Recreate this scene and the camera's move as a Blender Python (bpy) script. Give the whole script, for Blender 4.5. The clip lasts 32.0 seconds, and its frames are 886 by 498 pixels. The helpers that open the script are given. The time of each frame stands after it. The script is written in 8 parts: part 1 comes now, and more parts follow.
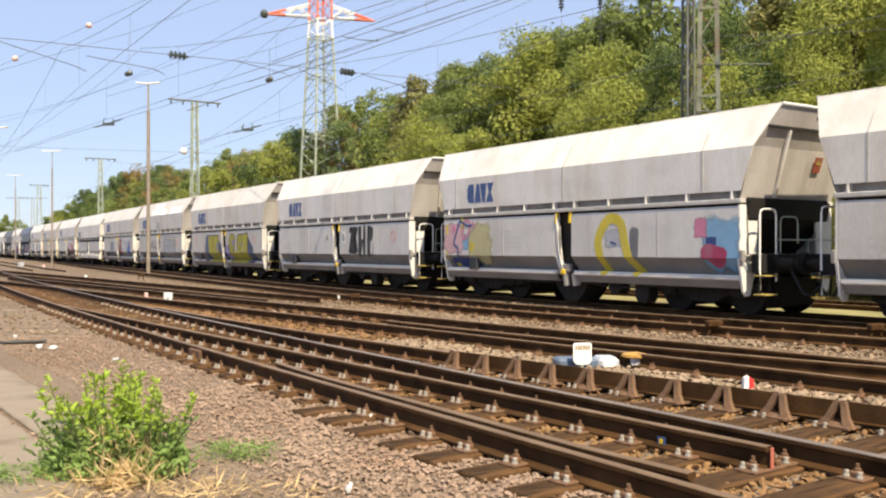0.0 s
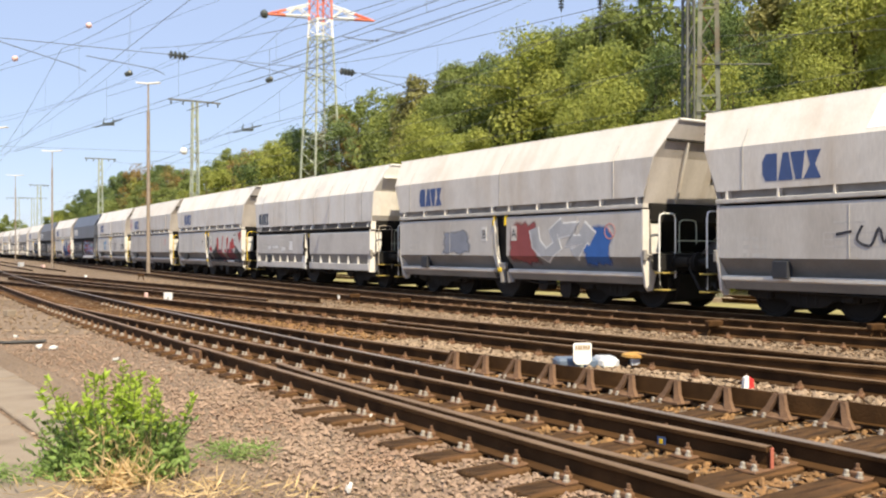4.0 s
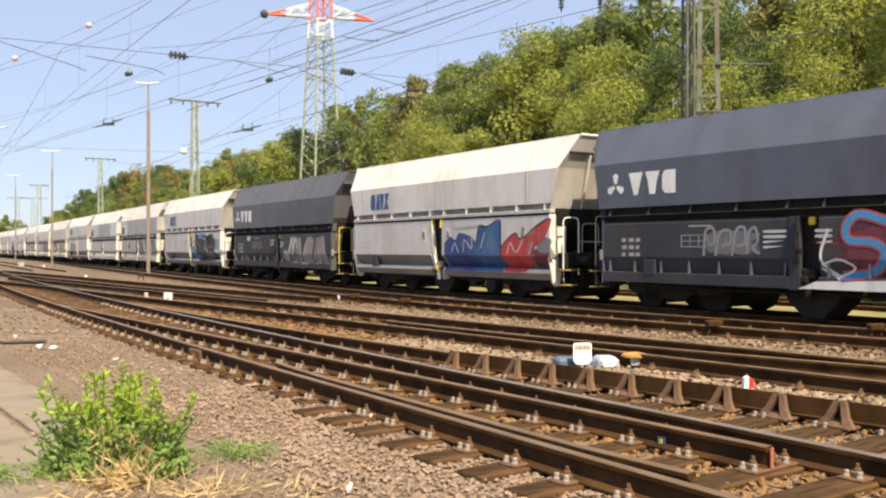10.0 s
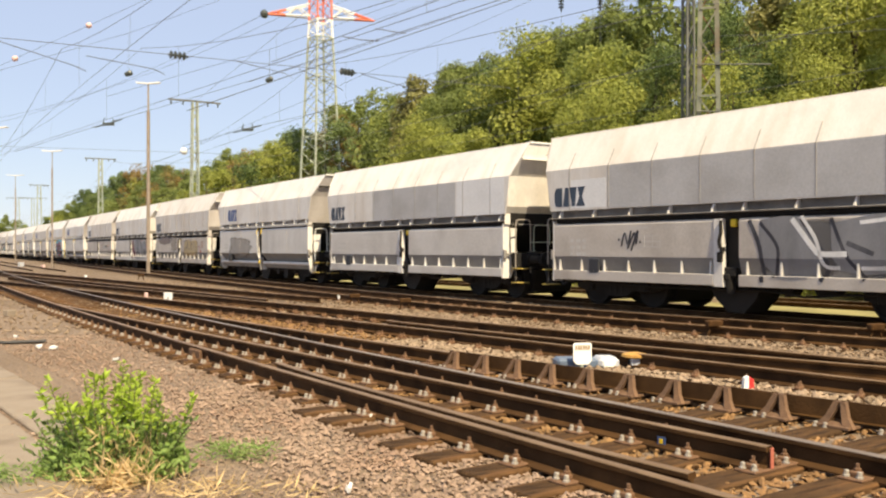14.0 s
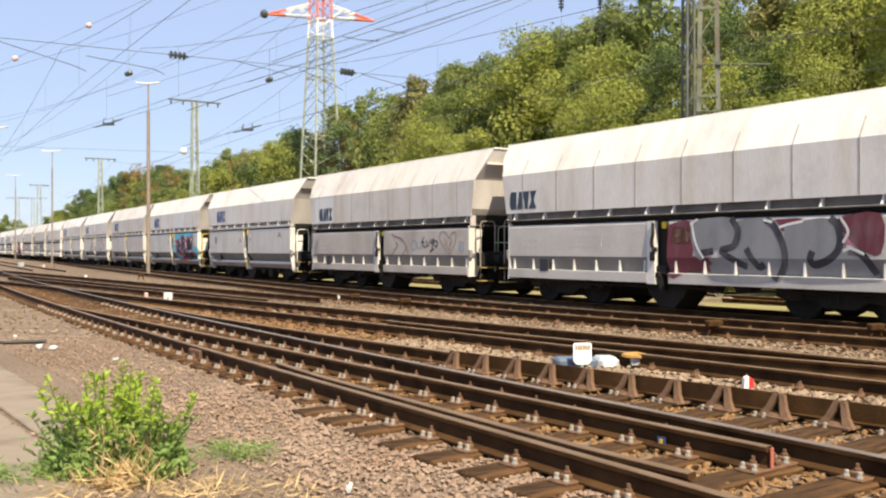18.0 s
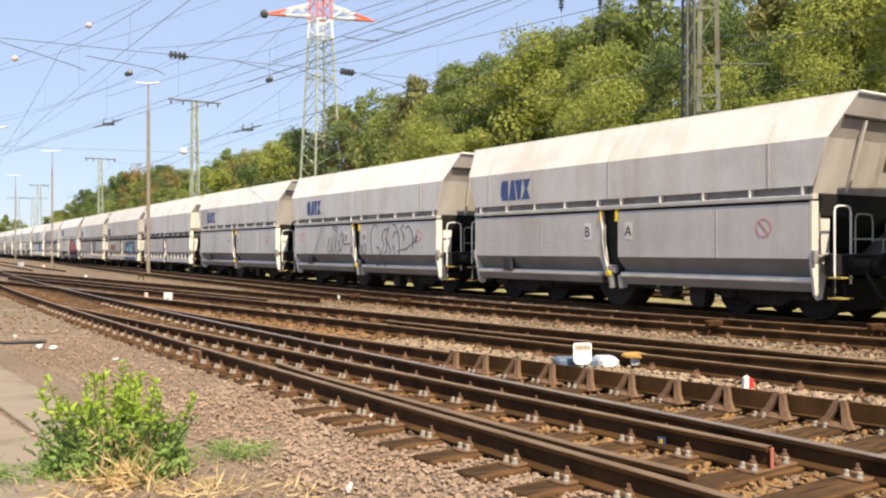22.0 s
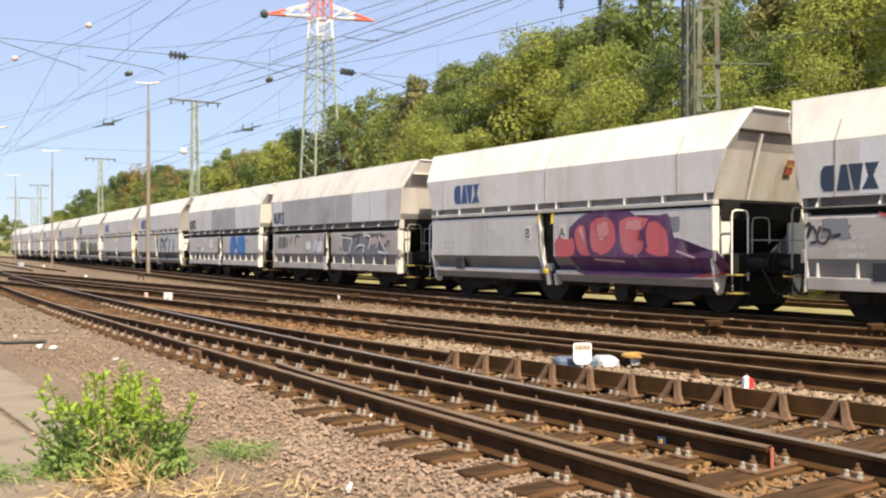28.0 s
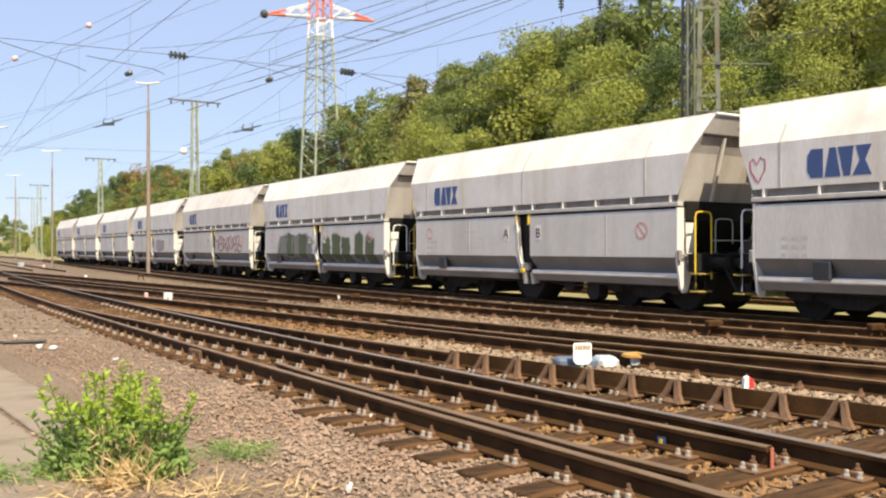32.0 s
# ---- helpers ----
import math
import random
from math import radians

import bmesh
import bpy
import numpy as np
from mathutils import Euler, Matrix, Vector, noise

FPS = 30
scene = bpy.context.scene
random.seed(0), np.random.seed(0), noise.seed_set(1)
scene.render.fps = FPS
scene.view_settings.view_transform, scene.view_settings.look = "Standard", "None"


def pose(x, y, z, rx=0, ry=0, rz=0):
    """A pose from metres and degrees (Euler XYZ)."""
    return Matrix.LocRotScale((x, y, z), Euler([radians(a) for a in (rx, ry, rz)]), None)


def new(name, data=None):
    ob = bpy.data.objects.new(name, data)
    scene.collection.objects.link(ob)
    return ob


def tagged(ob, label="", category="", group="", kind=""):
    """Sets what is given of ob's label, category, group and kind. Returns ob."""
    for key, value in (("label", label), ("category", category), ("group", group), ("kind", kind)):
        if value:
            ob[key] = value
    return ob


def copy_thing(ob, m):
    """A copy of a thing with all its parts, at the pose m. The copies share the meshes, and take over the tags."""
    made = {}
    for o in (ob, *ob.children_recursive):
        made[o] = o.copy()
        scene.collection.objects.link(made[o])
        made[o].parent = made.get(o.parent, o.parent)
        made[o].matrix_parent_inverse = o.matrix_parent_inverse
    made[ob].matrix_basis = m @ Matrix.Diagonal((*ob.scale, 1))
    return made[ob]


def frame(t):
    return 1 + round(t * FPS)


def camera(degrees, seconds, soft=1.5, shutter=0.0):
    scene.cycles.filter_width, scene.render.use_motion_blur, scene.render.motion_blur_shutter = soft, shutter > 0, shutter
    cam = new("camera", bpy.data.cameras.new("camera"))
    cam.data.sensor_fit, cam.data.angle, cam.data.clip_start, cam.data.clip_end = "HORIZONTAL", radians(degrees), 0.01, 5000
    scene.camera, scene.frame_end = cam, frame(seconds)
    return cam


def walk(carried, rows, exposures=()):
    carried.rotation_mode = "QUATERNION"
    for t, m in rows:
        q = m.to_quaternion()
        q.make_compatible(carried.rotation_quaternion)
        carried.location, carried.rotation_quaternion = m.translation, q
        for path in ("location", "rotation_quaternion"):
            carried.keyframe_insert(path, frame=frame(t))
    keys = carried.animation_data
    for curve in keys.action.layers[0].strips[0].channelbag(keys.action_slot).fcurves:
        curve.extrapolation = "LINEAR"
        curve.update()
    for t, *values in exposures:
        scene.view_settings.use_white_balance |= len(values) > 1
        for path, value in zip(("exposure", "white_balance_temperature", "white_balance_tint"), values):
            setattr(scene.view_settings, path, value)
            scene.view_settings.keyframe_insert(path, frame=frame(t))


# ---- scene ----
# Level camera on a tripod at sitting height beside the yard; z = 0 is the rail head of the near track.
cam = camera(52.21, 32.0, soft=2.2)
EYE = (0.0, 0.0, 1.26)
walk(cam, [(0.0, pose(*EYE, 90, 0, 0)), (32.0, pose(*EYE, 90, 0, 0))], exposures=[(0.0, 0.53, 7550, 5), (9.0, 0.53, 7550, 5), (10.0, 0.53, 7850, 5), (12.0, 0.53, 8500, 5), (14.5, 0.53, 8500, 5), (17.0, 0.53, 7950, 5), (18.0, 0.53, 7550, 5), (32.0, 0.53, 7550, 5)])

# ---- light ----
SUN_EL, SUN_DIR = radians(52), Vector((0.37, -0.929, 0)).normalized()
to_sun = Vector((SUN_DIR.x * math.cos(SUN_EL), SUN_DIR.y * math.cos(SUN_EL), math.sin(SUN_EL)))
sun = new("sun", bpy.data.lights.new("sun", "SUN"))
sun.data.energy, sun.data.angle, sun.data.color = 5.6, radians(0.53), (1.0, 0.905, 0.775)
sun.matrix_world = Matrix.Translation((0, -20, 60)) @ to_sun.to_track_quat("Z", "Y").to_matrix().to_4x4()
world = bpy.data.worlds.new("sky")
scene.world = world
world.use_nodes = True
wn = world.node_tree.nodes
sky = wn.new("ShaderNodeTexSky")
sky.sky_type, sky.sun_disc = "NISHITA", False
sky.sun_elevation = SUN_EL
sky.sun_rotation = math.atan2(to_sun.x, to_sun.y)
sky.altitude, sky.air_density, sky.dust_density, sky.ozone_density = 50, 1.0, 0.25, 4.0
veil = wn.new("ShaderNodeMix")
veil.data_type = "RGBA"
veil.inputs[0].default_value = 0.72
veil.inputs["B"].default_value = (2.95, 3.72, 6.35, 1)
world.node_tree.links.new(sky.outputs[0], veil.inputs["A"])
world.node_tree.links.new(veil.outputs["Result"], wn["Background"].inputs[0])
wn["Background"].inputs[1].default_value = 0.126

# ---- materials ----


def mat(name, a, b, rough=0.8, scale=4.0, fine=40.0, metal=0.0, bump=0.25, dirt=None, dirt_scale=1.2, dirt_amount=0.5, stretch=(1, 1, 1), spread=0.0, island=False, gloss=0.5):
    """Two-scale procedural surface: a broad mix of a and b, fine grain, optional stains, relief."""
    m = bpy.data.materials.new(name)
    m.use_nodes = True
    t = m.node_tree
    n, link = t.nodes, t.links.new
    bs = n["Principled BSDF"]
    bs.inputs["Roughness"].default_value, bs.inputs["Metallic"].default_value, bs.inputs["Specular IOR Level"].default_value = rough, metal, gloss
    co = n.new("ShaderNodeTexCoord")
    mp = n.new("ShaderNodeMapping")
    mp.inputs["Scale"].default_value = stretch
    link(co.outputs["Object"], mp.inputs[0])

    def noise_at(s, detail=4.0, src=None):
        x = n.new("ShaderNodeTexNoise")
        x.inputs["Scale"].default_value, x.inputs["Detail"].default_value = s, detail
        link((src or mp).outputs[0], x.inputs["Vector"])
        return x
    broad, grain = noise_at(scale), noise_at(fine, 3.0)
    ramp = n.new("ShaderNodeValToRGB")
    ramp.color_ramp.elements[0].position, ramp.color_ramp.elements[1].position = 0.3, 0.7
    ramp.color_ramp.elements[0].color, ramp.color_ramp.elements[1].color = (*a, 1), (*b, 1)
    link(broad.outputs[0], ramp.inputs[0])
    col = ramp.outputs[0]
    if dirt:
        d = noise_at(dirt_scale, 6.0)
        dr = n.new("ShaderNodeMapRange")
        dr.inputs[1].default_value, dr.inputs[2].default_value, dr.inputs[4].default_value = 0.48, 0.72, dirt_amount
        link(d.outputs[0], dr.inputs[0])
        mx = n.new("ShaderNodeMix")
        mx.data_type = "RGBA"
        mx.inputs["B"].default_value = (*dirt, 1)
        link(dr.outputs[0], mx.inputs[0]), link(col, mx.inputs["A"])
        col = mx.outputs["Result"]
    if spread or island:
        hv = n.new("ShaderNodeHueSaturation")
        src = n.new("ShaderNodeNewGeometry").outputs["Random Per Island"] if island else n.new("ShaderNodeObjectInfo").outputs["Random"]
        r = n.new("ShaderNodeMapRange")
        r.inputs[3].default_value, r.inputs[4].default_value = 1 - (spread or 0.3), 1 + (spread or 0.3)
        link(src, r.inputs[0]), link(r.outputs[0], hv.inputs["Value"]), link(col, hv.inputs["Color"])
        col = hv.outputs[0]
    g = n.new("ShaderNodeMapRange")
    g.inputs[3].default_value, g.inputs[4].default_value = 0.82, 1.18
    link(grain.outputs[0], g.inputs[0])
    gm = n.new("ShaderNodeVectorMath")
    gm.operation = "SCALE"
    link(col, gm.inputs[0]), link(g.outputs[0], gm.inputs["Scale"])
    link(gm.outputs[0], bs.inputs["Base Color"])
    if bump:
        bp = n.new("ShaderNodeBump")
        bp.inputs["Strength"].default_value, bp.inputs["Distance"].default_value = bump, 0.02
        link(grain.outputs[0], bp.inputs["Height"]), link(bp.outputs[0], bs.inputs["Normal"])
    return m


def blotch(m, c, scale, amount):
    """Broad stains laid over a paint, different from panel to panel."""
    t = m.node_tree
    n, link = t.nodes, t.links.new
    bs = n["Principled BSDF"]
    co, info, ad = n.new("ShaderNodeTexCoord"), n.new("ShaderNodeObjectInfo"), n.new("ShaderNodeVectorMath")
    sc = n.new("ShaderNodeMath")
    sc.operation, sc.inputs[1].default_value = "MULTIPLY", 90.0
    link(info.outputs["Random"], sc.inputs[0])
    link(co.outputs["Object"], ad.inputs[0]), link(sc.outputs[0], ad.inputs[1])
    mp = n.new("ShaderNodeMapping")
    mp.inputs["Scale"].default_value = (0.8, 1, 1.1)
    link(ad.outputs[0], mp.inputs[0])
    no, r, mx = n.new("ShaderNodeTexNoise"), n.new("ShaderNodeMapRange"), n.new("ShaderNodeMix")
    no.inputs["Scale"].default_value, no.inputs["Detail"].default_value, no.inputs["Roughness"].default_value = scale, 6.0, 0.6
    link(mp.outputs[0], no.inputs["Vector"])
    r.inputs[1].default_value, r.inputs[2].default_value, r.inputs[4].default_value = 0.5, 0.75, amount
    link(no.outputs[0], r.inputs[0])
    mx.data_type = "RGBA"
    mx.inputs["B"].default_value = (*c, 1)
    link(r.outputs[0], mx.inputs[0]), link(bs.inputs["Base Color"].links[0].from_socket, mx.inputs["A"]), link(mx.outputs["Result"], bs.inputs["Base Color"])
    return m


def flat(name, c, rough=0.6, metal=0.0):
    return mat(name, [v * 0.9 for v in c], [min(1, v * 1.08) for v in c], rough, 3.0, 50.0, metal, 0.08)


def leaf_mat(name, a, b):
    """Foliage: colour varies from clump to clump, with light passing through."""
    m = mat(name, a, b, 0.55, 0.55, 6.0, 0.0, 0.0, spread=0.26, island=True)
    t = m.node_tree
    bs, out = t.nodes["Principled BSDF"], t.nodes["Material Output"]
    tr = t.nodes.new("ShaderNodeBsdfTranslucent")
    mx = t.nodes.new("ShaderNodeMixShader")
    mx.inputs[0].default_value = 0.38
    t.links.new(bs.inputs["Base Color"].links[0].from_socket, tr.inputs[0])
    t.links.new(bs.outputs[0], mx.inputs[1]), t.links.new(tr.outputs[0], mx.inputs[2]), t.links.new(mx.outputs[0], out.inputs[0])
    bs.inputs["Specular IOR Level"].default_value = 0.25
    return m


def stony(m, scale):
    """Adds pebble relief and pebble-to-pebble tone to a ground material."""
    t = m.node_tree
    n, link = t.nodes, t.links.new
    bs = n["Principled BSDF"]
    co = n.new("ShaderNodeTexCoord")
    vo = n.new("ShaderNodeTexVoronoi")
    vo.inputs["Scale"].default_value = scale
    link(co.outputs["Object"], vo.inputs["Vector"])
    sep = n.new("ShaderNodeSeparateColor")
    link(vo.outputs["Color"], sep.inputs[0])
    r = n.new("ShaderNodeMapRange")
    r.inputs[3].default_value, r.inputs[4].default_value = 0.72, 1.26
    link(sep.outputs[0], r.inputs[0])
    sc = n.new("ShaderNodeVectorMath")
    sc.operation = "SCALE"
    link(bs.inputs["Base Color"].links[0].from_socket, sc.inputs[0]), link(r.outputs[0], sc.inputs["Scale"]), link(sc.outputs[0], bs.inputs["Base Color"])
    bp = n.new("ShaderNodeBump")
    bp.inputs["Strength"].default_value, bp.inputs["Distance"].default_value = 0.9, 0.03
    bp.invert = True
    link(vo.outputs["Distance"], bp.inputs["Height"]), link(bs.inputs["Normal"].links[0].from_socket, bp.inputs["Normal"]), link(bp.outputs[0], bs.inputs["Normal"])
    return m


M_BALLAST = stony(mat("ballast_ground", (0.208, 0.147, 0.098), (0.295, 0.218, 0.152), 0.95, 0.6, 34.0, 0, 0.9, (0.155, 0.098, 0.055), 0.3, 0.7), 38.0)
M_BALLAST_FAR = stony(mat("sooty_ballast_ground", (0.145, 0.101, 0.064), (0.215, 0.152, 0.098), 0.95, 0.6, 34.0, 0, 0.9, (0.10, 0.07, 0.045), 0.3, 0.7), 20.0)
M_STONE_FAR = mat("sooty_ballast_stone", (0.20, 0.145, 0.098), (0.30, 0.222, 0.155), 0.9, 0.8, 30.0, 0, 0.3, (0.12, 0.072, 0.04), 0.6, 0.6, spread=0.26, island=True, gloss=0.2)


M_STONE = mat("ballast_stone", (0.235, 0.162, 0.118), (0.335, 0.245, 0.182), 0.9, 0.8, 30.0, 0, 0.3, (0.27, 0.168, 0.115), 1.1, 0.6, spread=0.2, island=True, gloss=0.2)
M_STONE_PALE = mat("pale_ballast_stone", (0.215, 0.158, 0.108), (0.32, 0.24, 0.168), 0.9, 0.8, 30.0, 0, 0.3, (0.24, 0.165, 0.115), 0.8, 0.5, spread=0.28, island=True, gloss=0.2)
M_STONE_RUST = mat("rust_stained_stone", (0.18, 0.098, 0.042), (0.255, 0.148, 0.068), 0.9, 0.8, 30.0, 0, 0.3, (0.15, 0.08, 0.045), 0.6, 0.5, spread=0.34, island=True, gloss=0.2)
M_GRASS = mat("dry_grass_ground", (0.20, 0.18, 0.075), (0.32, 0.28, 0.12), 0.95, 0.8, 25.0, 0, 0.8, (0.16, 0.12, 0.06), 0.5, 0.6)
M_CONCRETE = mat("old_concrete", (0.23, 0.187, 0.142), (0.315, 0.26, 0.205), 0.92, 1.6, 60.0, 0, 0.6, (0.14, 0.105, 0.075), 1.6, 0.75, gloss=0.2)
M_RAIL = mat("rusty_rail_steel", (0.034, 0.017, 0.007), (0.100, 0.050, 0.020), 0.8, 3.0, 60.0, 0.1, 0.3, (0.035, 0.020, 0.011), 1.5, 0.5, gloss=0.2)
M_RAIL.node_tree.nodes["Principled BSDF"].inputs["Specular IOR Level"].default_value = 0.12
M_HEAD = mat("worn_rail_head", (0.21, 0.128, 0.066), (0.31, 0.20, 0.112), 0.55, 2.0, 60.0, 0.6, 0.05)
M_SHINY = mat("polished_rail_head", (0.21, 0.165, 0.13), (0.29, 0.235, 0.19), 0.55, 2.0, 60.0, 0.5, 0.03)
M_TIMBER = mat("tarred_timber", (0.032, 0.017, 0.008), (0.105, 0.058, 0.027), 0.9, 2.5, 14.0, 0, 0.9, (0.21, 0.105, 0.045), 0.9, 0.85, stretch=(12, 1.6, 12), gloss=0.15)
M_RUST = mat("rusted_plate", (0.11, 0.058, 0.032), (0.20, 0.105, 0.055), 0.85, 9.0, 60.0, 0.1, 0.4)
M_BOLT = mat("bright_bolt", (0.28, 0.25, 0.21), (0.46, 0.42, 0.36), 0.6, 20.0, 90.0, 0.4, 0.2)
# Undergear steel: the shade beneath the wagons is put into this near-black base.
M_UNDER = mat("sooty_shaded_steel", (0.005, 0.004, 0.0035), (0.012, 0.010, 0.008), 0.85, 3.0, 40.0, 0.1, 0.3, (0.035, 0.023, 0.015), 1.0, 0.3)
M_PALE = mat("weathered_grey_paint", (0.67, 0.65, 0.615), (0.77, 0.745, 0.70), 0.55, 0.7, 25.0, 0, 0.06, (0.47, 0.39, 0.30), 0.7, 0.6, stretch=(2.2, 1, 0.3))
M_WARM = mat("weathered_warm_grey_paint", (0.60, 0.572, 0.53), (0.70, 0.672, 0.63), 0.6, 0.7, 25.0, 0, 0.06, (0.43, 0.345, 0.255), 0.7, 0.65, stretch=(2.2, 1, 0.3))
M_BLUEGREY = mat("dark_blue_grey_paint", (0.078, 0.090, 0.120), (0.106, 0.12, 0.152), 0.42, 0.7, 25.0, 0, 0.05, (0.045, 0.042, 0.045), 0.6, 0.6, stretch=(1, 1, 0.35), gloss=0.4)
M_BROWNGREY = mat("dark_brown_grey_paint", (0.095, 0.094, 0.103), (0.13, 0.128, 0.138), 0.45, 0.7, 25.0, 0, 0.05, (0.05, 0.045, 0.045), 0.6, 0.6, stretch=(1, 1, 0.35), gloss=0.35)
blotch(M_PALE, (0.42, 0.40, 0.38), 0.9, 0.5), blotch(M_WARM, (0.42, 0.385, 0.345), 0.9, 0.5)
M_DARKDOOR = mat("sooty_blue_black_paint", (0.034, 0.036, 0.042), (0.055, 0.056, 0.063), 0.55, 0.7, 25.0, 0, 0.05, (0.075, 0.064, 0.057), 0.9, 0.5, stretch=(1, 1, 0.35), gloss=0.25)
M_DOOR = mat("dusty_door_paint", (0.50, 0.47, 0.435), (0.585, 0.555, 0.515), 0.6, 0.7, 25.0, 0, 0.06, (0.33, 0.30, 0.27), 0.9, 0.5, stretch=(0.9, 1, 0.8))
M_WARMDOOR = mat("grimy_beige_door_paint", (0.44, 0.40, 0.36), (0.53, 0.485, 0.435), 0.65, 0.7, 25.0, 0, 0.06, (0.27, 0.225, 0.19), 0.9, 0.6, stretch=(0.9, 1, 0.8))
blotch(M_DOOR, (0.62, 0.60, 0.58), 0.7, 0.5), blotch(M_WARMDOOR, (0.36, 0.31, 0.27), 0.7, 0.5)
M_SMOOTHDOOR = mat("weathered_grey_door_paint", (0.56, 0.54, 0.51), (0.66, 0.64, 0.605), 0.55, 0.7, 25.0, 0, 0.06, (0.36, 0.335, 0.30), 0.7, 0.6, stretch=(2.2, 1, 0.3))
M_WARMSMOOTH = mat("weathered_warm_door_paint", (0.50, 0.475, 0.44), (0.60, 0.57, 0.53), 0.6, 0.7, 25.0, 0, 0.06, (0.33, 0.29, 0.25), 0.7, 0.6, stretch=(2.2, 1, 0.3))
M_DIRTYEND = mat("rust_stained_end_paint", (0.37, 0.335, 0.31), (0.53, 0.495, 0.47), 0.65, 0.9, 25.0, 0, 0.08, (0.24, 0.175, 0.13), 1.0, 0.7, stretch=(1, 1.6, 0.4))
M_FAINT = mat("faded_marking", (0.44, 0.42, 0.39), (0.52, 0.50, 0.47), 0.7, 3.0, 30.0, 0, 0.05)
blotch(M_SMOOTHDOOR, (0.40, 0.38, 0.355), 0.8, 0.5), blotch(M_WARMSMOOTH, (0.36, 0.33, 0.295), 0.8, 0.5)
M_SEAM = mat("dull_grey_seam", (0.40, 0.38, 0.35), (0.52, 0.50, 0.47), 0.7, 3.0, 30.0, 0, 0.1)
M_PATCHY = flat("pale_marking", (0.34, 0.34, 0.34))
M_RIBLINE = mat("dark_rib_line", (0.28, 0.26, 0.235), (0.42, 0.395, 0.36), 0.7, 3.0, 30.0, 0, 0.1)
# Ledge and trough greys carry the shade of the undercut in their colour.
M_LEDGE = mat("sooty_shaded_ledge", (0.10, 0.09, 0.08), (0.19, 0.175, 0.16), 0.75, 2.0, 30.0, 0, 0.1)
M_TROUGH = mat("shaded_trough_grey", (0.20, 0.185, 0.17), (0.32, 0.30, 0.28), 0.75, 2.0, 30.0, 0, 0.1)
# Door foot under the fold: shade put into a darker grey, over some grime.
M_SKIRT = mat("shaded_grimy_door_foot", (0.17, 0.162, 0.15), (0.25, 0.24, 0.225), 0.7, 1.2, 25.0, 0, 0.1, (0.2, 0.18, 0.16), 0.8, 0.6)
M_YELLOW = flat("yellow_paint", (0.72, 0.50, 0.03))
M_WHITE = flat("white_paint", (0.78, 0.78, 0.75))
M_RED = flat("red_paint", (0.55, 0.03, 0.03))
M_ORANGE = flat("red_orange_paint", (0.72, 0.20, 0.12))
M_RING = flat("faded_ring_paint", (0.58, 0.27, 0.24))
M_PINK = flat("faded_pink_paint", (0.62, 0.26, 0.2))
M_LOGO = flat("blue_logo_paint", (0.045, 0.085, 0.22))
M_DARKLOGO = flat("dark_logo_paint", (0.03, 0.05, 0.08))
M_FADEDRED = flat("brownish_red_paint", (0.30, 0.07, 0.04))
M_BLACK = flat("black_paint", (0.012, 0.012, 0.014))
M_GALV = mat("green_grey_lattice_steel", (0.30, 0.35, 0.28), (0.44, 0.48, 0.40), 0.6, 2.0, 30.0, 0.1, 0.1, (0.16, 0.09, 0.05), 1.2, 0.4)
M_MAST = mat("rusting_green_mast_steel", (0.125, 0.14, 0.10), (0.21, 0.215, 0.16), 0.65, 2.0, 30.0, 0.1, 0.1, (0.14, 0.08, 0.045), 1.2, 0.7)
M_DARKMAST = mat("dark_mast_steel", (0.09, 0.095, 0.08), (0.17, 0.17, 0.145), 0.7, 2.0, 30.0, 0.1, 0.1)
M_POLE = mat("weathered_pole", (0.22, 0.19, 0.16), (0.34, 0.30, 0.26), 0.7, 2.0, 30.0, 0.1, 0.1)
M_RUSTPOLE = mat("rusty_pole", (0.22, 0.175, 0.14), (0.31, 0.255, 0.205), 0.8, 2.0, 30.0, 0.1, 0.1)
M_WIRE = flat("grey_wire", (0.12, 0.13, 0.145), 0.6, 0.2)
M_BALL = flat("pale_pink_paint", (0.72, 0.48, 0.44))
M_STEP = mat("worn_yellow_paint", (0.24, 0.18, 0.06), (0.48, 0.35, 0.07), 0.7, 9.0, 60.0, 0, 0.1)
M_FITTING = flat("dark_insulator", (0.05, 0.06, 0.055), 0.35)
M_BARK = mat("bark", (0.06, 0.045, 0.03), (0.13, 0.10, 0.075), 0.95, 5.0, 40.0, 0, 0.8)
LEAVES = [leaf_mat("leaves_mid_green", (0.175, 0.22, 0.065), (0.27, 0.315, 0.10)),
          leaf_mat("leaves_yellow_green", (0.25, 0.29, 0.06), (0.37, 0.385, 0.10)),
          leaf_mat("leaves_dark_green", (0.095, 0.145, 0.05), (0.16, 0.215, 0.07)),
          leaf_mat("leaves_olive", (0.20, 0.20, 0.075), (0.29, 0.27, 0.10)),
          leaf_mat("leaves_autumn_brown", (0.25, 0.165, 0.06), (0.34, 0.24, 0.085)),
          leaf_mat("leaves_deep_green", (0.125, 0.18, 0.068), (0.20, 0.26, 0.095))]

# ---- mesh helpers ----


def box(bm, x0, x1, y0, y1, z0, z1, bevel=0.0):
    v = [bm.verts.new((x, y, z)) for z in (z0, z1) for x, y in ((x0, y0), (x1, y0), (x1, y1), (x0, y1))]
    fs = [bm.faces.new([v[i] for i in q]) for q in ((3, 2, 1, 0), (4, 5, 6, 7), (0, 1, 5, 4), (1, 2, 6, 5), (2, 3, 7, 6), (3, 0, 4, 7))]
    if bevel:
        es = list({e for f in fs for e in f.edges})
        bmesh.ops.bevel(bm, geom=es, offset=bevel, segments=1, affect="EDGES")
    return bm


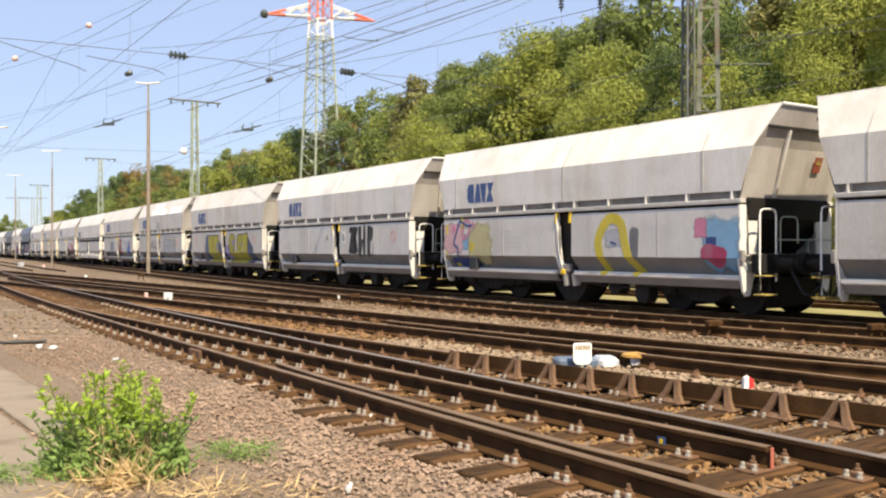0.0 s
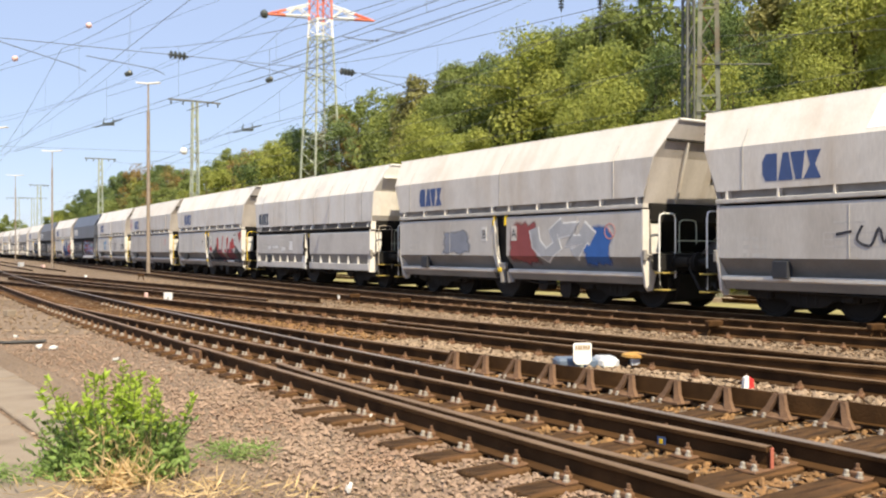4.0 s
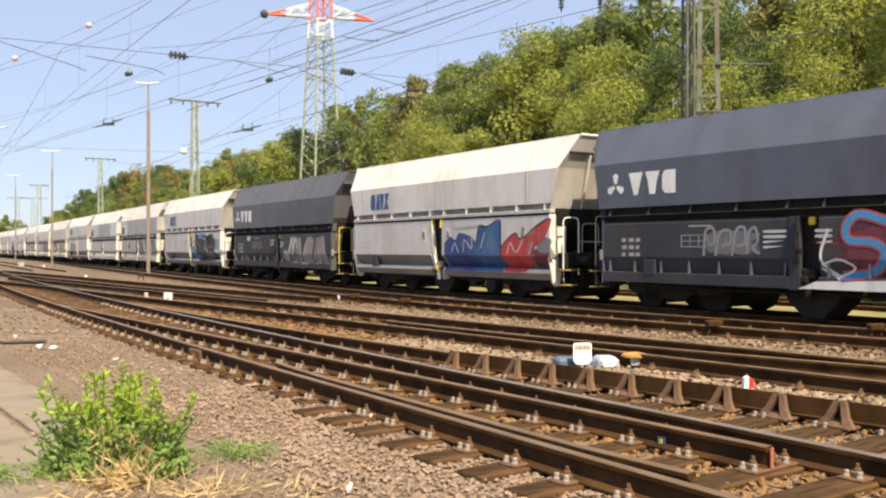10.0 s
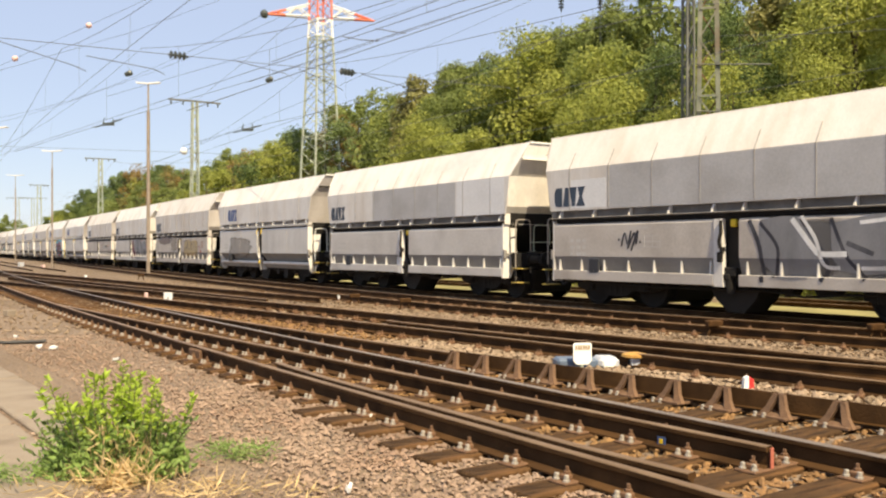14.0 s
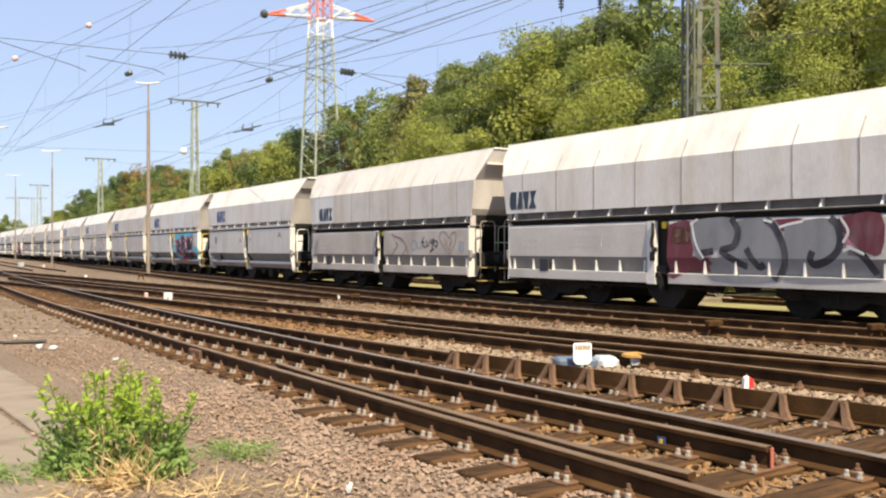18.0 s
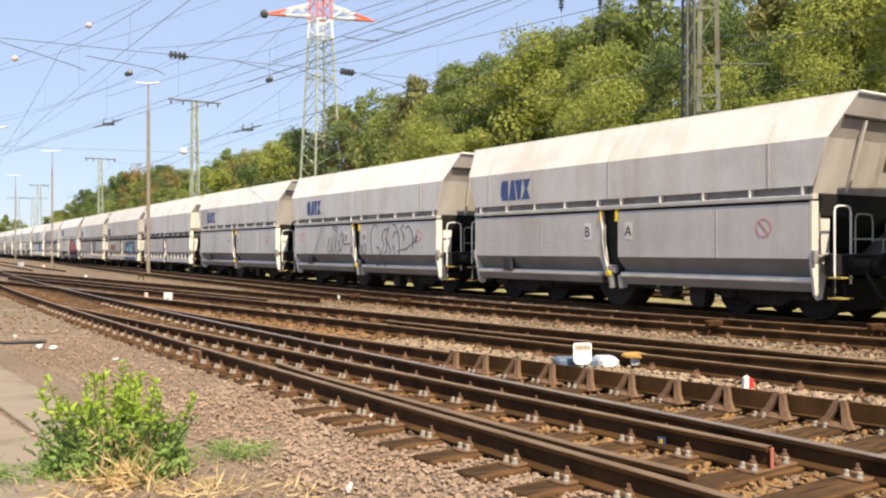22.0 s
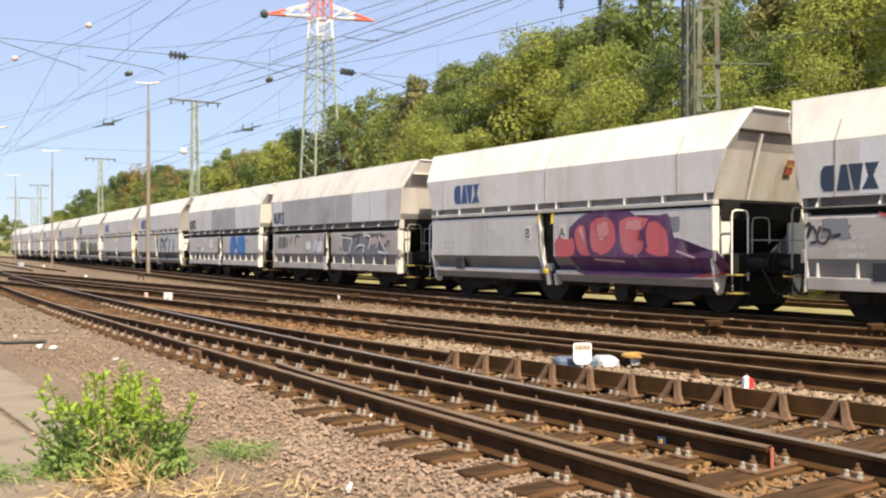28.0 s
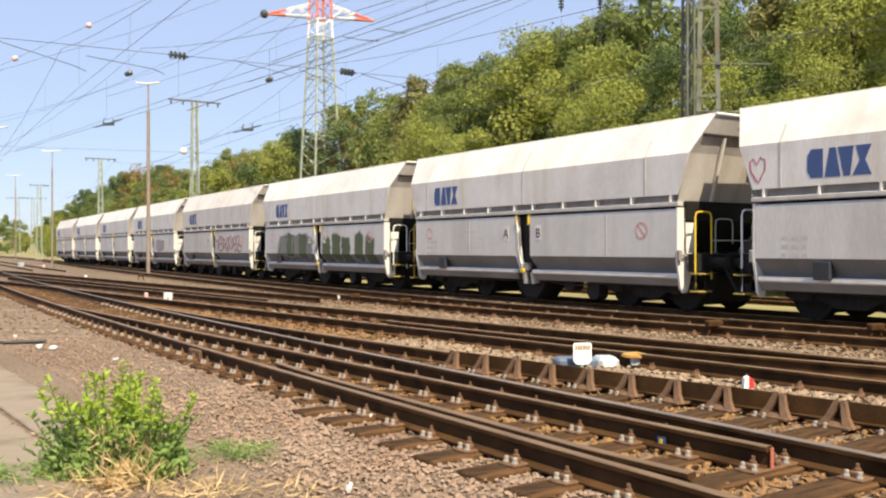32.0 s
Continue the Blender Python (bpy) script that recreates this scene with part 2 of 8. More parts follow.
def prism(bm, pts, d):
    """A closed outline pts (3D), pushed along the vector d."""
    a = [bm.verts.new(p) for p in pts]
    b = [bm.verts.new(Vector(p) + Vector(d)) for p in pts]
    n = len(a)
    bm.faces.new(a[::-1]), bm.faces.new(b)
    for i in range(n):
        bm.faces.new((a[i], a[(i + 1) % n], b[(i + 1) % n], b[i]))
    return bm


def tube(bm, pts, r, sides=6, r_end=None):
    """A round bar along points; it may taper to r_end."""
    pts = [Vector(p) for p in pts]
    rings = []
    for i, p in enumerate(pts):
        d = (pts[min(i + 1, len(pts) - 1)] - pts[max(i - 1, 0)]).normalized()
        a = d.cross(Vector((0, 0, 1)) if abs(d.z) < 0.9 else Vector((1, 0, 0))).normalized()
        b = d.cross(a)
        rr = r if r_end is None else r + (r_end - r) * i / (len(pts) - 1)
        rings.append([bm.verts.new(p + a * rr * math.cos(k * math.tau / sides) + b * rr * math.sin(k * math.tau / sides)) for k in range(sides)])
    for q, w in zip(rings, rings[1:]):
        for k in range(sides):
            bm.faces.new((q[k], q[(k + 1) % sides], w[(k + 1) % sides], w[k]))
    bm.faces.new(rings[0][::-1]), bm.faces.new(rings[-1])
    return bm


def lathe(bm, centre, axis, rings, sides=16):
    """Discs (distance along axis, radius) joined into a turned body."""
    axis = Vector(axis).normalized()
    a = axis.cross(Vector((0, 0, 1)) if abs(axis.z) < 0.9 else Vector((1, 0, 0))).normalized()
    b = axis.cross(a)
    c = Vector(centre)
    rr = [[bm.verts.new(c + axis * h + (a * math.cos(k * math.tau / sides) + b * math.sin(k * math.tau / sides)) * r) for k in range(sides)] for h, r in rings]
    for q, w in zip(rr, rr[1:]):
        for k in range(sides):
            bm.faces.new((q[k], q[(k + 1) % sides], w[(k + 1) % sides], w[k]))
    bm.faces.new(rr[0][::-1]), bm.faces.new(rr[-1])
    return bm


def mesh_of(name, bm, *materials):
    bmesh.ops.recalc_face_normals(bm, faces=bm.faces)
    me = bpy.data.meshes.new(name)
    bm.to_mesh(me)
    bm.free()
    for m in materials:
        me.materials.append(m)
    return me


def part(name, bm, material, parent=None, label=""):
    """One mesh object from a bmesh (or a ready mesh), under a thing or a part."""
    me = bm if isinstance(bm, bpy.types.Mesh) else mesh_of(name, bm, material)
    ob = new(name, me)
    ob.parent = parent
    return tagged(ob, label)


def raw_mesh(name, verts, faces, *materials):
    me = bpy.data.meshes.new(name)
    me.from_pydata(verts, [], faces)
    for m in materials:
        me.materials.append(m)
    me.update()
    return me


B = bmesh.new

# ---- ground and tracks ----
# Plan axes: u runs along the yard away from the camera to the far end, v across it towards the wood.
TH = radians(36.0)


def uv(u, v, z=0.0):
    return Vector((-math.sin(TH) * u + math.cos(TH) * v, math.cos(TH) * u + math.sin(TH) * v, z))


def lerp_rows(rows, u):
    for (a, p), (b, q) in zip(rows, rows[1:]):
        if u <= b:
            return p + (q - p) * (u - a) / (b - a)
    return rows[-1][1]


# The train's line: near side of the wagons, from the point abreast of the camera's right.
LINE_X, LINE_Y, LINE_A, LINE_K, BEND, WAGON = 5.021, 18.993, 0.58725, -1.2605e-3, 45.0, 12.54


def train_line(s, inward=0.0):
    """Point at s metres along the train's line (far = positive), shifted towards the wood, and the heading there."""
    c = min(s, BEND)
    a = LINE_A + LINE_K * c
    if abs(LINE_K * c) < 1e-6:
        x, y = LINE_X - c * math.sin(LINE_A), LINE_Y + c * math.cos(LINE_A)
    else:
        x = LINE_X + (math.cos(a) - math.cos(LINE_A)) / LINE_K
        y = LINE_Y + (math.sin(a) - math.sin(LINE_A)) / LINE_K
    x, y = x - (s - c) * math.sin(a), y + (s - c) * math.cos(a)
    return Vector((x + inward * math.cos(a), y + inward * math.sin(a), 0)), a


def bank_line(u):
    """Where the train's centre line runs across the plan, at u along it."""
    return 16.05 + 0.045 * u + 0.0004 * max(0.0, min(u, 60.0)) ** 2 + max(0.0, u - 60.0) * 0.053


def ground_height(u, v):
    """Flat yard, a low bank beyond the train, then the wooded slope that bends with the line."""
    w = v - bank_line(u)
    h = -0.2 + 0.02 * noise.noise((u * 0.4, v * 0.4, 0))
    if w > 5:
        h += 7.0 * (1 - math.cos(math.pi * min(1, (w - 5) / 26))) / 2 + 0.5 * noise.noise((u * 0.06, v * 0.06, 3))
    return h


def build_ground():
    def steps(lo, hi, d, far):
        mid = list(np.arange(lo, hi, d))
        out, s = [], d
        while not out or out[-1] < far:
            s *= 1.35
            out.append((out[-1] if out else 0) + s)
        return [lo - o for o in reversed(out)] + mid + [mid[-1] + o for o in out]
    us, vs = steps(-12, 200, 3.0, 2500), steps(-12, 60, 1.5, 2500)
    verts = [uv(u, v, ground_height(u, v) if abs(u) < 420 and abs(v) < 160 else ground_height(max(-420, min(420, u)), max(-160, min(160, v)))) for u in us for v in vs]
    nv = len(vs)
    faces, grass = [], []
    for i in range(len(us) - 1):
        for j in range(nv - 1):
            faces.append((i * nv + j, (i + 1) * nv + j, (i + 1) * nv + j + 1, i * nv + j + 1))
            w = (vs[j] + vs[j + 1]) / 2 - bank_line(us[i])
            grass.append(1 if w > 2.0 else 2 if (vs[j] > v_g(us[i]) + 1.2 and us[i] > -10) or (us[i] > 22 and vs[j] > 2.5 + 0.03 * us[i]) else 0)
    me = raw_mesh("ground", verts, [f[::-1] for f in faces], M_BALLAST, M_GRASS, M_BALLAST_FAR)
    for p, g in zip(me.polygons, grass):
        p.material_index, p.use_smooth = g, True
    tagged(new("ground", me), "brown gravel yard with dry grass bank beyond", "ground", kind="structure")


RAIL = [(-0.075, -0.16), (0.075, -0.16), (0.075, -0.148), (0.014, -0.125), (0.012, -0.045), (0.036, -0.034), (0.036, -0.006), (0.028, 0.0),
        (-0.028, 0.0), (-0.036, -0.006), (-0.036, -0.034), (-0.012, -0.045), (-0.014, -0.125), (-0.075, -0.148)]


def rail_along(name, pts, lift=0.0, head=None, label="rusty brown steel rail on sleepers"):
    """A rail of true section swept along plan points, with its running head a separate strip of faces."""
    pts = [Vector(p) for p in pts]
    n = len(RAIL)
    verts, faces, idx = [], [], []
    for i, p in enumerate(pts):
        d = (pts[min(i + 1, len(pts) - 1)] - pts[max(i - 1, 0)]).normalized()
        side = Vector((d.y, -d.x, 0))
        verts += [p + side * a + Vector((0, 0, b + lift)) for a, b in RAIL]
    for i in range(len(pts) - 1):
        for k in range(n):
            faces.append((i * n + k, i * n + (k + 1) % n, (i + 1) * n + (k + 1) % n, (i + 1) * n + k))
            idx.append(1 if 6 <= k <= 8 else 0)
    faces += [tuple(range(n)), tuple(range(len(verts) - n, len(verts)))[::-1]]
    idx += [0, 0]
    root = tagged(new(name), label, "rail", "rails of the yard")
    part("rail_web", raw_mesh("rail_web", verts, [f for f, k in zip(faces, idx) if not k], M_RAIL), None, root)
    part("rail_head", raw_mesh("rail_head", verts, [f for f, k in zip(faces, idx) if k], head or M_HEAD), None, root)
    return root


def plan_rail(name, f, u0, u1, step=1.5, **kw):
    k = max(2, int((u1 - u0) / step))
    return rail_along(name, [uv(u, f(u)) for u in np.linspace(u0, u1, k + 1)], **kw)


def v_a(u):
    return 3.787 + 0.03795 * u + 0.00079 * u * u


def v_d(u):
    return 5.10 - 0.004 * u


def v_f(u):
    return 7.352 - 0.14028 * u + 0.00461 * u * u


def v_g(u):
    return 8.673 - 0.0449 * u


def v_i(u):
    return lerp_rows([(-10, 13.9), (0, 13.1), (6.6, 12.53), (9, 12.31), (12.7, 12.1), (16.2, 12.05), (18.8, 12.22), (24.4, 12.75), (40, 14.4), (70, 18.0), (120, 25.0)], u)


build_ground()
plan_rail("rail", v_a, -6, 60)
plan_rail("rail", lambda u: v_a(u) + 1.5, -6, 60, head=M_SHINY, label="rail with a polished running head")
plan_rail("guard_rail", lambda u: v_a(u) + 0.16 + 0.06 * max(0, 4.2 - u) + 0.05 * max(0, u - 8.0), 3.3, 9.2, 0.4, label="dark guard rail beside the running rail")
plan_rail("wing_rail", v_d, 3.45, 22, label="brown wing rail with a red painted end")
plan_rail("rail", lambda u: v_f(u) + 0.11, 0.0, 19.5)
plan_rail("rail", v_g, -8, 45)
plan_rail("rail", lambda u: v_g(u) + 1.55, -8, 45)
plan_rail("switch_rail", lambda u: 10.96 - 0.3455 * u + 0.01264 * u * u, 1.0, 13.5, label="orange-brown switch rail beside the stock rail")
plan_rail("rail", lambda u: 11.75 - 0.022 * u, 21, 80)
plan_rail("rail", lambda u: 10.25 - 0.022 * u, 21, 80)
plan_rail("rail", v_i, -8, 110)
plan_rail("rail", lambda u: v_i(u) + 1.5, -8, 110)
for off in (0.75, 2.25):
    rail_along("rail", [train_line(s, off)[0] + Vector((0, 0, -0.08)) for s in np.arange(-60, 420, 6.0)], label="dark rail under the freight train")
for off in (-4.4, -5.9, -9.2, -10.7, -14.0, -15.5):
    rail_along("rail", [train_line(s, off)[0] + Vector((0, 0, -0.08)) for s in np.arange(36 - 2.5 * off, 330, 6.0)], label="rusty rail of a far yard track")
for off in (5.4, 6.9):
    rail_along("rail", [train_line(s, off)[0] + Vector((0, 0, -0.08)) for s in np.arange(-40, 120, 6.0)], label="rusty rail beyond the freight train")

# ---- freight wagons ----
# Wagon space: x along the train (towards its head), y towards the wood, z up from the rail; the side seen is y < 0.
HALF = 5.35


def strip(bm, prof, x0, x1, thick=0.02, cuts=1):
    """A bent plate: profile of (y, z) points drawn from x0 to x1, with thickness towards the inside."""
    n = len(prof)
    xs = [x0 + (x1 - x0) * i / cuts for i in range(cuts + 1)]
    sgn = 1 if prof[0][0] < 0 else -1
    g = [[[bm.verts.new((x, y + o, z)) for y, z in prof] for x in xs] for o in (0.0, sgn * thick)]
    for a in g:
        for i in range(cuts):
            for j in range(n - 1):
                bm.faces.new((a[i][j], a[i + 1][j], a[i + 1][j + 1], a[i][j + 1]))
    for i in range(cuts):
        for j in (0, n - 1):
            bm.faces.new((g[0][i][j], g[0][i + 1][j], g[1][i + 1][j], g[1][i][j]))
    for i in (0, cuts):
        for j in range(n - 1):
            bm.faces.new((g[0][i][j], g[0][i][j + 1], g[1][i][j + 1], g[1][i][j]))
    return bm


def loop_rail(bm, x, y, z0, z1, w, r=0.022, axis="x"):
    """A bent grab rail: an upright hoop of width w."""
    p = []
    for dx, z in ((0, z0), (0, z1 - 0.12), (0.03, z1 - 0.03), (0.12, z1), (w - 0.12, z1), (w - 0.03, z1 - 0.03), (w, z1 - 0.12), (w, z0 + 0.2)):
        p.append((x + dx, y, z) if axis == "x" else (x, y + dx, z))
    return tube(bm, p, r, 6)


def bogie(parent, x):
    b = new("bogie")
    b.parent = parent
    b.location = (x, 0, 0)
    for y in (-1.0, 1.0):
        bm = B()
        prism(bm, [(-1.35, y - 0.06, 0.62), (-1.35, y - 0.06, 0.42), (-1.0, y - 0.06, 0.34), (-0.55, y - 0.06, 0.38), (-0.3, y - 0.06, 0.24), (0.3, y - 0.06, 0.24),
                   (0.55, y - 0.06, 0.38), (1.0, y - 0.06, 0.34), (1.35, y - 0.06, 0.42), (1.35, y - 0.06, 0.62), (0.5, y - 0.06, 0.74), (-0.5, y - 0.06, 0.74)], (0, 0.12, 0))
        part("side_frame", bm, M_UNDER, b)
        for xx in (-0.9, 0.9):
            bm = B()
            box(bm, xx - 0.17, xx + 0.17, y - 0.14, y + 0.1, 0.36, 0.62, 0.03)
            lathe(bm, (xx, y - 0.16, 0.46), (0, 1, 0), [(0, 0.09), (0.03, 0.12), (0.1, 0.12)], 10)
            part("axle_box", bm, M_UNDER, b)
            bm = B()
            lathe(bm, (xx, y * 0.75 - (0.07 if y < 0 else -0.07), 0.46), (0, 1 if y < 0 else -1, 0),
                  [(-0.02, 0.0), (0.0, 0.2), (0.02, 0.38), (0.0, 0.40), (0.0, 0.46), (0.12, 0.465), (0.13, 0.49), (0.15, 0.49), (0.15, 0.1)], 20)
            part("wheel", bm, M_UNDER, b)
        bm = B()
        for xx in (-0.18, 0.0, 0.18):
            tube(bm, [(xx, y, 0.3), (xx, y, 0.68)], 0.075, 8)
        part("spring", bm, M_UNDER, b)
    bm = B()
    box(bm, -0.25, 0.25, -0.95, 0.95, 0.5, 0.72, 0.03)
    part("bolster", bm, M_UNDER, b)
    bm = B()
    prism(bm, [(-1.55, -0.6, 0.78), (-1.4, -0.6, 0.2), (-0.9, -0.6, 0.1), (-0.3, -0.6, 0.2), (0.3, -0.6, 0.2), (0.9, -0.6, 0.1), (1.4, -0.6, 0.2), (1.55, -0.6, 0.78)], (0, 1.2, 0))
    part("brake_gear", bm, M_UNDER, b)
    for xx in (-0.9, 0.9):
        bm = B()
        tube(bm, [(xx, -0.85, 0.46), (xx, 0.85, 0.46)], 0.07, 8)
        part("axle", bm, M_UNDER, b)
    return b


def emblem(parent, x, z, h, material, tint=""):
    """Blocky company emblem: plain shapes in a row."""
    w = h * 0.70
    y = -1.505
    bm = B()

    def poly(pts):
        prism(bm, [(x + a * w, y, z + b * h) for a, b in pts], (0, 0.004, 0))
    poly([(0, 0.25), (0.2, 0), (0.88, 0), (0.88, 1), (0.2, 1), (0, 0.75)])
    poly([(0.96, 0), (1.82, 0), (1.56, 1), (1.22, 1)])
    poly([(1.66, 1), (1.98, 0), (2.32, 0), (2.5, 1)])
    poly([(2.42, 0), (3.4, 0), (3.08, 0.5), (3.4, 1), (2.6, 1), (2.8, 0.5)])
    return part("emblem", bm, material, parent, tint)


def fleet_mark(parent, x, z, h):
    """Pale emblem of the dark wagons: a three-petal sign and three blocks."""
    y = -1.505
    bm = B()
    for a in (90, 210, 330):
        c, s = math.cos(radians(a)), math.sin(radians(a))
        p = [(0.08, -0.06), (0.42, -0.16), (0.52, 0.0), (0.42, 0.16), (0.08, 0.06)]
        prism(bm, [(x + h * (0.45 + c * u - s * v), y, z + h * (0.42 + s * u + c * v)) for u, v in p], (0, 0.008, 0))
    for k, pts in enumerate(([(0, 1), (0.8, 1), (0.5, 0), (0.3, 0)], [(0.05, 1), (0.85, 1), (0.7, 0.6), (0.6, 0), (0.3, 0), (0.2, 0.6)],
                             [(0.1, 0.2), (0.25, 0), (0.8, 0), (0.8, 1), (0.25, 1), (0.1, 0.8)])):
        prism(bm, [(x + h * (1.2 + k * 0.85 + a * 0.95), y, z + h * b * 0.9) for a, b in pts], (0, 0.008, 0))
    return part("emblem", bm, M_WHITE, parent, "pale emblem")


def glyph(ch, size, x, y, z, parent, name, material):
    """A painted letter standing on the side of a wagon."""
    cu = bpy.data.curves.new(name, "FONT")
    cu.body, cu.size, cu.align_x = ch, size, "CENTER"
    tmp = new(name, cu)
    me = bpy.data.meshes.new_from_object(tmp.evaluated_get(bpy.context.evaluated_depsgraph_get()))
    bpy.data.objects.remove(tmp)
    me.transform(Matrix.Translation((x, y, z)) @ Matrix.Rotation(radians(90), 4, "X"))
    me.materials.append(material)
    return part(name, me, None, parent)


def ring(bm, x, y, z, r, w, n=20):
    def loop(rad, yy):
        return [bm.verts.new((x + rad * math.cos(k * math.tau / n), yy, z + rad * math.sin(k * math.tau / n))) for k in range(n)]
    a, b, c, d = loop(r, y), loop(r - w, y), loop(r - w, y + 0.004), loop(r, y + 0.004)
    for p, q in ((a, b), (b, c), (c, d), (d, a)):
        for k in range(n):
            bm.faces.new((p[k], p[(k + 1) % n], q[(k + 1) % n], q[k]))
    return bm


def end_gear(w, s, rail_mat, step_mat):
    """Buffer beam, buffers, coupling, steps, grab rails at the end x = s * ..."""
    bm = B()
    box(bm, *sorted((s * 5.38, s * 5.65)), -1.32, 1.32, 0.86, 1.24, 0.015)
    part("headstock", bm, M_UNDER, w)
    for y in (-0.875, 0.875):
        bm = B()
        lathe(bm, (s * 5.65, y, 1.06), (s, 0, 0), [(0, 0.15), (0.06, 0.15), (0.07, 0.11), (0.4, 0.1), (0.41, 0.07), (0.56, 0.07), (0.57, 0.2), (0.6, 0.22), (0.62, 0.18)], 14)
        part("buffer", bm, M_UNDER, w)
    bm = B()
    tube(bm, [(s * 5.6, 0, 1.02), (s * 5.95, 0, 1.04), (s * 6.05, 0, 1.12), (s * 5.98, 0, 1.18)], 0.045, 6)
    tube(bm, [(s * 5.8, 0.05, 1.0), (s * 6.1, 0.05, 0.86), (s * 6.3, 0.05, 0.9)], 0.035, 6)
    part("coupling", bm, M_UNDER, w)
    bm = B()
    tube(bm, [(s * 5.62, -0.45, 0.95), (s * 5.8, -0.46, 0.7), (s * 5.95, -0.45, 0.45), (s * 6.1, -0.42, 0.42), (s * 6.25, -0.4, 0.6)], 0.03, 6)
    part("brake_hose", bm, M_BLACK, w)
    bm = B()
    loop_rail(bm, s * 5.62, -1.36, 0.50, 2.12, 0.5, 0.019, "y")
    part("grab_rail", bm, rail_mat, w)
    bm = B()
    loop_rail(bm, s * 5.66, -0.78, 1.25, 1.98, 0.55, 0.016, "y")
    tube(bm, [(s * 5.66, -0.9, 1.52), (s * 5.66, 0.95, 1.52)], 0.018, 6)
    tube(bm, [(s * 5.66, 0.1, 1.22), (s * 5.66, 0.1, 1.54)], 0.018, 6)
    part("platform_rail", bm, M_GALV, w)
    for z in (0.45, 0.82):
        bm = B()
        box(bm, *sorted((s * 5.52, s * 5.78)), -1.42, -1.02, z - 0.015, z + 0.015, 0.005)
        part("step", bm, step_mat, w)
    bm = B()
    tube(bm, [(s * 5.64, -1.38, 0.44), (s * 5.6, -1.38, 0.95)], 0.02, 6)
    tube(bm, [(s * 5.64, -1.06, 0.44), (s * 5.6, -1.06, 0.95)], 0.02, 6)
    part("step_hanger", bm, M_UNDER, w)
    # sloped end of the hopper behind the platform; its hollow's shade is painted near-black
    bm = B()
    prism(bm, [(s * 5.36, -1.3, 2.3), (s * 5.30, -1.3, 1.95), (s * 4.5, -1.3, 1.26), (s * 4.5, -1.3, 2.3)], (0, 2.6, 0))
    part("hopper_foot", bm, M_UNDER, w)


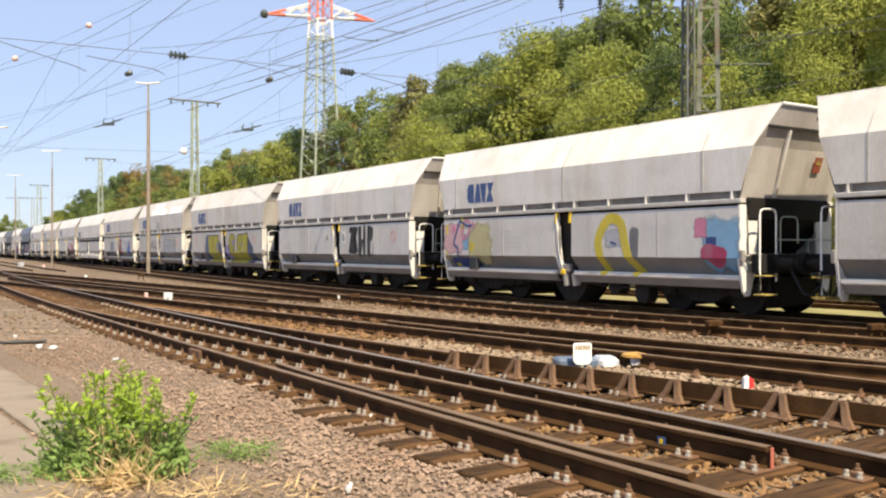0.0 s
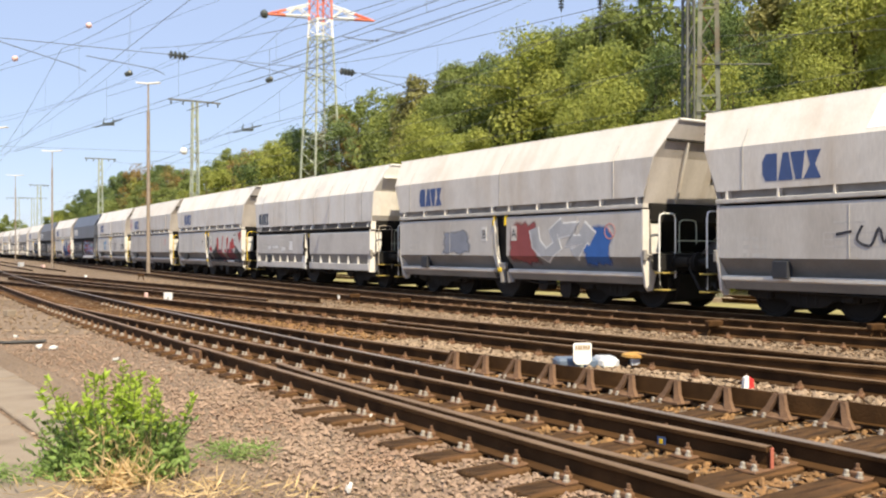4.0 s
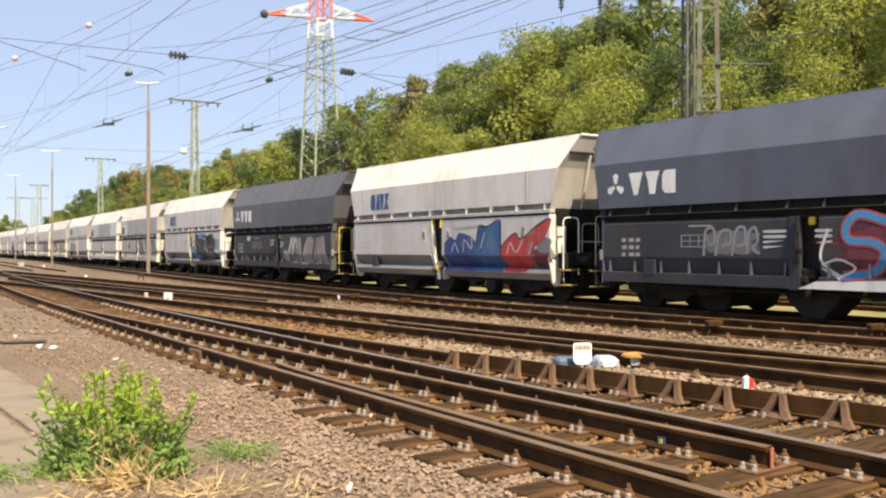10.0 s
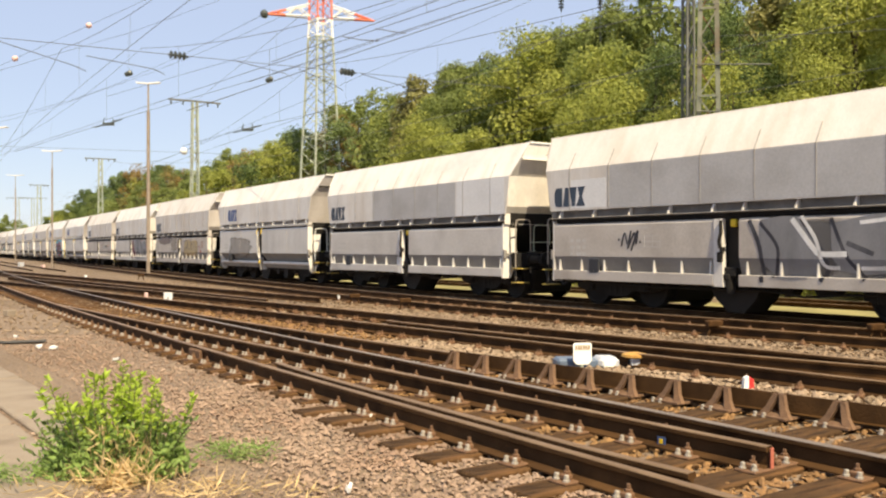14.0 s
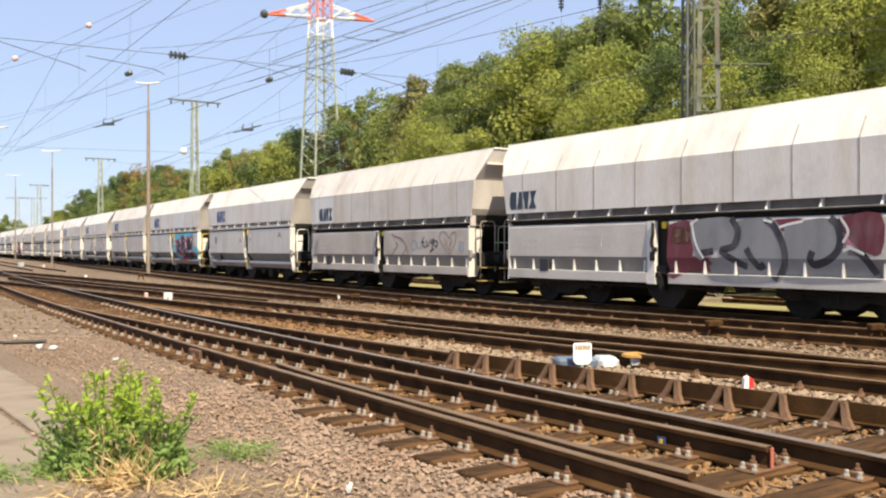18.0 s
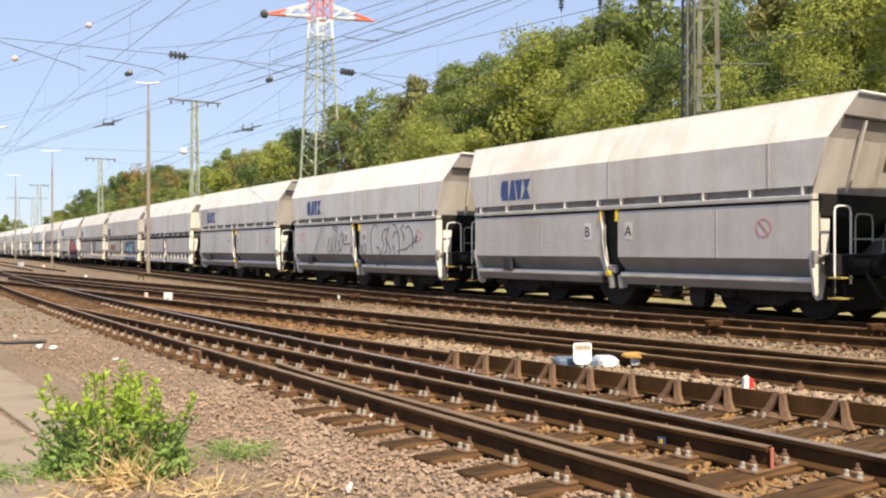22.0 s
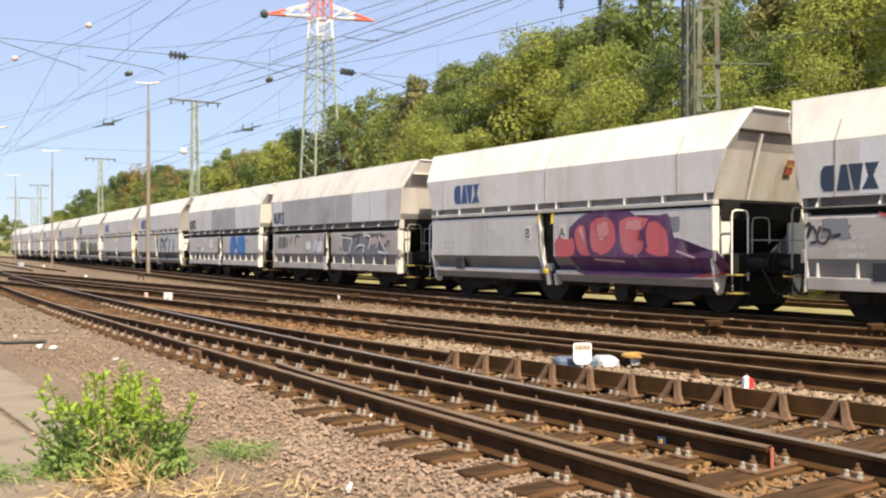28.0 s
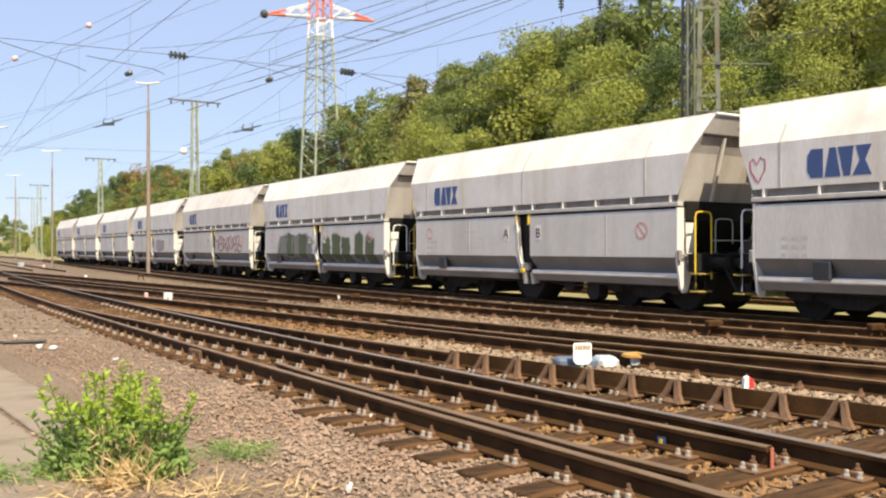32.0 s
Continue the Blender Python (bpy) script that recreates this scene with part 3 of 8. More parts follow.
def hopper_wagon(kind, paint, rail_mat=M_WHITE):
    """kind 'smooth': folded side with plain doors; 'ribbed': rib plates on the side and gussets along the doors."""
    w = new("hopper_wagon")
    ribbed = kind != "smooth"
    dark = paint in (M_BLUEGREY, M_BROWNGREY)
    yt, zt, yb, zb, z_foot, z_door = (1.05, 4.15, 1.5, 3.28, 2.27, 1.95) if ribbed else (1.05, 4.16, 1.5, 3.35, 2.49, 2.2)
    ob, ot = (0.18, 0.48) if ribbed else (0.22, 0.55)
    door_paint = M_DARKDOOR if dark else {M_PALE: M_DOOR, M_WARM: M_WARMDOOR}[paint] if ribbed else {M_PALE: M_SMOOTHDOOR, M_WARM: M_WARMSMOOTH}[paint]
    # upper body, both sides, as bent plates with ends that lean out
    for sy, name in ((-1, "body_side"), (1, "body_side")):
        bm = B()
        prof = [(1.5, z_foot, -0.08 if not ribbed else 0.0), (yb, zb, ob), (yt, zt, ot)]
        g = []
        for o in (0, 0.03):
            g.append([[bm.verts.new((sx * (HALF + e), sy * (y - o), z)) for y, z, e in prof] for sx in (-1, 1)])
        for a in g:
            for j in range(2):
                bm.faces.new((a[0][j], a[1][j], a[1][j + 1], a[0][j + 1]))
        for i in (0, 1):
            for j in range(2):
                bm.faces.new((g[0][i][j], g[0][i][j + 1], g[1][i][j + 1], g[1][i][j]))
        for j in (0, 2):
            bm.faces.new((g[0][0][j], g[0][1][j], g[1][1][j], g[1][0][j]))
        side = part(name, bm, paint, w)
        if sy < 0:
            xs = (() if dark else np.linspace(-4.66, 4.66, 8)) if ribbed else (-4.65, 0.0, 4.33)
            for k, x in enumerate(xs):
                bm = B()
                t, hw = (0.007, 0.014) if ribbed else (0.008, 0.02)
                strip(bm, [(-1.5 - t, z_foot + 0.01), (-1.5 - t, zb), (-1.5 - t + (1.5 - yt) * 0.45, zb + (zt - zb) * 0.45)] if ribbed or x else [(-1.5 - t, z_foot + 0.01), (-1.5 - t, zb), (-yt - t, zt - 0.02)], x - hw, x + hw, t)
                part("seam", bm, M_RIBLINE if ribbed else M_SEAM, side)
    bm = B()
    for sy in (-1, 1):
        tube(bm, [(-HALF - ot, sy * (yt - 0.02), zt), (HALF + ot, sy * (yt - 0.02), zt)], 0.024, 6)
    for sx in (-1, 1):
        tube(bm, [(sx * (HALF + ot), -yt, zt), (sx * (HALF + ot), yt, zt)], 0.035, 6)
    part("top_rim", bm, paint, w)
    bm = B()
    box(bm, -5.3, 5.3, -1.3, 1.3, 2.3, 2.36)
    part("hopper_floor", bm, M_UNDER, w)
    # ends
    for s in (-1, 1):
        bm = B()
        if ribbed:
            rows = [(HALF - 0.04, 1.49, 2.0), (HALF - 0.04, 1.49, 2.28), (HALF + 0.07, 1.49, 2.47), (HALF + 0.16, 1.49, 3.28), (HALF + 0.42, 1.27, 3.73), (HALF + ot, yt, zt)]
        else:
            rows = [(HALF - 0.09, 1.49, 2.34), (HALF + ob - 0.01, 1.49, zb), (HALF + ob + 0.16, 1.29, 3.70), (HALF + ot, yt, zt)]
        g = [[(bm.verts.new((s * x, -y, z)), bm.verts.new((s * (x), 0, z)), bm.verts.new((s * x, y, z))) for i, (x, y, z) in enumerate(rows)]]
        gi = [(bm.verts.new((s * (x - 0.03), -y + 0.02, z)), bm.verts.new((s * (x - 0.03), 0, z)), bm.verts.new((s * (x - 0.03), y - 0.02, z))) for i, (x, y, z) in enumerate(rows)]
        for q in (g[0], gi):
            for a, b in zip(q, q[1:]):
                bm.faces.new((a[0], a[1], b[1], b[0])), bm.faces.new((a[1], a[2], b[2], b[1]))
        wall = part("end_wall", bm, paint if ribbed and paint is not M_WARM else M_DIRTYEND, w)
        # On smooth wagons the shadow band below the rim is a near-black ledge.
        bm = B()
        x1 = HALF + (0.42 if ribbed else ob + 0.16)
        box(bm, *sorted((s * (x1 - 0.02), s * (x1 + 0.05))), -1.26, 1.26, 3.70, 3.75)
        part("end_ledge", bm, M_UNDER if not ribbed else paint, wall)
        if s > 0:
            bm = B()
            xa, xb = (HALF + 0.14, HALF + 0.175) if ribbed else (HALF + 0.12, HALF + 0.22)
            prism(bm, [(xa, 0.5, 2.92), (xa, 0.74, 2.92), (xb, 0.74, 3.22), (xb, 0.5, 3.22)], (0.012, 0, 0))
            plate = part("warning_plate", bm, M_FADEDRED, wall, "small reddish warning plate")
            bm = B()
            xm = (xa + xb) / 2 + 0.014
            prism(bm, [(xm, 0.53, 3.07), (xm, 0.71, 3.07), (xb + 0.01, 0.62, 3.2)], (0.008, 0, 0))
            part("triangle", bm, M_STEP, plate, "yellow triangle")
        if not ribbed:
            bm = B()
            prism(bm, [(s * (HALF - 0.08), -0.52, 2.36), (s * (HALF + 0.37), -0.62, 3.69), (s * (HALF + 0.37), -0.55, 3.69), (s * (HALF - 0.08), -0.45, 2.36)], (s * 0.05, 0, 0))
            part("end_rib", bm, paint, wall)
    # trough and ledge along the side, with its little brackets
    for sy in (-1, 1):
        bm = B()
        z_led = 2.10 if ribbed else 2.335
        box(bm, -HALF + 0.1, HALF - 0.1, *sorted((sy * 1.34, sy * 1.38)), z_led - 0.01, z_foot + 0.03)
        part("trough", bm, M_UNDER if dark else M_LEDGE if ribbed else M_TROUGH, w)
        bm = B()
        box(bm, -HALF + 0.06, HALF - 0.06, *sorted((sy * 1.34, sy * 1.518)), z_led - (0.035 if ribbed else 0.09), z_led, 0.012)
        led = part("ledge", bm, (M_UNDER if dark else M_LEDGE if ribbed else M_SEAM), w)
        if ribbed:
            # Gap under the ledge: its shadow line is painted as a near-black backing.
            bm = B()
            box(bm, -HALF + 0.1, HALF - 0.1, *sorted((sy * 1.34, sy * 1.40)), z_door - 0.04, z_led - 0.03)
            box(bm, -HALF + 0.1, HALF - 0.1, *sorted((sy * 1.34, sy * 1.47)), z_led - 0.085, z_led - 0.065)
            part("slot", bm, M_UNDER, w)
        if sy < 0:
            for x in (-5.02, -3.84, -2.68, -1.52, -0.36, 0.40, 1.58, 2.75, 3.90, 5.06):
                bm = B()
                prism(bm, [(x - 0.02, -1.38, z_led), (x - 0.02, -1.517, z_led), (x - 0.02, -1.43 if ribbed else -1.5, z_foot), (x - 0.02, -1.38, z_foot)], (0.04, 0, 0))
                part("bracket", bm, M_DARKDOOR if dark else paint, led)
    # doors
    for sy in (-1, 1):
        for x0, x1 in ((-5.2, -0.31), (0.31, 5.2)):
            if sy > 0:
                bm = strip(B(), [(1.42, z_door), (1.5, z_door - 0.06), (1.5, 1.162), (1.4 if ribbed else 1.22, 0.81), (1.42, 0.8), (1.42, 0.62)], x0, x1, 0.03)
                part("door", bm, door_paint, w)
                continue
            bm = B()
            strip(bm, [(sy * 1.42, z_door), (sy * 1.485, z_door - 0.015), (sy * 1.5, z_door - 0.06), (sy * 1.5, 1.162)], x0, x1, 0.03, 6)
            door = part("door", bm, door_paint, w)
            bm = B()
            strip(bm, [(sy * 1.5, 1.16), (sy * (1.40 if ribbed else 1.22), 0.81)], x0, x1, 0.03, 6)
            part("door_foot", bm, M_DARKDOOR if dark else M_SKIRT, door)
            bm = B()
            if ribbed:
                box(bm, x0, x1, *sorted((sy * 1.36, sy * 1.52)), 0.60, 0.83, 0.01)
            else:
                box(bm, x0, x1, *sorted((sy * 1.2, sy * 1.44)), 0.71, 0.815, 0.025)
            sill = part("door_sill", bm, door_paint if ribbed else paint, door)
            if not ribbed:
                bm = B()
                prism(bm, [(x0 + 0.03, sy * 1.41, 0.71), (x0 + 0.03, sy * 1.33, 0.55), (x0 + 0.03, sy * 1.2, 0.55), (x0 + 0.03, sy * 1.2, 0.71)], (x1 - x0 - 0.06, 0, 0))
                part("lower_beam", bm, M_SKIRT, sill, "dark grey lower beam")
            if sy < 0:
                if ribbed:
                    for x in (x0 + 0.17 + 0.77 * j for j in range(7)):
                        bm = B()
                        prism(bm, [(x, -1.40, 0.82), (x, -1.515, 0.82), (x, -1.49, 1.09), (x, -1.45, 1.09)], (0.035, 0, 0))
                        part("gusset", bm, paint, door)
                else:
                    xm = (x0 + x1) / 2 + 0.35
                    bm = B()
                    strip(bm, [(-1.507, 2.12), (-1.507, 1.17)], xm - 0.012, xm + 0.012, 0.007)
                    part("seam", bm, M_SEAM, door)
    # middle post with its yellow locking forks
    # The post is a near-black backing: the gap's shade is put into colour.
    bm = B()
    box(bm, -0.3, 0.3, -1.34, -1.28, 0.6, z_door)
    part("post", bm, M_UNDER, w)
    bm = B()
    if ribbed:
        prism(bm, [(-0.30, -1.515, z_door), (-0.10, -1.515, z_door), (-0.07, -1.515, 0.58), (-0.30, -1.515, 0.58)], (0, 0.12, 0))
    else:
        prism(bm, [(-0.31, -1.505, 2.2), (-0.23, -1.52, 2.18), (-0.15, -1.52, 1.4), (-0.09, -1.5, 1.05), (-0.04, -1.46, 0.82), (-0.2, -1.40, 0.72), (-0.27, -1.5, 1.15)], (0, 0.12, 0))
    edge = part("door_edge", bm, door_paint if dark else paint, w)
    if ribbed:
        bm = B()
        tube(bm, [(-0.11, -1.53, z_door - 0.04), (-0.09, -1.55, 1.66), (-0.14, -1.55, 1.5), (-0.12, -1.54, 1.36)], 0.035, 6)
        box(bm, -0.2, -0.06, -1.56, -1.5, 1.08, 1.28, 0.02)
        box(bm, -0.12, -0.04, -1.57, -1.46, 1.28, 1.38, 0.015)
        part("latch", bm, M_UNDER, edge, "dark cast latch")
    for x in ((0.06,) if ribbed else (-0.30, 0.22)):
        bm = B()
        if ribbed:
            box(bm, x, x + 0.14, -1.46, -1.38, z_door - 0.17, z_door - 0.02, 0.02)
        else:
            prism(bm, [(x, -1.5, 2.22), (x + 0.08, -1.5, 2.24), (x + 0.08, -1.54, 2.12), (x + 0.06, -1.53, 1.97), (x + 0.01, -1.53, 1.97)], (0, 0.06, 0))
        part("lock_fork", bm, M_YELLOW, w, "yellow locking fork")
    bm = B()
    box(bm, -0.16, 0.2, -1.46, -1.34, 0.78, 0.98, 0.03)
    tube(bm, [(0, -1.4, 0.8), (0.02, -1.36, 0.45)], 0.09, 8)
    if not ribbed:
        tube(bm, [(-0.1, -1.42, 0.9), (-0.12, -1.48, 1.3), (-0.1, -1.5, 1.9)], 0.02, 6)
    part("door_lock", bm, M_UNDER if ribbed else M_TROUGH, w)
    if not ribbed:
        part("hinge_foot", tube(B(), [(0.28, -1.34, 0.75), (0.3, -1.3, 0.46)], 0.11, 8), M_TROUGH, w)
    bm = B()
    box(bm, -0.1, 0.06, -1.5, -1.44, 0.72, 0.84, 0.02)
    part("lock_pin", bm, M_UNDER if ribbed else M_YELLOW, w, "" if ribbed else "yellow locking pin")
    # end plates of the door bays, with a latch
    for s in (-1, 1):
        for sy in (-1, 1):
            bm = B()
            if ribbed:
                pts = [(1.5, 2.0), (1.5, 0.8), (1.52, 0.56), (1.24, 0.56), (1.08, 0.95), (1.05, 2.0)]
            else:
                pts = [(1.5, 2.22), (1.5, 1.5), (1.5, 1.05), (1.44, 0.75), (1.40, 0.5), (1.30, 0.40), (1.18, 0.42), (1.1, 0.7), (0.98, 1.0), (0.95, 2.22)]
            prism(bm, [(s * 5.21, sy * y, z) for y, z in pts], (s * 0.05, 0, 0))
            plate = part("end_plate", bm, paint, w)
            if sy < 0:
                bm = B()
                tube(bm, [(s * 5.29, -1.5, 1.22), (s * 5.33, -1.34, 1.2), (s * 5.34, -1.1, 1.26)], 0.03, 6)
                box(bm, *sorted((s * 5.25, s * 5.34)), -1.52, -1.42, 1.08, 1.32, 0.015)
                part("latch", bm, M_TROUGH, plate)
                bm = B()
                tube(bm, [(s * 5.28, -1.3, 2.0), (s * 5.28, -1.26, 1.2), (s * 5.28, -1.22, 0.9)], 0.014, 5)
                part("pull_rod", bm, M_POLE, plate)
        end_gear(w, s, rail_mat, M_STEP)
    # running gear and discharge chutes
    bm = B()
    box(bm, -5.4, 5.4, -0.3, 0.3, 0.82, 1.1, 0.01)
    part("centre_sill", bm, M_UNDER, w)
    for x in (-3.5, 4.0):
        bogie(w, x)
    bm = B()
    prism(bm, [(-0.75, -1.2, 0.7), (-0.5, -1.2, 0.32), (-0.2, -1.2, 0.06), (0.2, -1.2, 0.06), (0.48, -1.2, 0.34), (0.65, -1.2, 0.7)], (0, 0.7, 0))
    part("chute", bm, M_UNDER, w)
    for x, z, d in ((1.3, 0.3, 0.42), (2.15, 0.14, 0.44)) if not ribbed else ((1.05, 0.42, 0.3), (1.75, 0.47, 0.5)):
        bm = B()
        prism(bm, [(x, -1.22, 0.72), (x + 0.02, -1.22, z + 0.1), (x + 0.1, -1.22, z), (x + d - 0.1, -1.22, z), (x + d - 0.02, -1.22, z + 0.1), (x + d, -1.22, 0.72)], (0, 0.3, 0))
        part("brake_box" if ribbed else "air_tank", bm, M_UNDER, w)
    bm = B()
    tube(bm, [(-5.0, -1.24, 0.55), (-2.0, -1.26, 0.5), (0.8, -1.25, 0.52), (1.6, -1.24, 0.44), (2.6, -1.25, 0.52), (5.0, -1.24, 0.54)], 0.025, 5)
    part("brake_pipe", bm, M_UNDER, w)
    # painted marks
    # Solid box; the shade of its open front is put into the dark colour.
    bm = B()
    box(bm, -3.95, -3.62, -1.53, -1.36, 0.78, 1.11, 0.012)
    part("lever_box", bm, M_DARKDOOR, w)
    if dark:
        fleet_mark(w, -5.07, 2.54, 0.55)
    else:
        emblem(w, *((-5.2, 2.37, 0.46) if ribbed else (-4.08, 2.63, 0.52)), M_DARKLOGO if ribbed else M_LOGO)
    pale = M_PATCHY if dark else M_FAINT
    bm = B()
    rng = random.Random(3)
    for k in range(3):
        for j in range(3):
            x = -4.62 + j * 0.21
            box(bm, x, x + rng.uniform(0.1, 0.18), -1.502, -1.5, 1.5 - k * 0.16, 1.58 - k * 0.16)
    tagged(part("data_mark", bm, pale, w, "rows of small painted bars"), kind="stuff")
    bm = B()
    for z in (1.38, 1.5, 1.62):
        box(bm, -2.9, -1.75, -1.502, -1.5, z, z + 0.014)
    for x in np.linspace(-2.9, -1.75, 6):
        box(bm, x, x + 0.012, -1.5025, -1.5, 1.38, 1.63)
    box(bm, -2.7, -2.1, -1.502, -1.5, 1.8, 1.83)
    part("load_table", bm, pale, w)
    if not ribbed:
        for ch, x in (("B", -0.70), ("A", 0.64)):
            bm = B()
            box(bm, x - 0.115, x + 0.115, -1.505, -1.5, 1.56, 1.95)
            plate = part("door_plate", bm, M_PALE, w)
            glyph(ch, 0.34, x, -1.509, 1.63, plate, "letter", M_BLACK)
    if not ribbed:
        bm = B()
        ring(bm, 4.23, -1.506, 1.75, 0.185, 0.03)
        prism(bm, [(4.10, -1.506, 1.87), (4.125, -1.506, 1.89), (4.36, -1.506, 1.63), (4.335, -1.506, 1.61)], (0, 0.004, 0))
        part("warning_ring", bm, M_RING, w, "faded red warning ring")
        bm = B()
        ring(bm, -4.5, -1.506, 1.80, 0.17, 0.03)
        part("warning_ring", bm, M_PINK, w, "faded red warning ring")
    return w


PROTO = {
    "pale": (hopper_wagon("smooth", M_PALE), "pale grey bulk hopper wagon with smooth folded sides"),
    "yellow": (hopper_wagon("smooth", M_PALE, M_YELLOW), "pale grey bulk hopper wagon with yellow grab rails"),
    "warm": (hopper_wagon("smooth", M_WARM), "dusty warm-grey bulk hopper wagon with smooth sides"),
    "yellowwarm": (hopper_wagon("smooth", M_WARM, M_YELLOW), "dusty warm-grey bulk hopper wagon with yellow grab rails"),
    "rib": (hopper_wagon("ribbed", M_PALE, M_POLE), "pale grey ribbed bulk hopper wagon with gusseted doors"),
    "ribwarm": (hopper_wagon("ribbed", M_WARM, M_POLE), "dirty warm-grey ribbed bulk hopper wagon"),
    "blue": (hopper_wagon("ribbed", M_BLUEGREY, M_POLE), "dark blue-grey bulk hopper wagon"),
    "brown": (hopper_wagon("ribbed", M_BROWNGREY, M_YELLOW), "dark brown-grey bulk hopper wagon"),
}
# Order of the train, from the wagon that has nearly passed to the last.
ORDER = ("warm pale pale warm warm warm rib yellow yellowwarm yellow blue pale brown pale ribwarm rib pale ribwarm rib ribwarm pale yellow "
         "warm pale pale rib ribwarm ribwarm pale ribwarm rib pale yellow pale warm pale pale pale warm").split()
TRAIN, seen = [], set()
for word in ORDER:
    proto, text = PROTO[word]
    ob = proto if word not in seen else copy_thing(proto, Matrix())
    seen.add(word)
    tagged(ob, text + " on the track", "freight wagon", "wagons of the freight train")
    TRAIN.append(ob)
# On some wagons the door letters stand the other way round.
for i in (2, 7, 8, 9, 20, 21, 24, 32):
    for child in TRAIN[i].children:
        if child.name.startswith("door_plate"):
            child.location.x = 1.34 if child.data.vertices[0].co.x < 0 else -1.34

# The company emblems stand a little differently from wagon to wagon.
for i, dx in ((2, -0.2), (4, -0.1), (6, 0.17), (19, 0.56), (27, 0.26), (32, -0.15)):
    for child in TRAIN[i].children:
        if child.name.startswith("emblem"):
            child.location.x = dx

# Warning rings and door letters have worn off or been painted over on many wagons.
for i, ob in enumerate(TRAIN):
    for child in list(ob.children):
        fore = child.type == "MESH" and child.data.vertices[0].co.x > 0
        if child.name.startswith("warning_ring") and (i in (1, 7, 9, 11, 13, 16, 20, 21, 28, 31) if fore else i not in (3, 13, 23, 32, 33)):
            bpy.data.objects.remove(child)
        elif child.name.startswith("door_plate") and i in (1, 3, 31, 16):
            for sub in list(child.children):
                bpy.data.objects.remove(sub)
            bpy.data.objects.remove(child)

# ---- paintings on the wagon doors ----
PAINT = {}


def colour(c):
    if c not in PAINT:
        grime = [0.55 * v + 0.13 for v in c]
        PAINT[c] = mat("spray_paint", [v * 0.8 for v in c], [min(1, v * 1.15) for v in c], 0.7, 1.6, 50.0, 0, 0.08, grime, 2.4, 0.6, stretch=(1.4, 1, 0.5))
    return PAINT[c]


def spray(c):
    """Sprayed paint that thins out towards the edge of its patch and has worn gaps."""
    if ("spray", c) not in PAINT:
        m = flat("thin_spray_paint", c, 0.7)
        t = m.node_tree
        n, link = t.nodes, t.links.new
        at, co, no = n.new("ShaderNodeAttribute"), n.new("ShaderNodeTexCoord"), n.new("ShaderNodeTexNoise")
        at.attribute_name = "cover"
        no.inputs["Scale"].default_value, no.inputs["Detail"].default_value = 3.5, 5.0
        link(co.outputs["Object"], no.inputs["Vector"])
        ad, mr = n.new("ShaderNodeMath"), n.new("ShaderNodeMapRange")
        ad.operation = "ADD"
        link(at.outputs["Fac"], ad.inputs[0]), link(no.outputs[0], ad.inputs[1])
        mr.inputs[1].default_value, mr.inputs[2].default_value, mr.inputs[4].default_value = 0.6, 1.2, 0.94
        link(ad.outputs[0], mr.inputs[0])
        tr, mx = n.new("ShaderNodeBsdfTransparent"), n.new("ShaderNodeMixShader")
        link(mr.outputs[0], mx.inputs[0]), link(tr.outputs[0], mx.inputs[1]), link(n["Principled BSDF"].outputs[0], mx.inputs[2]), link(mx.outputs[0], n["Material Output"].inputs[0])
        PAINT[("spray", c)] = m
    return PAINT[("spray", c)]


RIBBED = {ob.name for ob, word in zip(TRAIN, ORDER) if word in ("rib", "ribwarm", "blue", "brown")}


def lay(bm, wagon, label, *mats):
    """Bends a painted sheet over the fold at the foot of the doors and links it to its wagon."""
    ribbed = wagon.name in RIBBED
    for z in (1.16, 0.835, 0.82):
        bmesh.ops.bisect_plane(bm, geom=bm.verts[:] + bm.edges[:] + bm.faces[:], plane_co=(0, 0, z), plane_no=(0, 0, 1))
    slope, sill = (0.29, -0.02) if ribbed else (0.80, 0.06)
    for v in bm.verts:
        if v.co.z < 0.825:
            v.co.y, v.co.z = v.co.y + sill, max(v.co.z, 0.61 if ribbed else 0.72)
        elif v.co.z < 1.16:
            v.co.y += (1.16 - v.co.z) * slope
    me = bpy.data.meshes.new("graffiti")
    bm.to_mesh(me)
    bm.free()
    for m in mats:
        me.materials.append(m)
    return part("graffiti", me, None, wagon, label)


# Skeletons of fat sprayed shapes: humps, bolt, curl, fork, hook, blade.
SHAPES = ([[(-0.1, 0.0), (0.0, 0.7), (0.22, 1.0), (0.42, 0.55), (0.62, 1.05), (0.95, 0.75), (1.1, -0.05)]],
          [[(-0.15, 0.9), (0.55, 1.0), (0.2, 0.55), (0.95, 0.5), (0.45, 0.0)], [(0.7, 0.95), (1.15, 0.6)]],
          [[(1.1, 0.85), (0.6, 1.02), (0.1, 0.75), (0.05, 0.3), (0.5, 0.02), (0.95, 0.3), (0.7, 0.62), (0.35, 0.45)]],
          [[(-0.1, 0.25), (0.3, 1.0), (0.45, 0.25), (0.85, 0.95), (1.15, 0.05)], [(0.1, 0.0), (0.8, 0.12)]],
          [[(0.0, 1.0), (0.12, 0.4), (0.5, 0.05), (0.95, 0.35), (0.8, 0.8), (1.2, 1.05)]],
          [[(-0.2, 0.05), (0.35, 0.3), (0.65, 1.05), (0.8, 0.45), (1.2, 0.2)], [(0.2, 0.75), (0.5, 0.55)]])


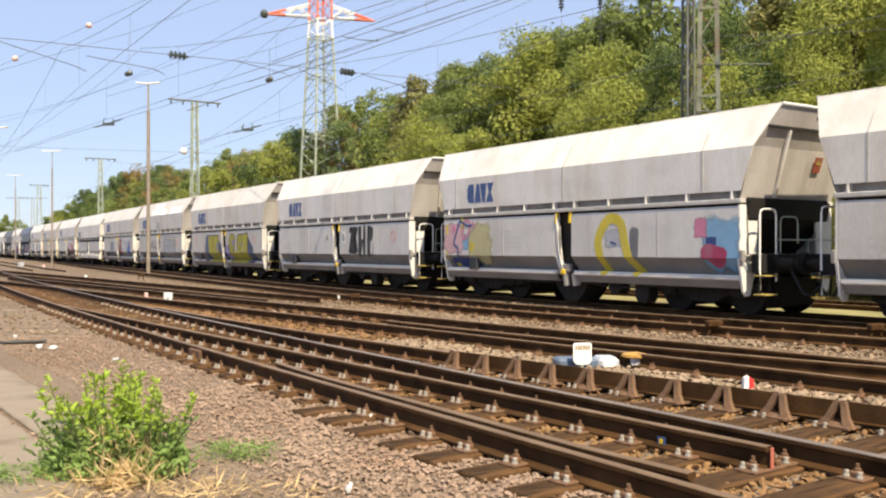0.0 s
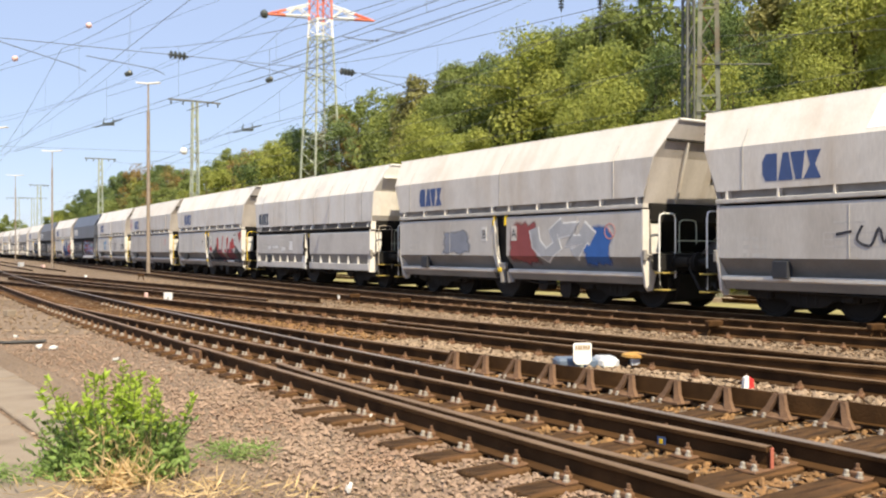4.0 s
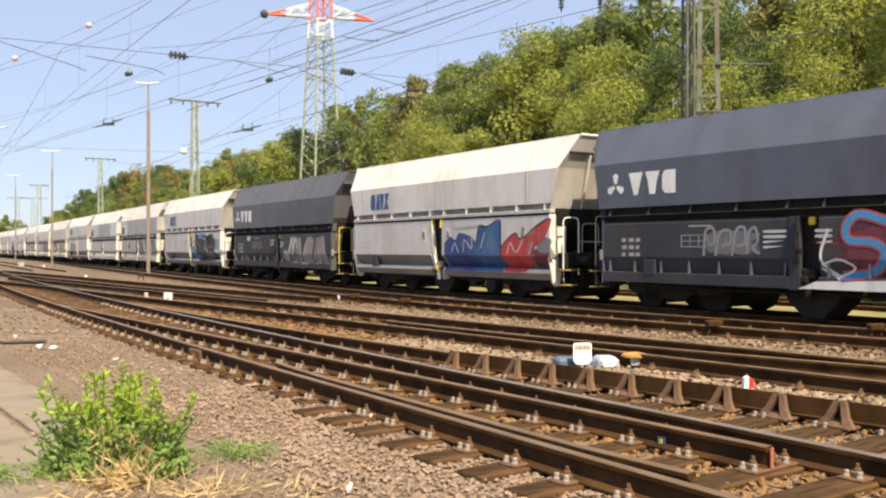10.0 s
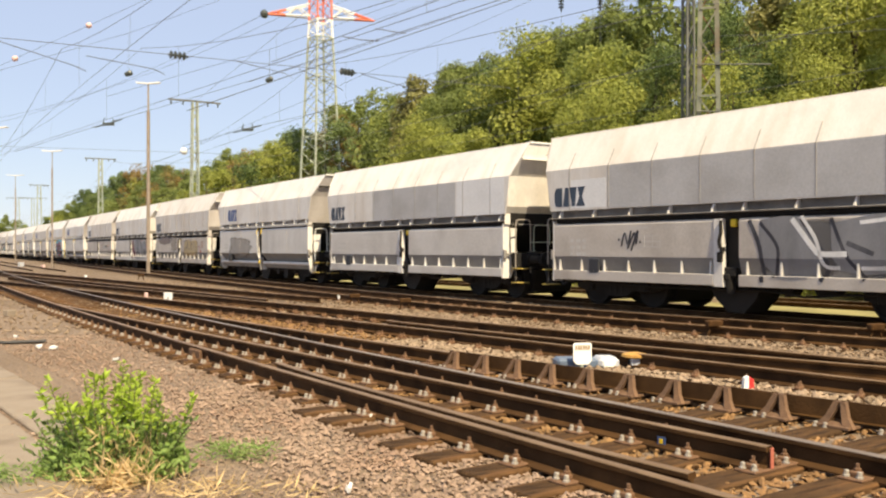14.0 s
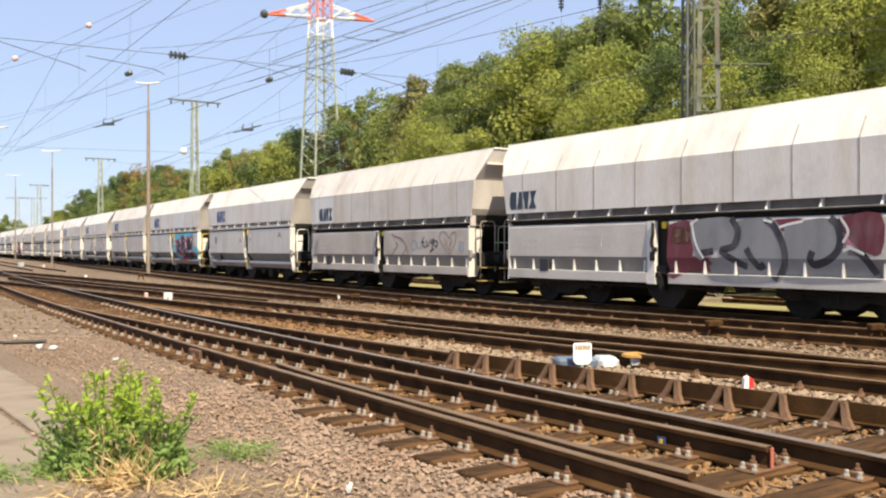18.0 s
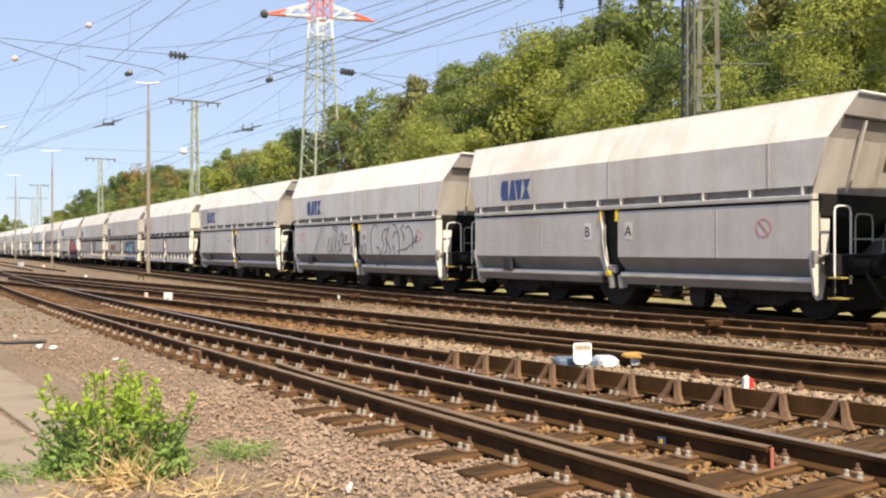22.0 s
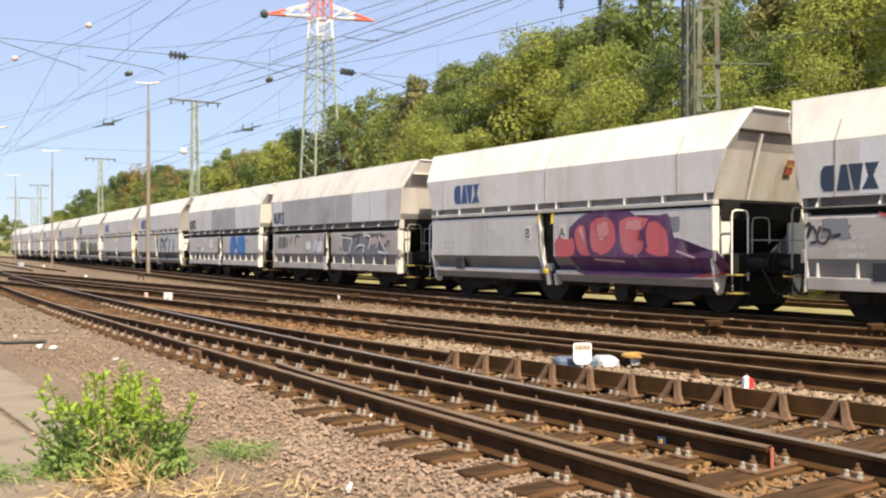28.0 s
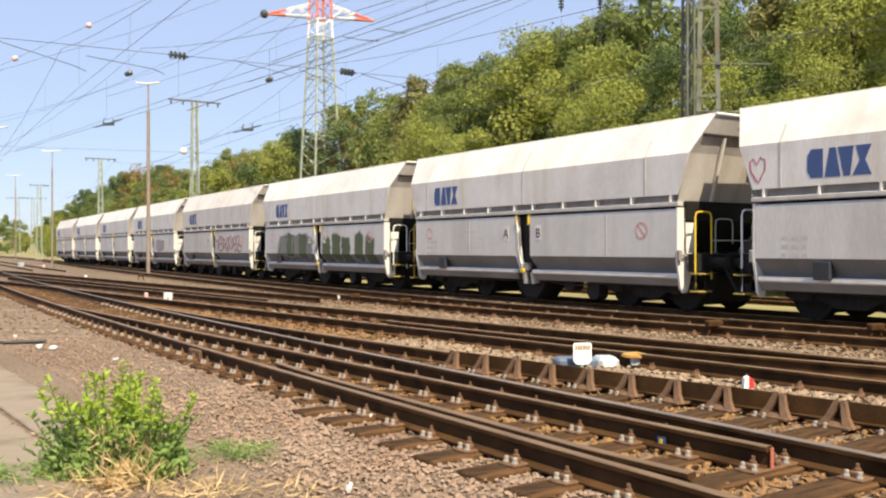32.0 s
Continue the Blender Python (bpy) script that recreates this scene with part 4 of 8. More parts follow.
def stroke(bm, pts, w, y):
    pts = [Vector((a, y, b)) for a, b in pts]
    left, right = [], []
    for i, p in enumerate(pts):
        d = (pts[min(i + 1, len(pts) - 1)] - pts[max(i - 1, 0)]).normalized()
        s = Vector((-d.z, 0, d.x)) * w / 2
        left.append(p + s), right.append(p - s)
    g = [[bm.verts.new(p + Vector((0, o, 0))) for p in row] for row in (left, right) for o in (0, 0.003)]
    for p, q in ((0, 2), (2, 3), (3, 1), (1, 0)):
        for i in range(len(pts) - 1):
            bm.faces.new((g[p][i], g[p][i + 1], g[q][i + 1], g[q][i]))
    for i in (0, -1):
        bm.faces.new((g[0][i], g[1][i], g[3][i], g[2][i]))


def blob_text(wagon, x0, x1, z0, z1, fill, edge, n, seed, wild=0.25):
    """A row of fat outlined shapes: writing that cannot be read. Each one is a part."""
    rng = random.Random(seed)
    w, h = (x1 - x0) / n, z1 - z0
    fat = min(0.30 * h, 0.32 * w)
    for k in range(n):
        bm = B()
        y = -1.5035 - 0.0006 * k
        lean = rng.uniform(-0.12, 0.16) * w
        sk = [[(x0 + (k + 0.06 + 0.88 * a) * w + lean * (b - 0.5) + rng.uniform(-0.05, 0.05) * w * wild * 4, z0 + fat * 0.55 + (h - fat * 1.1) * b + rng.uniform(-0.05, 0.05) * h * wild * 4) for a, b in line] for line in SHAPES[rng.randrange(len(SHAPES))]]
        count = 0
        for grow, yy in ((0.10, y), (0.0, y - 0.003)):
            for q, line in enumerate(sk):
                stroke(bm, line, fat + grow, yy - 0.0004 * q)
            count = count or len(bm.faces)
        for i, f in enumerate(bm.faces):
            f.material_index = 0 if i < count else 1
        lay(bm, wagon, "spray-painted outlined shape", colour(edge), colour(fill))


def cloud(wagon, x0, x1, z0, z1, c, seed, n=7, depth=0.004):
    """A ragged sprayed patch with soft edges."""
    rng = random.Random(seed)
    m = 26
    bm = B()
    cover = bm.verts.layers.float.new("cover")
    cx, cz, y = (x0 + x1) / 2, (z0 + z1) / 2, -1.5015 - depth * 0.4
    edge = []
    for q in range(m):
        a = q * math.tau / m
        r = 1 / max(abs(math.cos(a)), abs(math.sin(a))) ** 0.8 * rng.uniform(0.86, 1.12)
        edge.append((math.cos(a) * r * (x1 - x0) / 2, math.sin(a) * r * (z1 - z0) / 2))
    rings = []
    for f, v in ((1.06, 0.0), (0.8, 0.72), (0.45, 1.0)):
        row = [bm.verts.new((cx + a * f, y, max(0.81, cz + b * f))) for a, b in edge]
        for q in row:
            q[cover] = v
        rings.append(row)
    for p, q in zip(rings, rings[1:]):
        for i in range(m):
            bm.faces.new((p[i], q[i], q[(i + 1) % m], p[(i + 1) % m]))
    bm.faces.new(rings[-1][::-1])
    lay(bm, wagon, "spray-painted patch", spray(c))


def tag(wagon, x0, x1, z0, z1, c, n, seed, w=0.035):
    """A loose scribble: one looping line that cannot be read."""
    rng = random.Random(seed)
    n = int(n * 1.6) + 1
    step, h, m = (x1 - x0) / n, z1 - z0, 14
    size = [rng.uniform(0.35, 1.0) for _ in range(n + 2)]
    tilt = [rng.uniform(-0.9, 0.9) for _ in range(n + 2)]
    pts = []
    for q in range(n * m + 1):
        k, f = divmod(q / m, 1)
        k = int(k)
        a, b = size[k] * (1 - f) + size[k + 1] * f, tilt[k] * (1 - f) + tilt[k + 1] * f
        s = math.sin(q / m * math.tau)
        pts.append((x0 + step * q / m + step * (0.45 + 0.35 * a) * math.cos(q / m * math.tau * (1 if k % 3 else 0.5) + b), (z0 + z1) / 2 + h * (0.5 * a * s + 0.12 * (1 - a) * b)))
    bm = B()
    stroke(bm, pts, w * 0.7, -1.5055)
    lay(bm, wagon, "thin scribbled tag", colour(c))


def bend(path, n=5):
    """A smooth curve through the points of a hand-drawn path."""
    if len(path) < 3:
        return list(path)
    p = [path[0], *path, path[-1]]
    out = []
    for a, b, c, d in zip(p, p[1:], p[2:], p[3:]):
        for k in range(n):
            f = k / n
            out.append(tuple(0.5 * (2 * b[j] + (c[j] - a[j]) * f + (2 * a[j] - 5 * b[j] + 4 * c[j] - d[j]) * f * f + (3 * b[j] - a[j] - 3 * c[j] + d[j]) * f ** 3) for j in (0, 1)))
    return out + [path[-1]]


def line(wagon, c, w, layer, *paths):
    """Hand-drawn spray lines of one colour."""
    for k, path in enumerate(paths):
        bm = B()
        stroke(bm, bend(path), w, -1.5035 - 0.0012 * layer - 0.0001 * k)
        lay(bm, wagon, "spray-painted line", colour(c))


def fill(wagon, c, layer, *outlines):
    """Filled spray shapes of one colour."""
    for k, path in enumerate(outlines):
        bm = B()
        y = -1.5035 - 0.0012 * layer - 0.0001 * k
        edge = bend(list(path) + [path[0]], 3)[:-1]
        bm.faces.new([bm.verts.new((a, y, b)) for a, b in edge])
        bmesh.ops.triangulate(bm, faces=bm.faces[:])
        lay(bm, wagon, "spray-painted filled shape", colour(c))


BLACK, GREY, SILVER, WHITE, PINK = (0.02, 0.02, 0.022), (0.16, 0.16, 0.17), (0.42, 0.43, 0.45), (0.75, 0.75, 0.73), (0.50, 0.12, 0.16)
BLUE, PALEBLUE, OLIVE, YELLOW, OCHRE = (0.03, 0.13, 0.42), (0.20, 0.38, 0.55), (0.24, 0.22, 0.03), (0.60, 0.48, 0.05), (0.26, 0.17, 0.07)


def wagon_no(k):
    return TRAIN[k + 1]


CRIMSON, PINKISH, NAVY, FADEPINK, FADEOLIVE, SLATE, LAVENDER, MUSTARD, NIGHT = (0.40, 0.05, 0.12), (0.55, 0.20, 0.30), (0.03, 0.06, 0.20), (0.60, 0.38, 0.40), (0.47, 0.43, 0.24), (0.07, 0.09, 0.16), (0.24, 0.23, 0.40), (0.36, 0.32, 0.035), (0.03, 0.03, 0.04)
STEEL, PALESTEEL, CHALK, WINE, REDPAINT, SKYBLUE, TEALPALE, PALEGREY, TAUPE = (0.20, 0.20, 0.21), (0.44, 0.45, 0.47), (0.74, 0.73, 0.71), (0.16, 0.035, 0.05), (0.50, 0.055, 0.05), (0.05, 0.27, 0.52), (0.20, 0.42, 0.43), (0.48, 0.48, 0.48), (0.29, 0.255, 0.22)
AZURE, CHAR, CHARGREY, UMBER, SAND, SMOKE, RUSTLINE, CYANB, INK, LILAC = (0.03, 0.22, 0.60), (0.035, 0.032, 0.03), (0.11, 0.105, 0.105), (0.20, 0.165, 0.155), (0.42, 0.32, 0.17), (0.23, 0.235, 0.25), (0.24, 0.15, 0.11), (0.05, 0.50, 0.66), (0.014, 0.010, 0.014), (0.40, 0.26, 0.62)
PLUM, CORAL, FADECORAL, BLUEP, DUSKTEAL = (0.11, 0.035, 0.11), (0.58, 0.12, 0.13), (0.62, 0.25, 0.25), (0.025, 0.20, 0.52), (0.07, 0.11, 0.13)

w = wagon_no(4)
cloud(w, 0.4, 1.7, 0.9, 2.05, (0.30, 0.07, 0.07), 70)
blob_text(w, 1.4, 3.6, 1.0, 2.05, SILVER, WHITE, 2, 71, 0.15)
cloud(w, 3.3, 4.3, 0.9, 1.9, BLUE, 72)
cloud(w, -2.8, -1.4, 1.2, 1.9, (0.25, 0.27, 0.32), 73)
w = wagon_no(15)
cloud(w, -4.0, -1.0, 1.0, 1.9, (0.30, 0.28, 0.26), 128)
w = wagon_no(32)
cloud(w, -4.0, -0.3, 0.86, 2.0, (0.20, 0.20, 0.19), 180, depth=0.003)
for k, (x, z) in enumerate(((-2.6, 1.5), (-1.4, 1.45), (0.8, 1.3), (1.6, 1.4), (2.4, 1.3), (3.4, 1.45), (4.2, 1.3))):
    cloud(w, x - 0.35, x + 0.4, z - 0.5, z + 0.5, (0.09, 0.115, 0.06), 181 + k, depth=0.005)
w = wagon_no(33)
tag(w, 0.6, 4.0, 1.2, 2.0, (0.34, 0.18, 0.18), 5, 190, 0.12)
w = wagon_no(34)
cloud(w, 1.0, 3.0, 1.2, 1.9, (0.36, 0.30, 0.31), 191)


w = TRAIN[1]
line(w, YELLOW, 0.24, 3, ((1.4, 0.75), (1.3, 1.2), (1.25, 1.55), (1.45, 1.9), (1.7, 2.05), (2, 1.9), (2.1, 1.5), (2.25, 1.1), (2.5, 0.75)))
cloud(w, 1.45, 2, 1.35, 1.8, SILVER, 601, depth=0.004)
cloud(w, 2.25, 2.55, 1.1, 1.85, GREY, 602, depth=0.003)
cloud(w, 4.35, 5.3, 0.84, 2.05, PALEBLUE, 603, depth=0.003)
cloud(w, 4.1, 4.45, 1.55, 2, PINKISH, 604, depth=0.005)
fill(w, CRIMSON, 4, ((4.3, 1.35), (4.45, 1.45), (4.7, 1.4), (4.9, 1.35), (4.95, 1.2), (4.8, 1), (4.6, 0.95), (4.45, 1.1), (4.3, 1.15)))
cloud(w, 4.4, 4.7, 1.4, 1.6, NAVY, 605, depth=0.006)
line(w, NAVY, 0.05, 5, ((1.65, 1.5), (1.85, 1.45)))
cloud(w, -5.3, -4.25, 1.2, 2.1, FADEPINK, 606, depth=0.003)
cloud(w, -4.05, -2.9, 0.84, 2.05, FADEOLIVE, 607, depth=0.003)
cloud(w, -5, -3.65, 0.84, 1.1, NAVY, 608, depth=0.004)
w = TRAIN[1]
line(w, PINKISH, 0.08, 4, ((-4.85, 1.9), (-4.75, 2), (-4.7, 1.95), (-4.75, 1.85), (-4.85, 1.9)), ((-4.25, 2.1), (-4.3, 1.65), (-4.1, 1.7), (-3.95, 1.95), (-4.05, 2.15), (-4.25, 2.1)), ((-3.85, 2.1), (-3.7, 1.95)))
line(w, YELLOW, 0.09, 4, ((-5.1, 2.05), (-5.1, 1.75)), ((-4.35, 2.25), (-4.3, 1.9)), ((-3.95, 1.45), (-3.85, 1.5), (-3.8, 1.4), (-3.9, 1.3), (-3.95, 1.4)), ((-5.1, 1.3), (-5.1, 1.05)))
line(w, NAVY, 0.07, 5, ((-4.45, 2.15), (-4.6, 1.85), (-4.75, 1.5), (-4.55, 1.35), (-4.55, 1.05)), ((-4.45, 2.15), (-4.1, 2), (-3.85, 2)))
cloud(w, -5.05, -3.6, 0.84, 1.1, BLUE, 609, depth=0.003)
cloud(w, -4.9, -4.65, 0.84, 0.95, YELLOW, 610, depth=0.005)
cloud(w, -4.65, -3.9, 1.3, 1.8, PALEBLUE, 611, depth=0.002)
w = TRAIN[2]
fill(w, BLACK, 3, ((1.1, 2.1), (1.7, 2.1), (1.7, 1.9), (1.35, 1.35), (1.7, 1.4), (1.7, 1.2), (1.1, 1.2), (1.1, 1.35), (1.4, 1.9), (1.1, 1.9)), ((1.8, 2.1), (2, 2.1), (2, 1.7), (2.15, 1.7), (2.15, 2.1), (2.3, 2.1), (2.3, 1.15), (2.15, 1.15), (2.15, 1.55), (2, 1.55), (2, 1.15), (1.8, 1.15)), ((2.45, 2.1), (2.65, 2.1), (2.65, 1.2), (2.45, 1.15)), ((2.65, 2.1), (2.85, 2.05), (2.85, 1.85), (2.8, 1.65), (2.65, 1.6), (2.65, 1.75), (2.7, 1.85), (2.65, 1.95)))
line(w, BLACK, 0.03, 4, ((2.65, 1.2), (2.85, 1.2), (2.85, 1.55)))
line(w, GREY, 0.03, 3, ((2.85, 1.15), (2.9, 0.95), (2.85, 0.85)))
w = TRAIN[3]
fill(w, SLATE, 1, ((-2.8, 1.95), (-2.45, 2.05), (-2.15, 2), (-2.15, 1.35), (-2.35, 0.8), (-2.3, 0.55), (-2.8, 0.55), (-2.9, 1.05), (-2.75, 1.35)), ((-0.85, 1.9), (-0.5, 1.65), (-0.25, 1.35), (-0.2, 0.7), (-0.75, 0.65), (-0.8, 1.35)), ((3.35, 1.9), (3.55, 1.85), (3.65, 1.7), (3.85, 1.6), (4.05, 1.35), (4.25, 1), (4.25, 0.75), (3.45, 0.7), (3.35, 1.35)))
cloud(w, -2.95, -2.15, 0.84, 1.65, LAVENDER, 612, depth=0.006)
cloud(w, 0.35, 1.1, 0.84, 1.55, LAVENDER, 613, depth=0.003)
cloud(w, 3.5, 4.2, 0.84, 1.55, LAVENDER, 614, depth=0.006)
fill(w, MUSTARD, 4, ((-2.35, 1.95), (-2.15, 2), (-0.8, 2), (-0.7, 1.9), (-0.75, 1.35), (-0.4, 1.1), (-0.25, 0.9), (-0.25, 0.65), (-1.95, 0.6), (-2.25, 1.2), (-2.35, 1.65)), ((1.05, 2.05), (1.5, 2), (1.65, 1.9), (1.65, 1.35), (1.4, 1.3), (1.5, 1.15), (1.7, 1.2), (2, 1.35), (2, 1.85), (2.2, 2), (2.65, 2.05), (2.65, 1.95), (3.1, 2.05), (3.35, 2.05), (3.4, 1.85), (3.4, 0.75), (3.3, 0.65), (1.15, 0.6), (1.05, 1.05), (0.85, 1.35), (0.85, 1.85)))
cloud(w, -2.3, -0.85, 1.35, 1.95, OLIVE, 615, depth=0.006)
cloud(w, 2, 3.3, 1.5, 1.95, OLIVE, 616, depth=0.006)
fill(w, LAVENDER, 6, ((-1.1, 1.6), (-0.9, 1.65), (-0.9, 1.35), (-1.05, 1.25)), ((1.25, 1.75), (1.5, 1.75), (1.5, 1.55), (1.3, 1.5)), ((2.4, 1.65), (2.5, 1.65), (2.5, 1.55), (2.4, 1.5)))
line(w, NIGHT, 0.05, 5, ((-2.35, 1.95), (-2.15, 2), (-0.8, 2), (-0.7, 1.8), (-0.75, 1.35), (-0.4, 1.1)), ((-1.6, 1.95), (-1.55, 1.5), (-1.35, 1.35)), ((1.05, 2.05), (1.5, 2), (1.65, 1.85), (1.65, 1.35), (1.4, 1.25)), ((2, 1.35), (1.95, 1.85), (2.2, 2), (2.7, 2), (3.35, 2.05), (3.45, 1.85), (3.4, 0.75)), ((2.65, 1.95), (2.6, 1.55), (2.4, 1.35), (2.6, 1.15), (3.05, 1.2)), ((0.85, 1.85), (0.85, 1.35), (1.1, 1.05), (1.2, 0.65)), ((3.4, 1.85), (3.65, 1.7), (3.95, 1.35), (4.25, 0.85)))
w = TRAIN[4]
line(w, NIGHT, 0.05, 4, ((-2.65, 1.6), (-2.35, 1.65)), ((-2.15, 1.75), (-2.25, 1.5), (-2, 1.4), (-1.85, 1.7), (-1.75, 1.45), (-1.55, 1.8), (-1.25, 1.65), (-1.45, 1.5)), ((-1.3, 1.35), (-1.2, 1.55), (-0.95, 1.35), (-0.85, 1.5), (-0.7, 1.3), (-0.5, 1.5)), ((-0.55, 1.35), (-0.45, 1.35)))
line(w, STEEL, 0.05, 4, ((1.7, 2), (1.55, 2.05), (1.35, 1.9), (1.4, 1.55), (1.7, 1.45), (1.85, 1.6)), ((1.5, 1.45), (1.2, 1.3), (1.35, 0.95), (1.7, 0.9)), ((2.05, 0.95), (2, 2), (2.2, 2.05), (2.4, 1.9), (2.3, 1.55), (2.5, 0.95)), ((2.65, 2.05), (2.55, 1.5), (2.65, 1), (2.9, 1)), ((2.65, 1.5), (2.9, 1.55)), ((2.65, 2.05), (3, 2.05)), ((3.2, 2), (3.1, 1.6), (3.15, 1.15), (3.45, 0.95), (3.85, 1.05), (3.95, 1.35), (3.9, 1.8), (3.7, 2.05), (3.35, 2)), ((3.35, 1.8), (3.3, 1.35), (3.55, 1.15), (3.7, 1.4), (3.7, 1.75), (3.45, 1.85)))
cloud(w, 1.3, 3.9, 0.95, 1.95, PALESTEEL, 617, depth=0.002)
w = TRAIN[6]
cloud(w, -4.05, -3.6, 1.3, 1.5, CHALK, 618, depth=0.003)
cloud(w, -3.6, -2.7, 1.35, 1.5, CHALK, 619, depth=0.003)
cloud(w, -2.6, -2.05, 1.25, 1.45, CHALK, 620, depth=0.003)
cloud(w, -1.75, -1.3, 1.25, 1.7, CHALK, 621, depth=0.003)
w = TRAIN[7]
fill(w, BLACK, 2, ((0.4, 0.5), (0.45, 0.8), (0.75, 1), (1, 1.25), (1.35, 1.35), (1.55, 1.6), (1.7, 1.4), (1.75, 1.05), (2.2, 0.9), (2.35, 1.35), (2.5, 1.25), (2.6, 0.95), (2.85, 0.85), (3.05, 0.8), (3.05, 0.6)), ((4.1, 0.6), (4.15, 0.95), (4.35, 1.35), (4.4, 1.5), (4.6, 1.4), (4.9, 1.25), (5.1, 1.15), (5.35, 0.9), (5.45, 0.65)))
cloud(w, 1.5, 2.55, 0.84, 1.35, WINE, 622, depth=0.002)
cloud(w, 2.9, 4.3, 0.84, 1.35, WINE, 623, depth=0.002)
fill(w, REDPAINT, 4, ((1.6, 1.85), (1.8, 1.9), (1.9, 1.6), (1.85, 1.25), (1.7, 1.35), (1.6, 1.6)), ((3.15, 1.9), (3.35, 1.85), (3.3, 1.5), (3.2, 1.25), (3.1, 1.5)), ((3.6, 1.65), (3.8, 1.7), (3.95, 1.85), (4.15, 1.75), (4.2, 1.55), (4.4, 1.45), (4.1, 1.35), (3.8, 1.35), (3.65, 1.15), (3.55, 1.2)), ((0.4, 1.35), (0.65, 1.5), (0.85, 1.35), (0.8, 1.2)), ((2.85, 1.35), (3.05, 1.25), (3, 1.2), (2.8, 1.2)))
line(w, REDPAINT, 0.08, 4, ((2.3, 1.15), (2.45, 1.5), (2.55, 1.95)), ((2.45, 1.2), (2.5, 0.9), (2.7, 0.8)), ((4.75, 2.05), (4.9, 2.05), (5.25, 2.1), (4.8, 1.95), (5.2, 1.95), (4.85, 1.8), (5.1, 1.85), (4.95, 1.65)))
cloud(w, 4.1, 4.5, 1.6, 2, CHALK, 624, depth=0.005)
line(w, GREY, 0.03, 6, ((4.2, 1.95), (4.35, 2), (4.4, 1.85), (4.25, 1.7), (4.15, 1.75)))
w = TRAIN[9]
line(w, SKYBLUE, 0.09, 3, ((-2.6, 1.9), (-2.55, 1.65), (-2.35, 1.7), (-2.45, 1.8), (-2.55, 1.8)), ((-2.3, 1.7), (-2.3, 1.9), (-2.1, 1.9)), ((-2.3, 1.8), (-2.15, 1.8)), ((-2.05, 1.7), (-2.05, 1.9), (-1.9, 1.85), (-2, 1.8), (-1.85, 1.7)), ((-2.45, 1.3), (-2.45, 1.5), (-2.3, 1.5), (-2.3, 1.4), (-2.45, 1.35)), ((-2.2, 1.3), (-2.15, 1.5), (-2.05, 1.3), (-2, 1.5)), ((-1.95, 1.3), (-1.9, 1.5), (-1.75, 1.5)))
fill(w, SKYBLUE, 3, ((-1.5, 2.05), (-1.4, 2.05), (-1.45, 1.65), (-1.5, 1.65)), ((-1.55, 1.45), (-1.45, 1.45), (-1.45, 1.35), (-1.55, 1.35)))
cloud(w, -4.55, -4.1, 1.55, 2, CHALK, 625, depth=0.003)
cloud(w, -4.45, -4.05, 1.25, 1.45, CHALK, 626, depth=0.003)
w = TRAIN[9]
line(w, BLACK, 0.05, 4, ((1.35, 1.85), (1.55, 1.3), (1.8, 1.8), (1.95, 1.3), (2.05, 1.75), (2.15, 1.85)), ((2.2, 1.8), (2.3, 1.85), (2.4, 1.65)), ((3.8, 1.2), (3.85, 1.65), (4.05, 1.6), (4.05, 1.45), (3.85, 1.4)), ((4.2, 1.25), (4.15, 1.6), (4.35, 1.6)), ((4.15, 1.4), (4.3, 1.4)), ((4.45, 1.3), (4.45, 1.65), (4.7, 1.6)), ((4.6, 1.25), (4.75, 1.55), (4.85, 1.5), (4.8, 1.35)), ((4.9, 1.35), (5, 1.65), (5.1, 1.55)))
line(w, GREY, 0.04, 4, ((4.2, 1.9), (4.35, 2), (4.45, 1.85), (4.4, 1.7), (4.25, 1.7), (4.2, 1.9)))
w = TRAIN[10]
cloud(w, 0.35, 4.95, 0.85, 1.8, WINE, 627, depth=0.001)
fill(w, CHALK, 2, ((0.25, 0.75), (5, 0.9), (5, 0.65), (0.25, 0.5)))
cloud(w, 0.5, 4.95, 0.84, 0.8, WINE, 628, depth=0.008)
line(w, REDPAINT, 0.2, 4, ((1.6, 1.8), (1.1, 1.95), (0.85, 1.75), (0.9, 1.5), (1.35, 1.45), (1.55, 1.25), (1.35, 0.95), (0.75, 0.85)), ((2.05, 0.95), (2.2, 1.5), (2.5, 1.9), (2.85, 1.5), (3, 0.95)), ((2.7, 1.25), (2.3, 1.25)), ((3.15, 0.95), (3.25, 1.65), (3.8, 0.95), (3.95, 1.75)), ((4.25, 1.75), (4.2, 1), (4.65, 1.15), (4.75, 1.5), (4.55, 1.75), (4.25, 1.75)))
line(w, SKYBLUE, 0.13, 6, ((1.6, 1.8), (1.1, 1.95), (0.85, 1.75), (0.9, 1.5), (1.35, 1.45), (1.55, 1.25), (1.35, 0.95), (0.75, 0.85)), ((2.05, 0.95), (2.2, 1.5), (2.5, 1.9), (2.85, 1.5), (3, 0.95)), ((2.7, 1.25), (2.3, 1.25)), ((3.15, 0.95), (3.25, 1.65), (3.8, 0.95), (3.95, 1.75)), ((4.25, 1.75), (4.2, 1), (4.65, 1.15), (4.75, 1.5), (4.55, 1.75), (4.25, 1.75)))
line(w, CHALK, 0.05, 7, ((0.5, 1.7), (0.35, 1.15), (0.75, 0.8)), ((1.75, 1.85), (1.9, 1.95), (2.05, 1.85)), ((4, 1.3), (4.2, 1.2), (4.35, 0.9)), ((4.6, 0.95), (5.05, 1.15)))
line(w, CHALK, 0.04, 8, ((0.35, 1.05), (0.7, 1.15), (1, 1), (0.65, 0.85), (0.35, 1)))
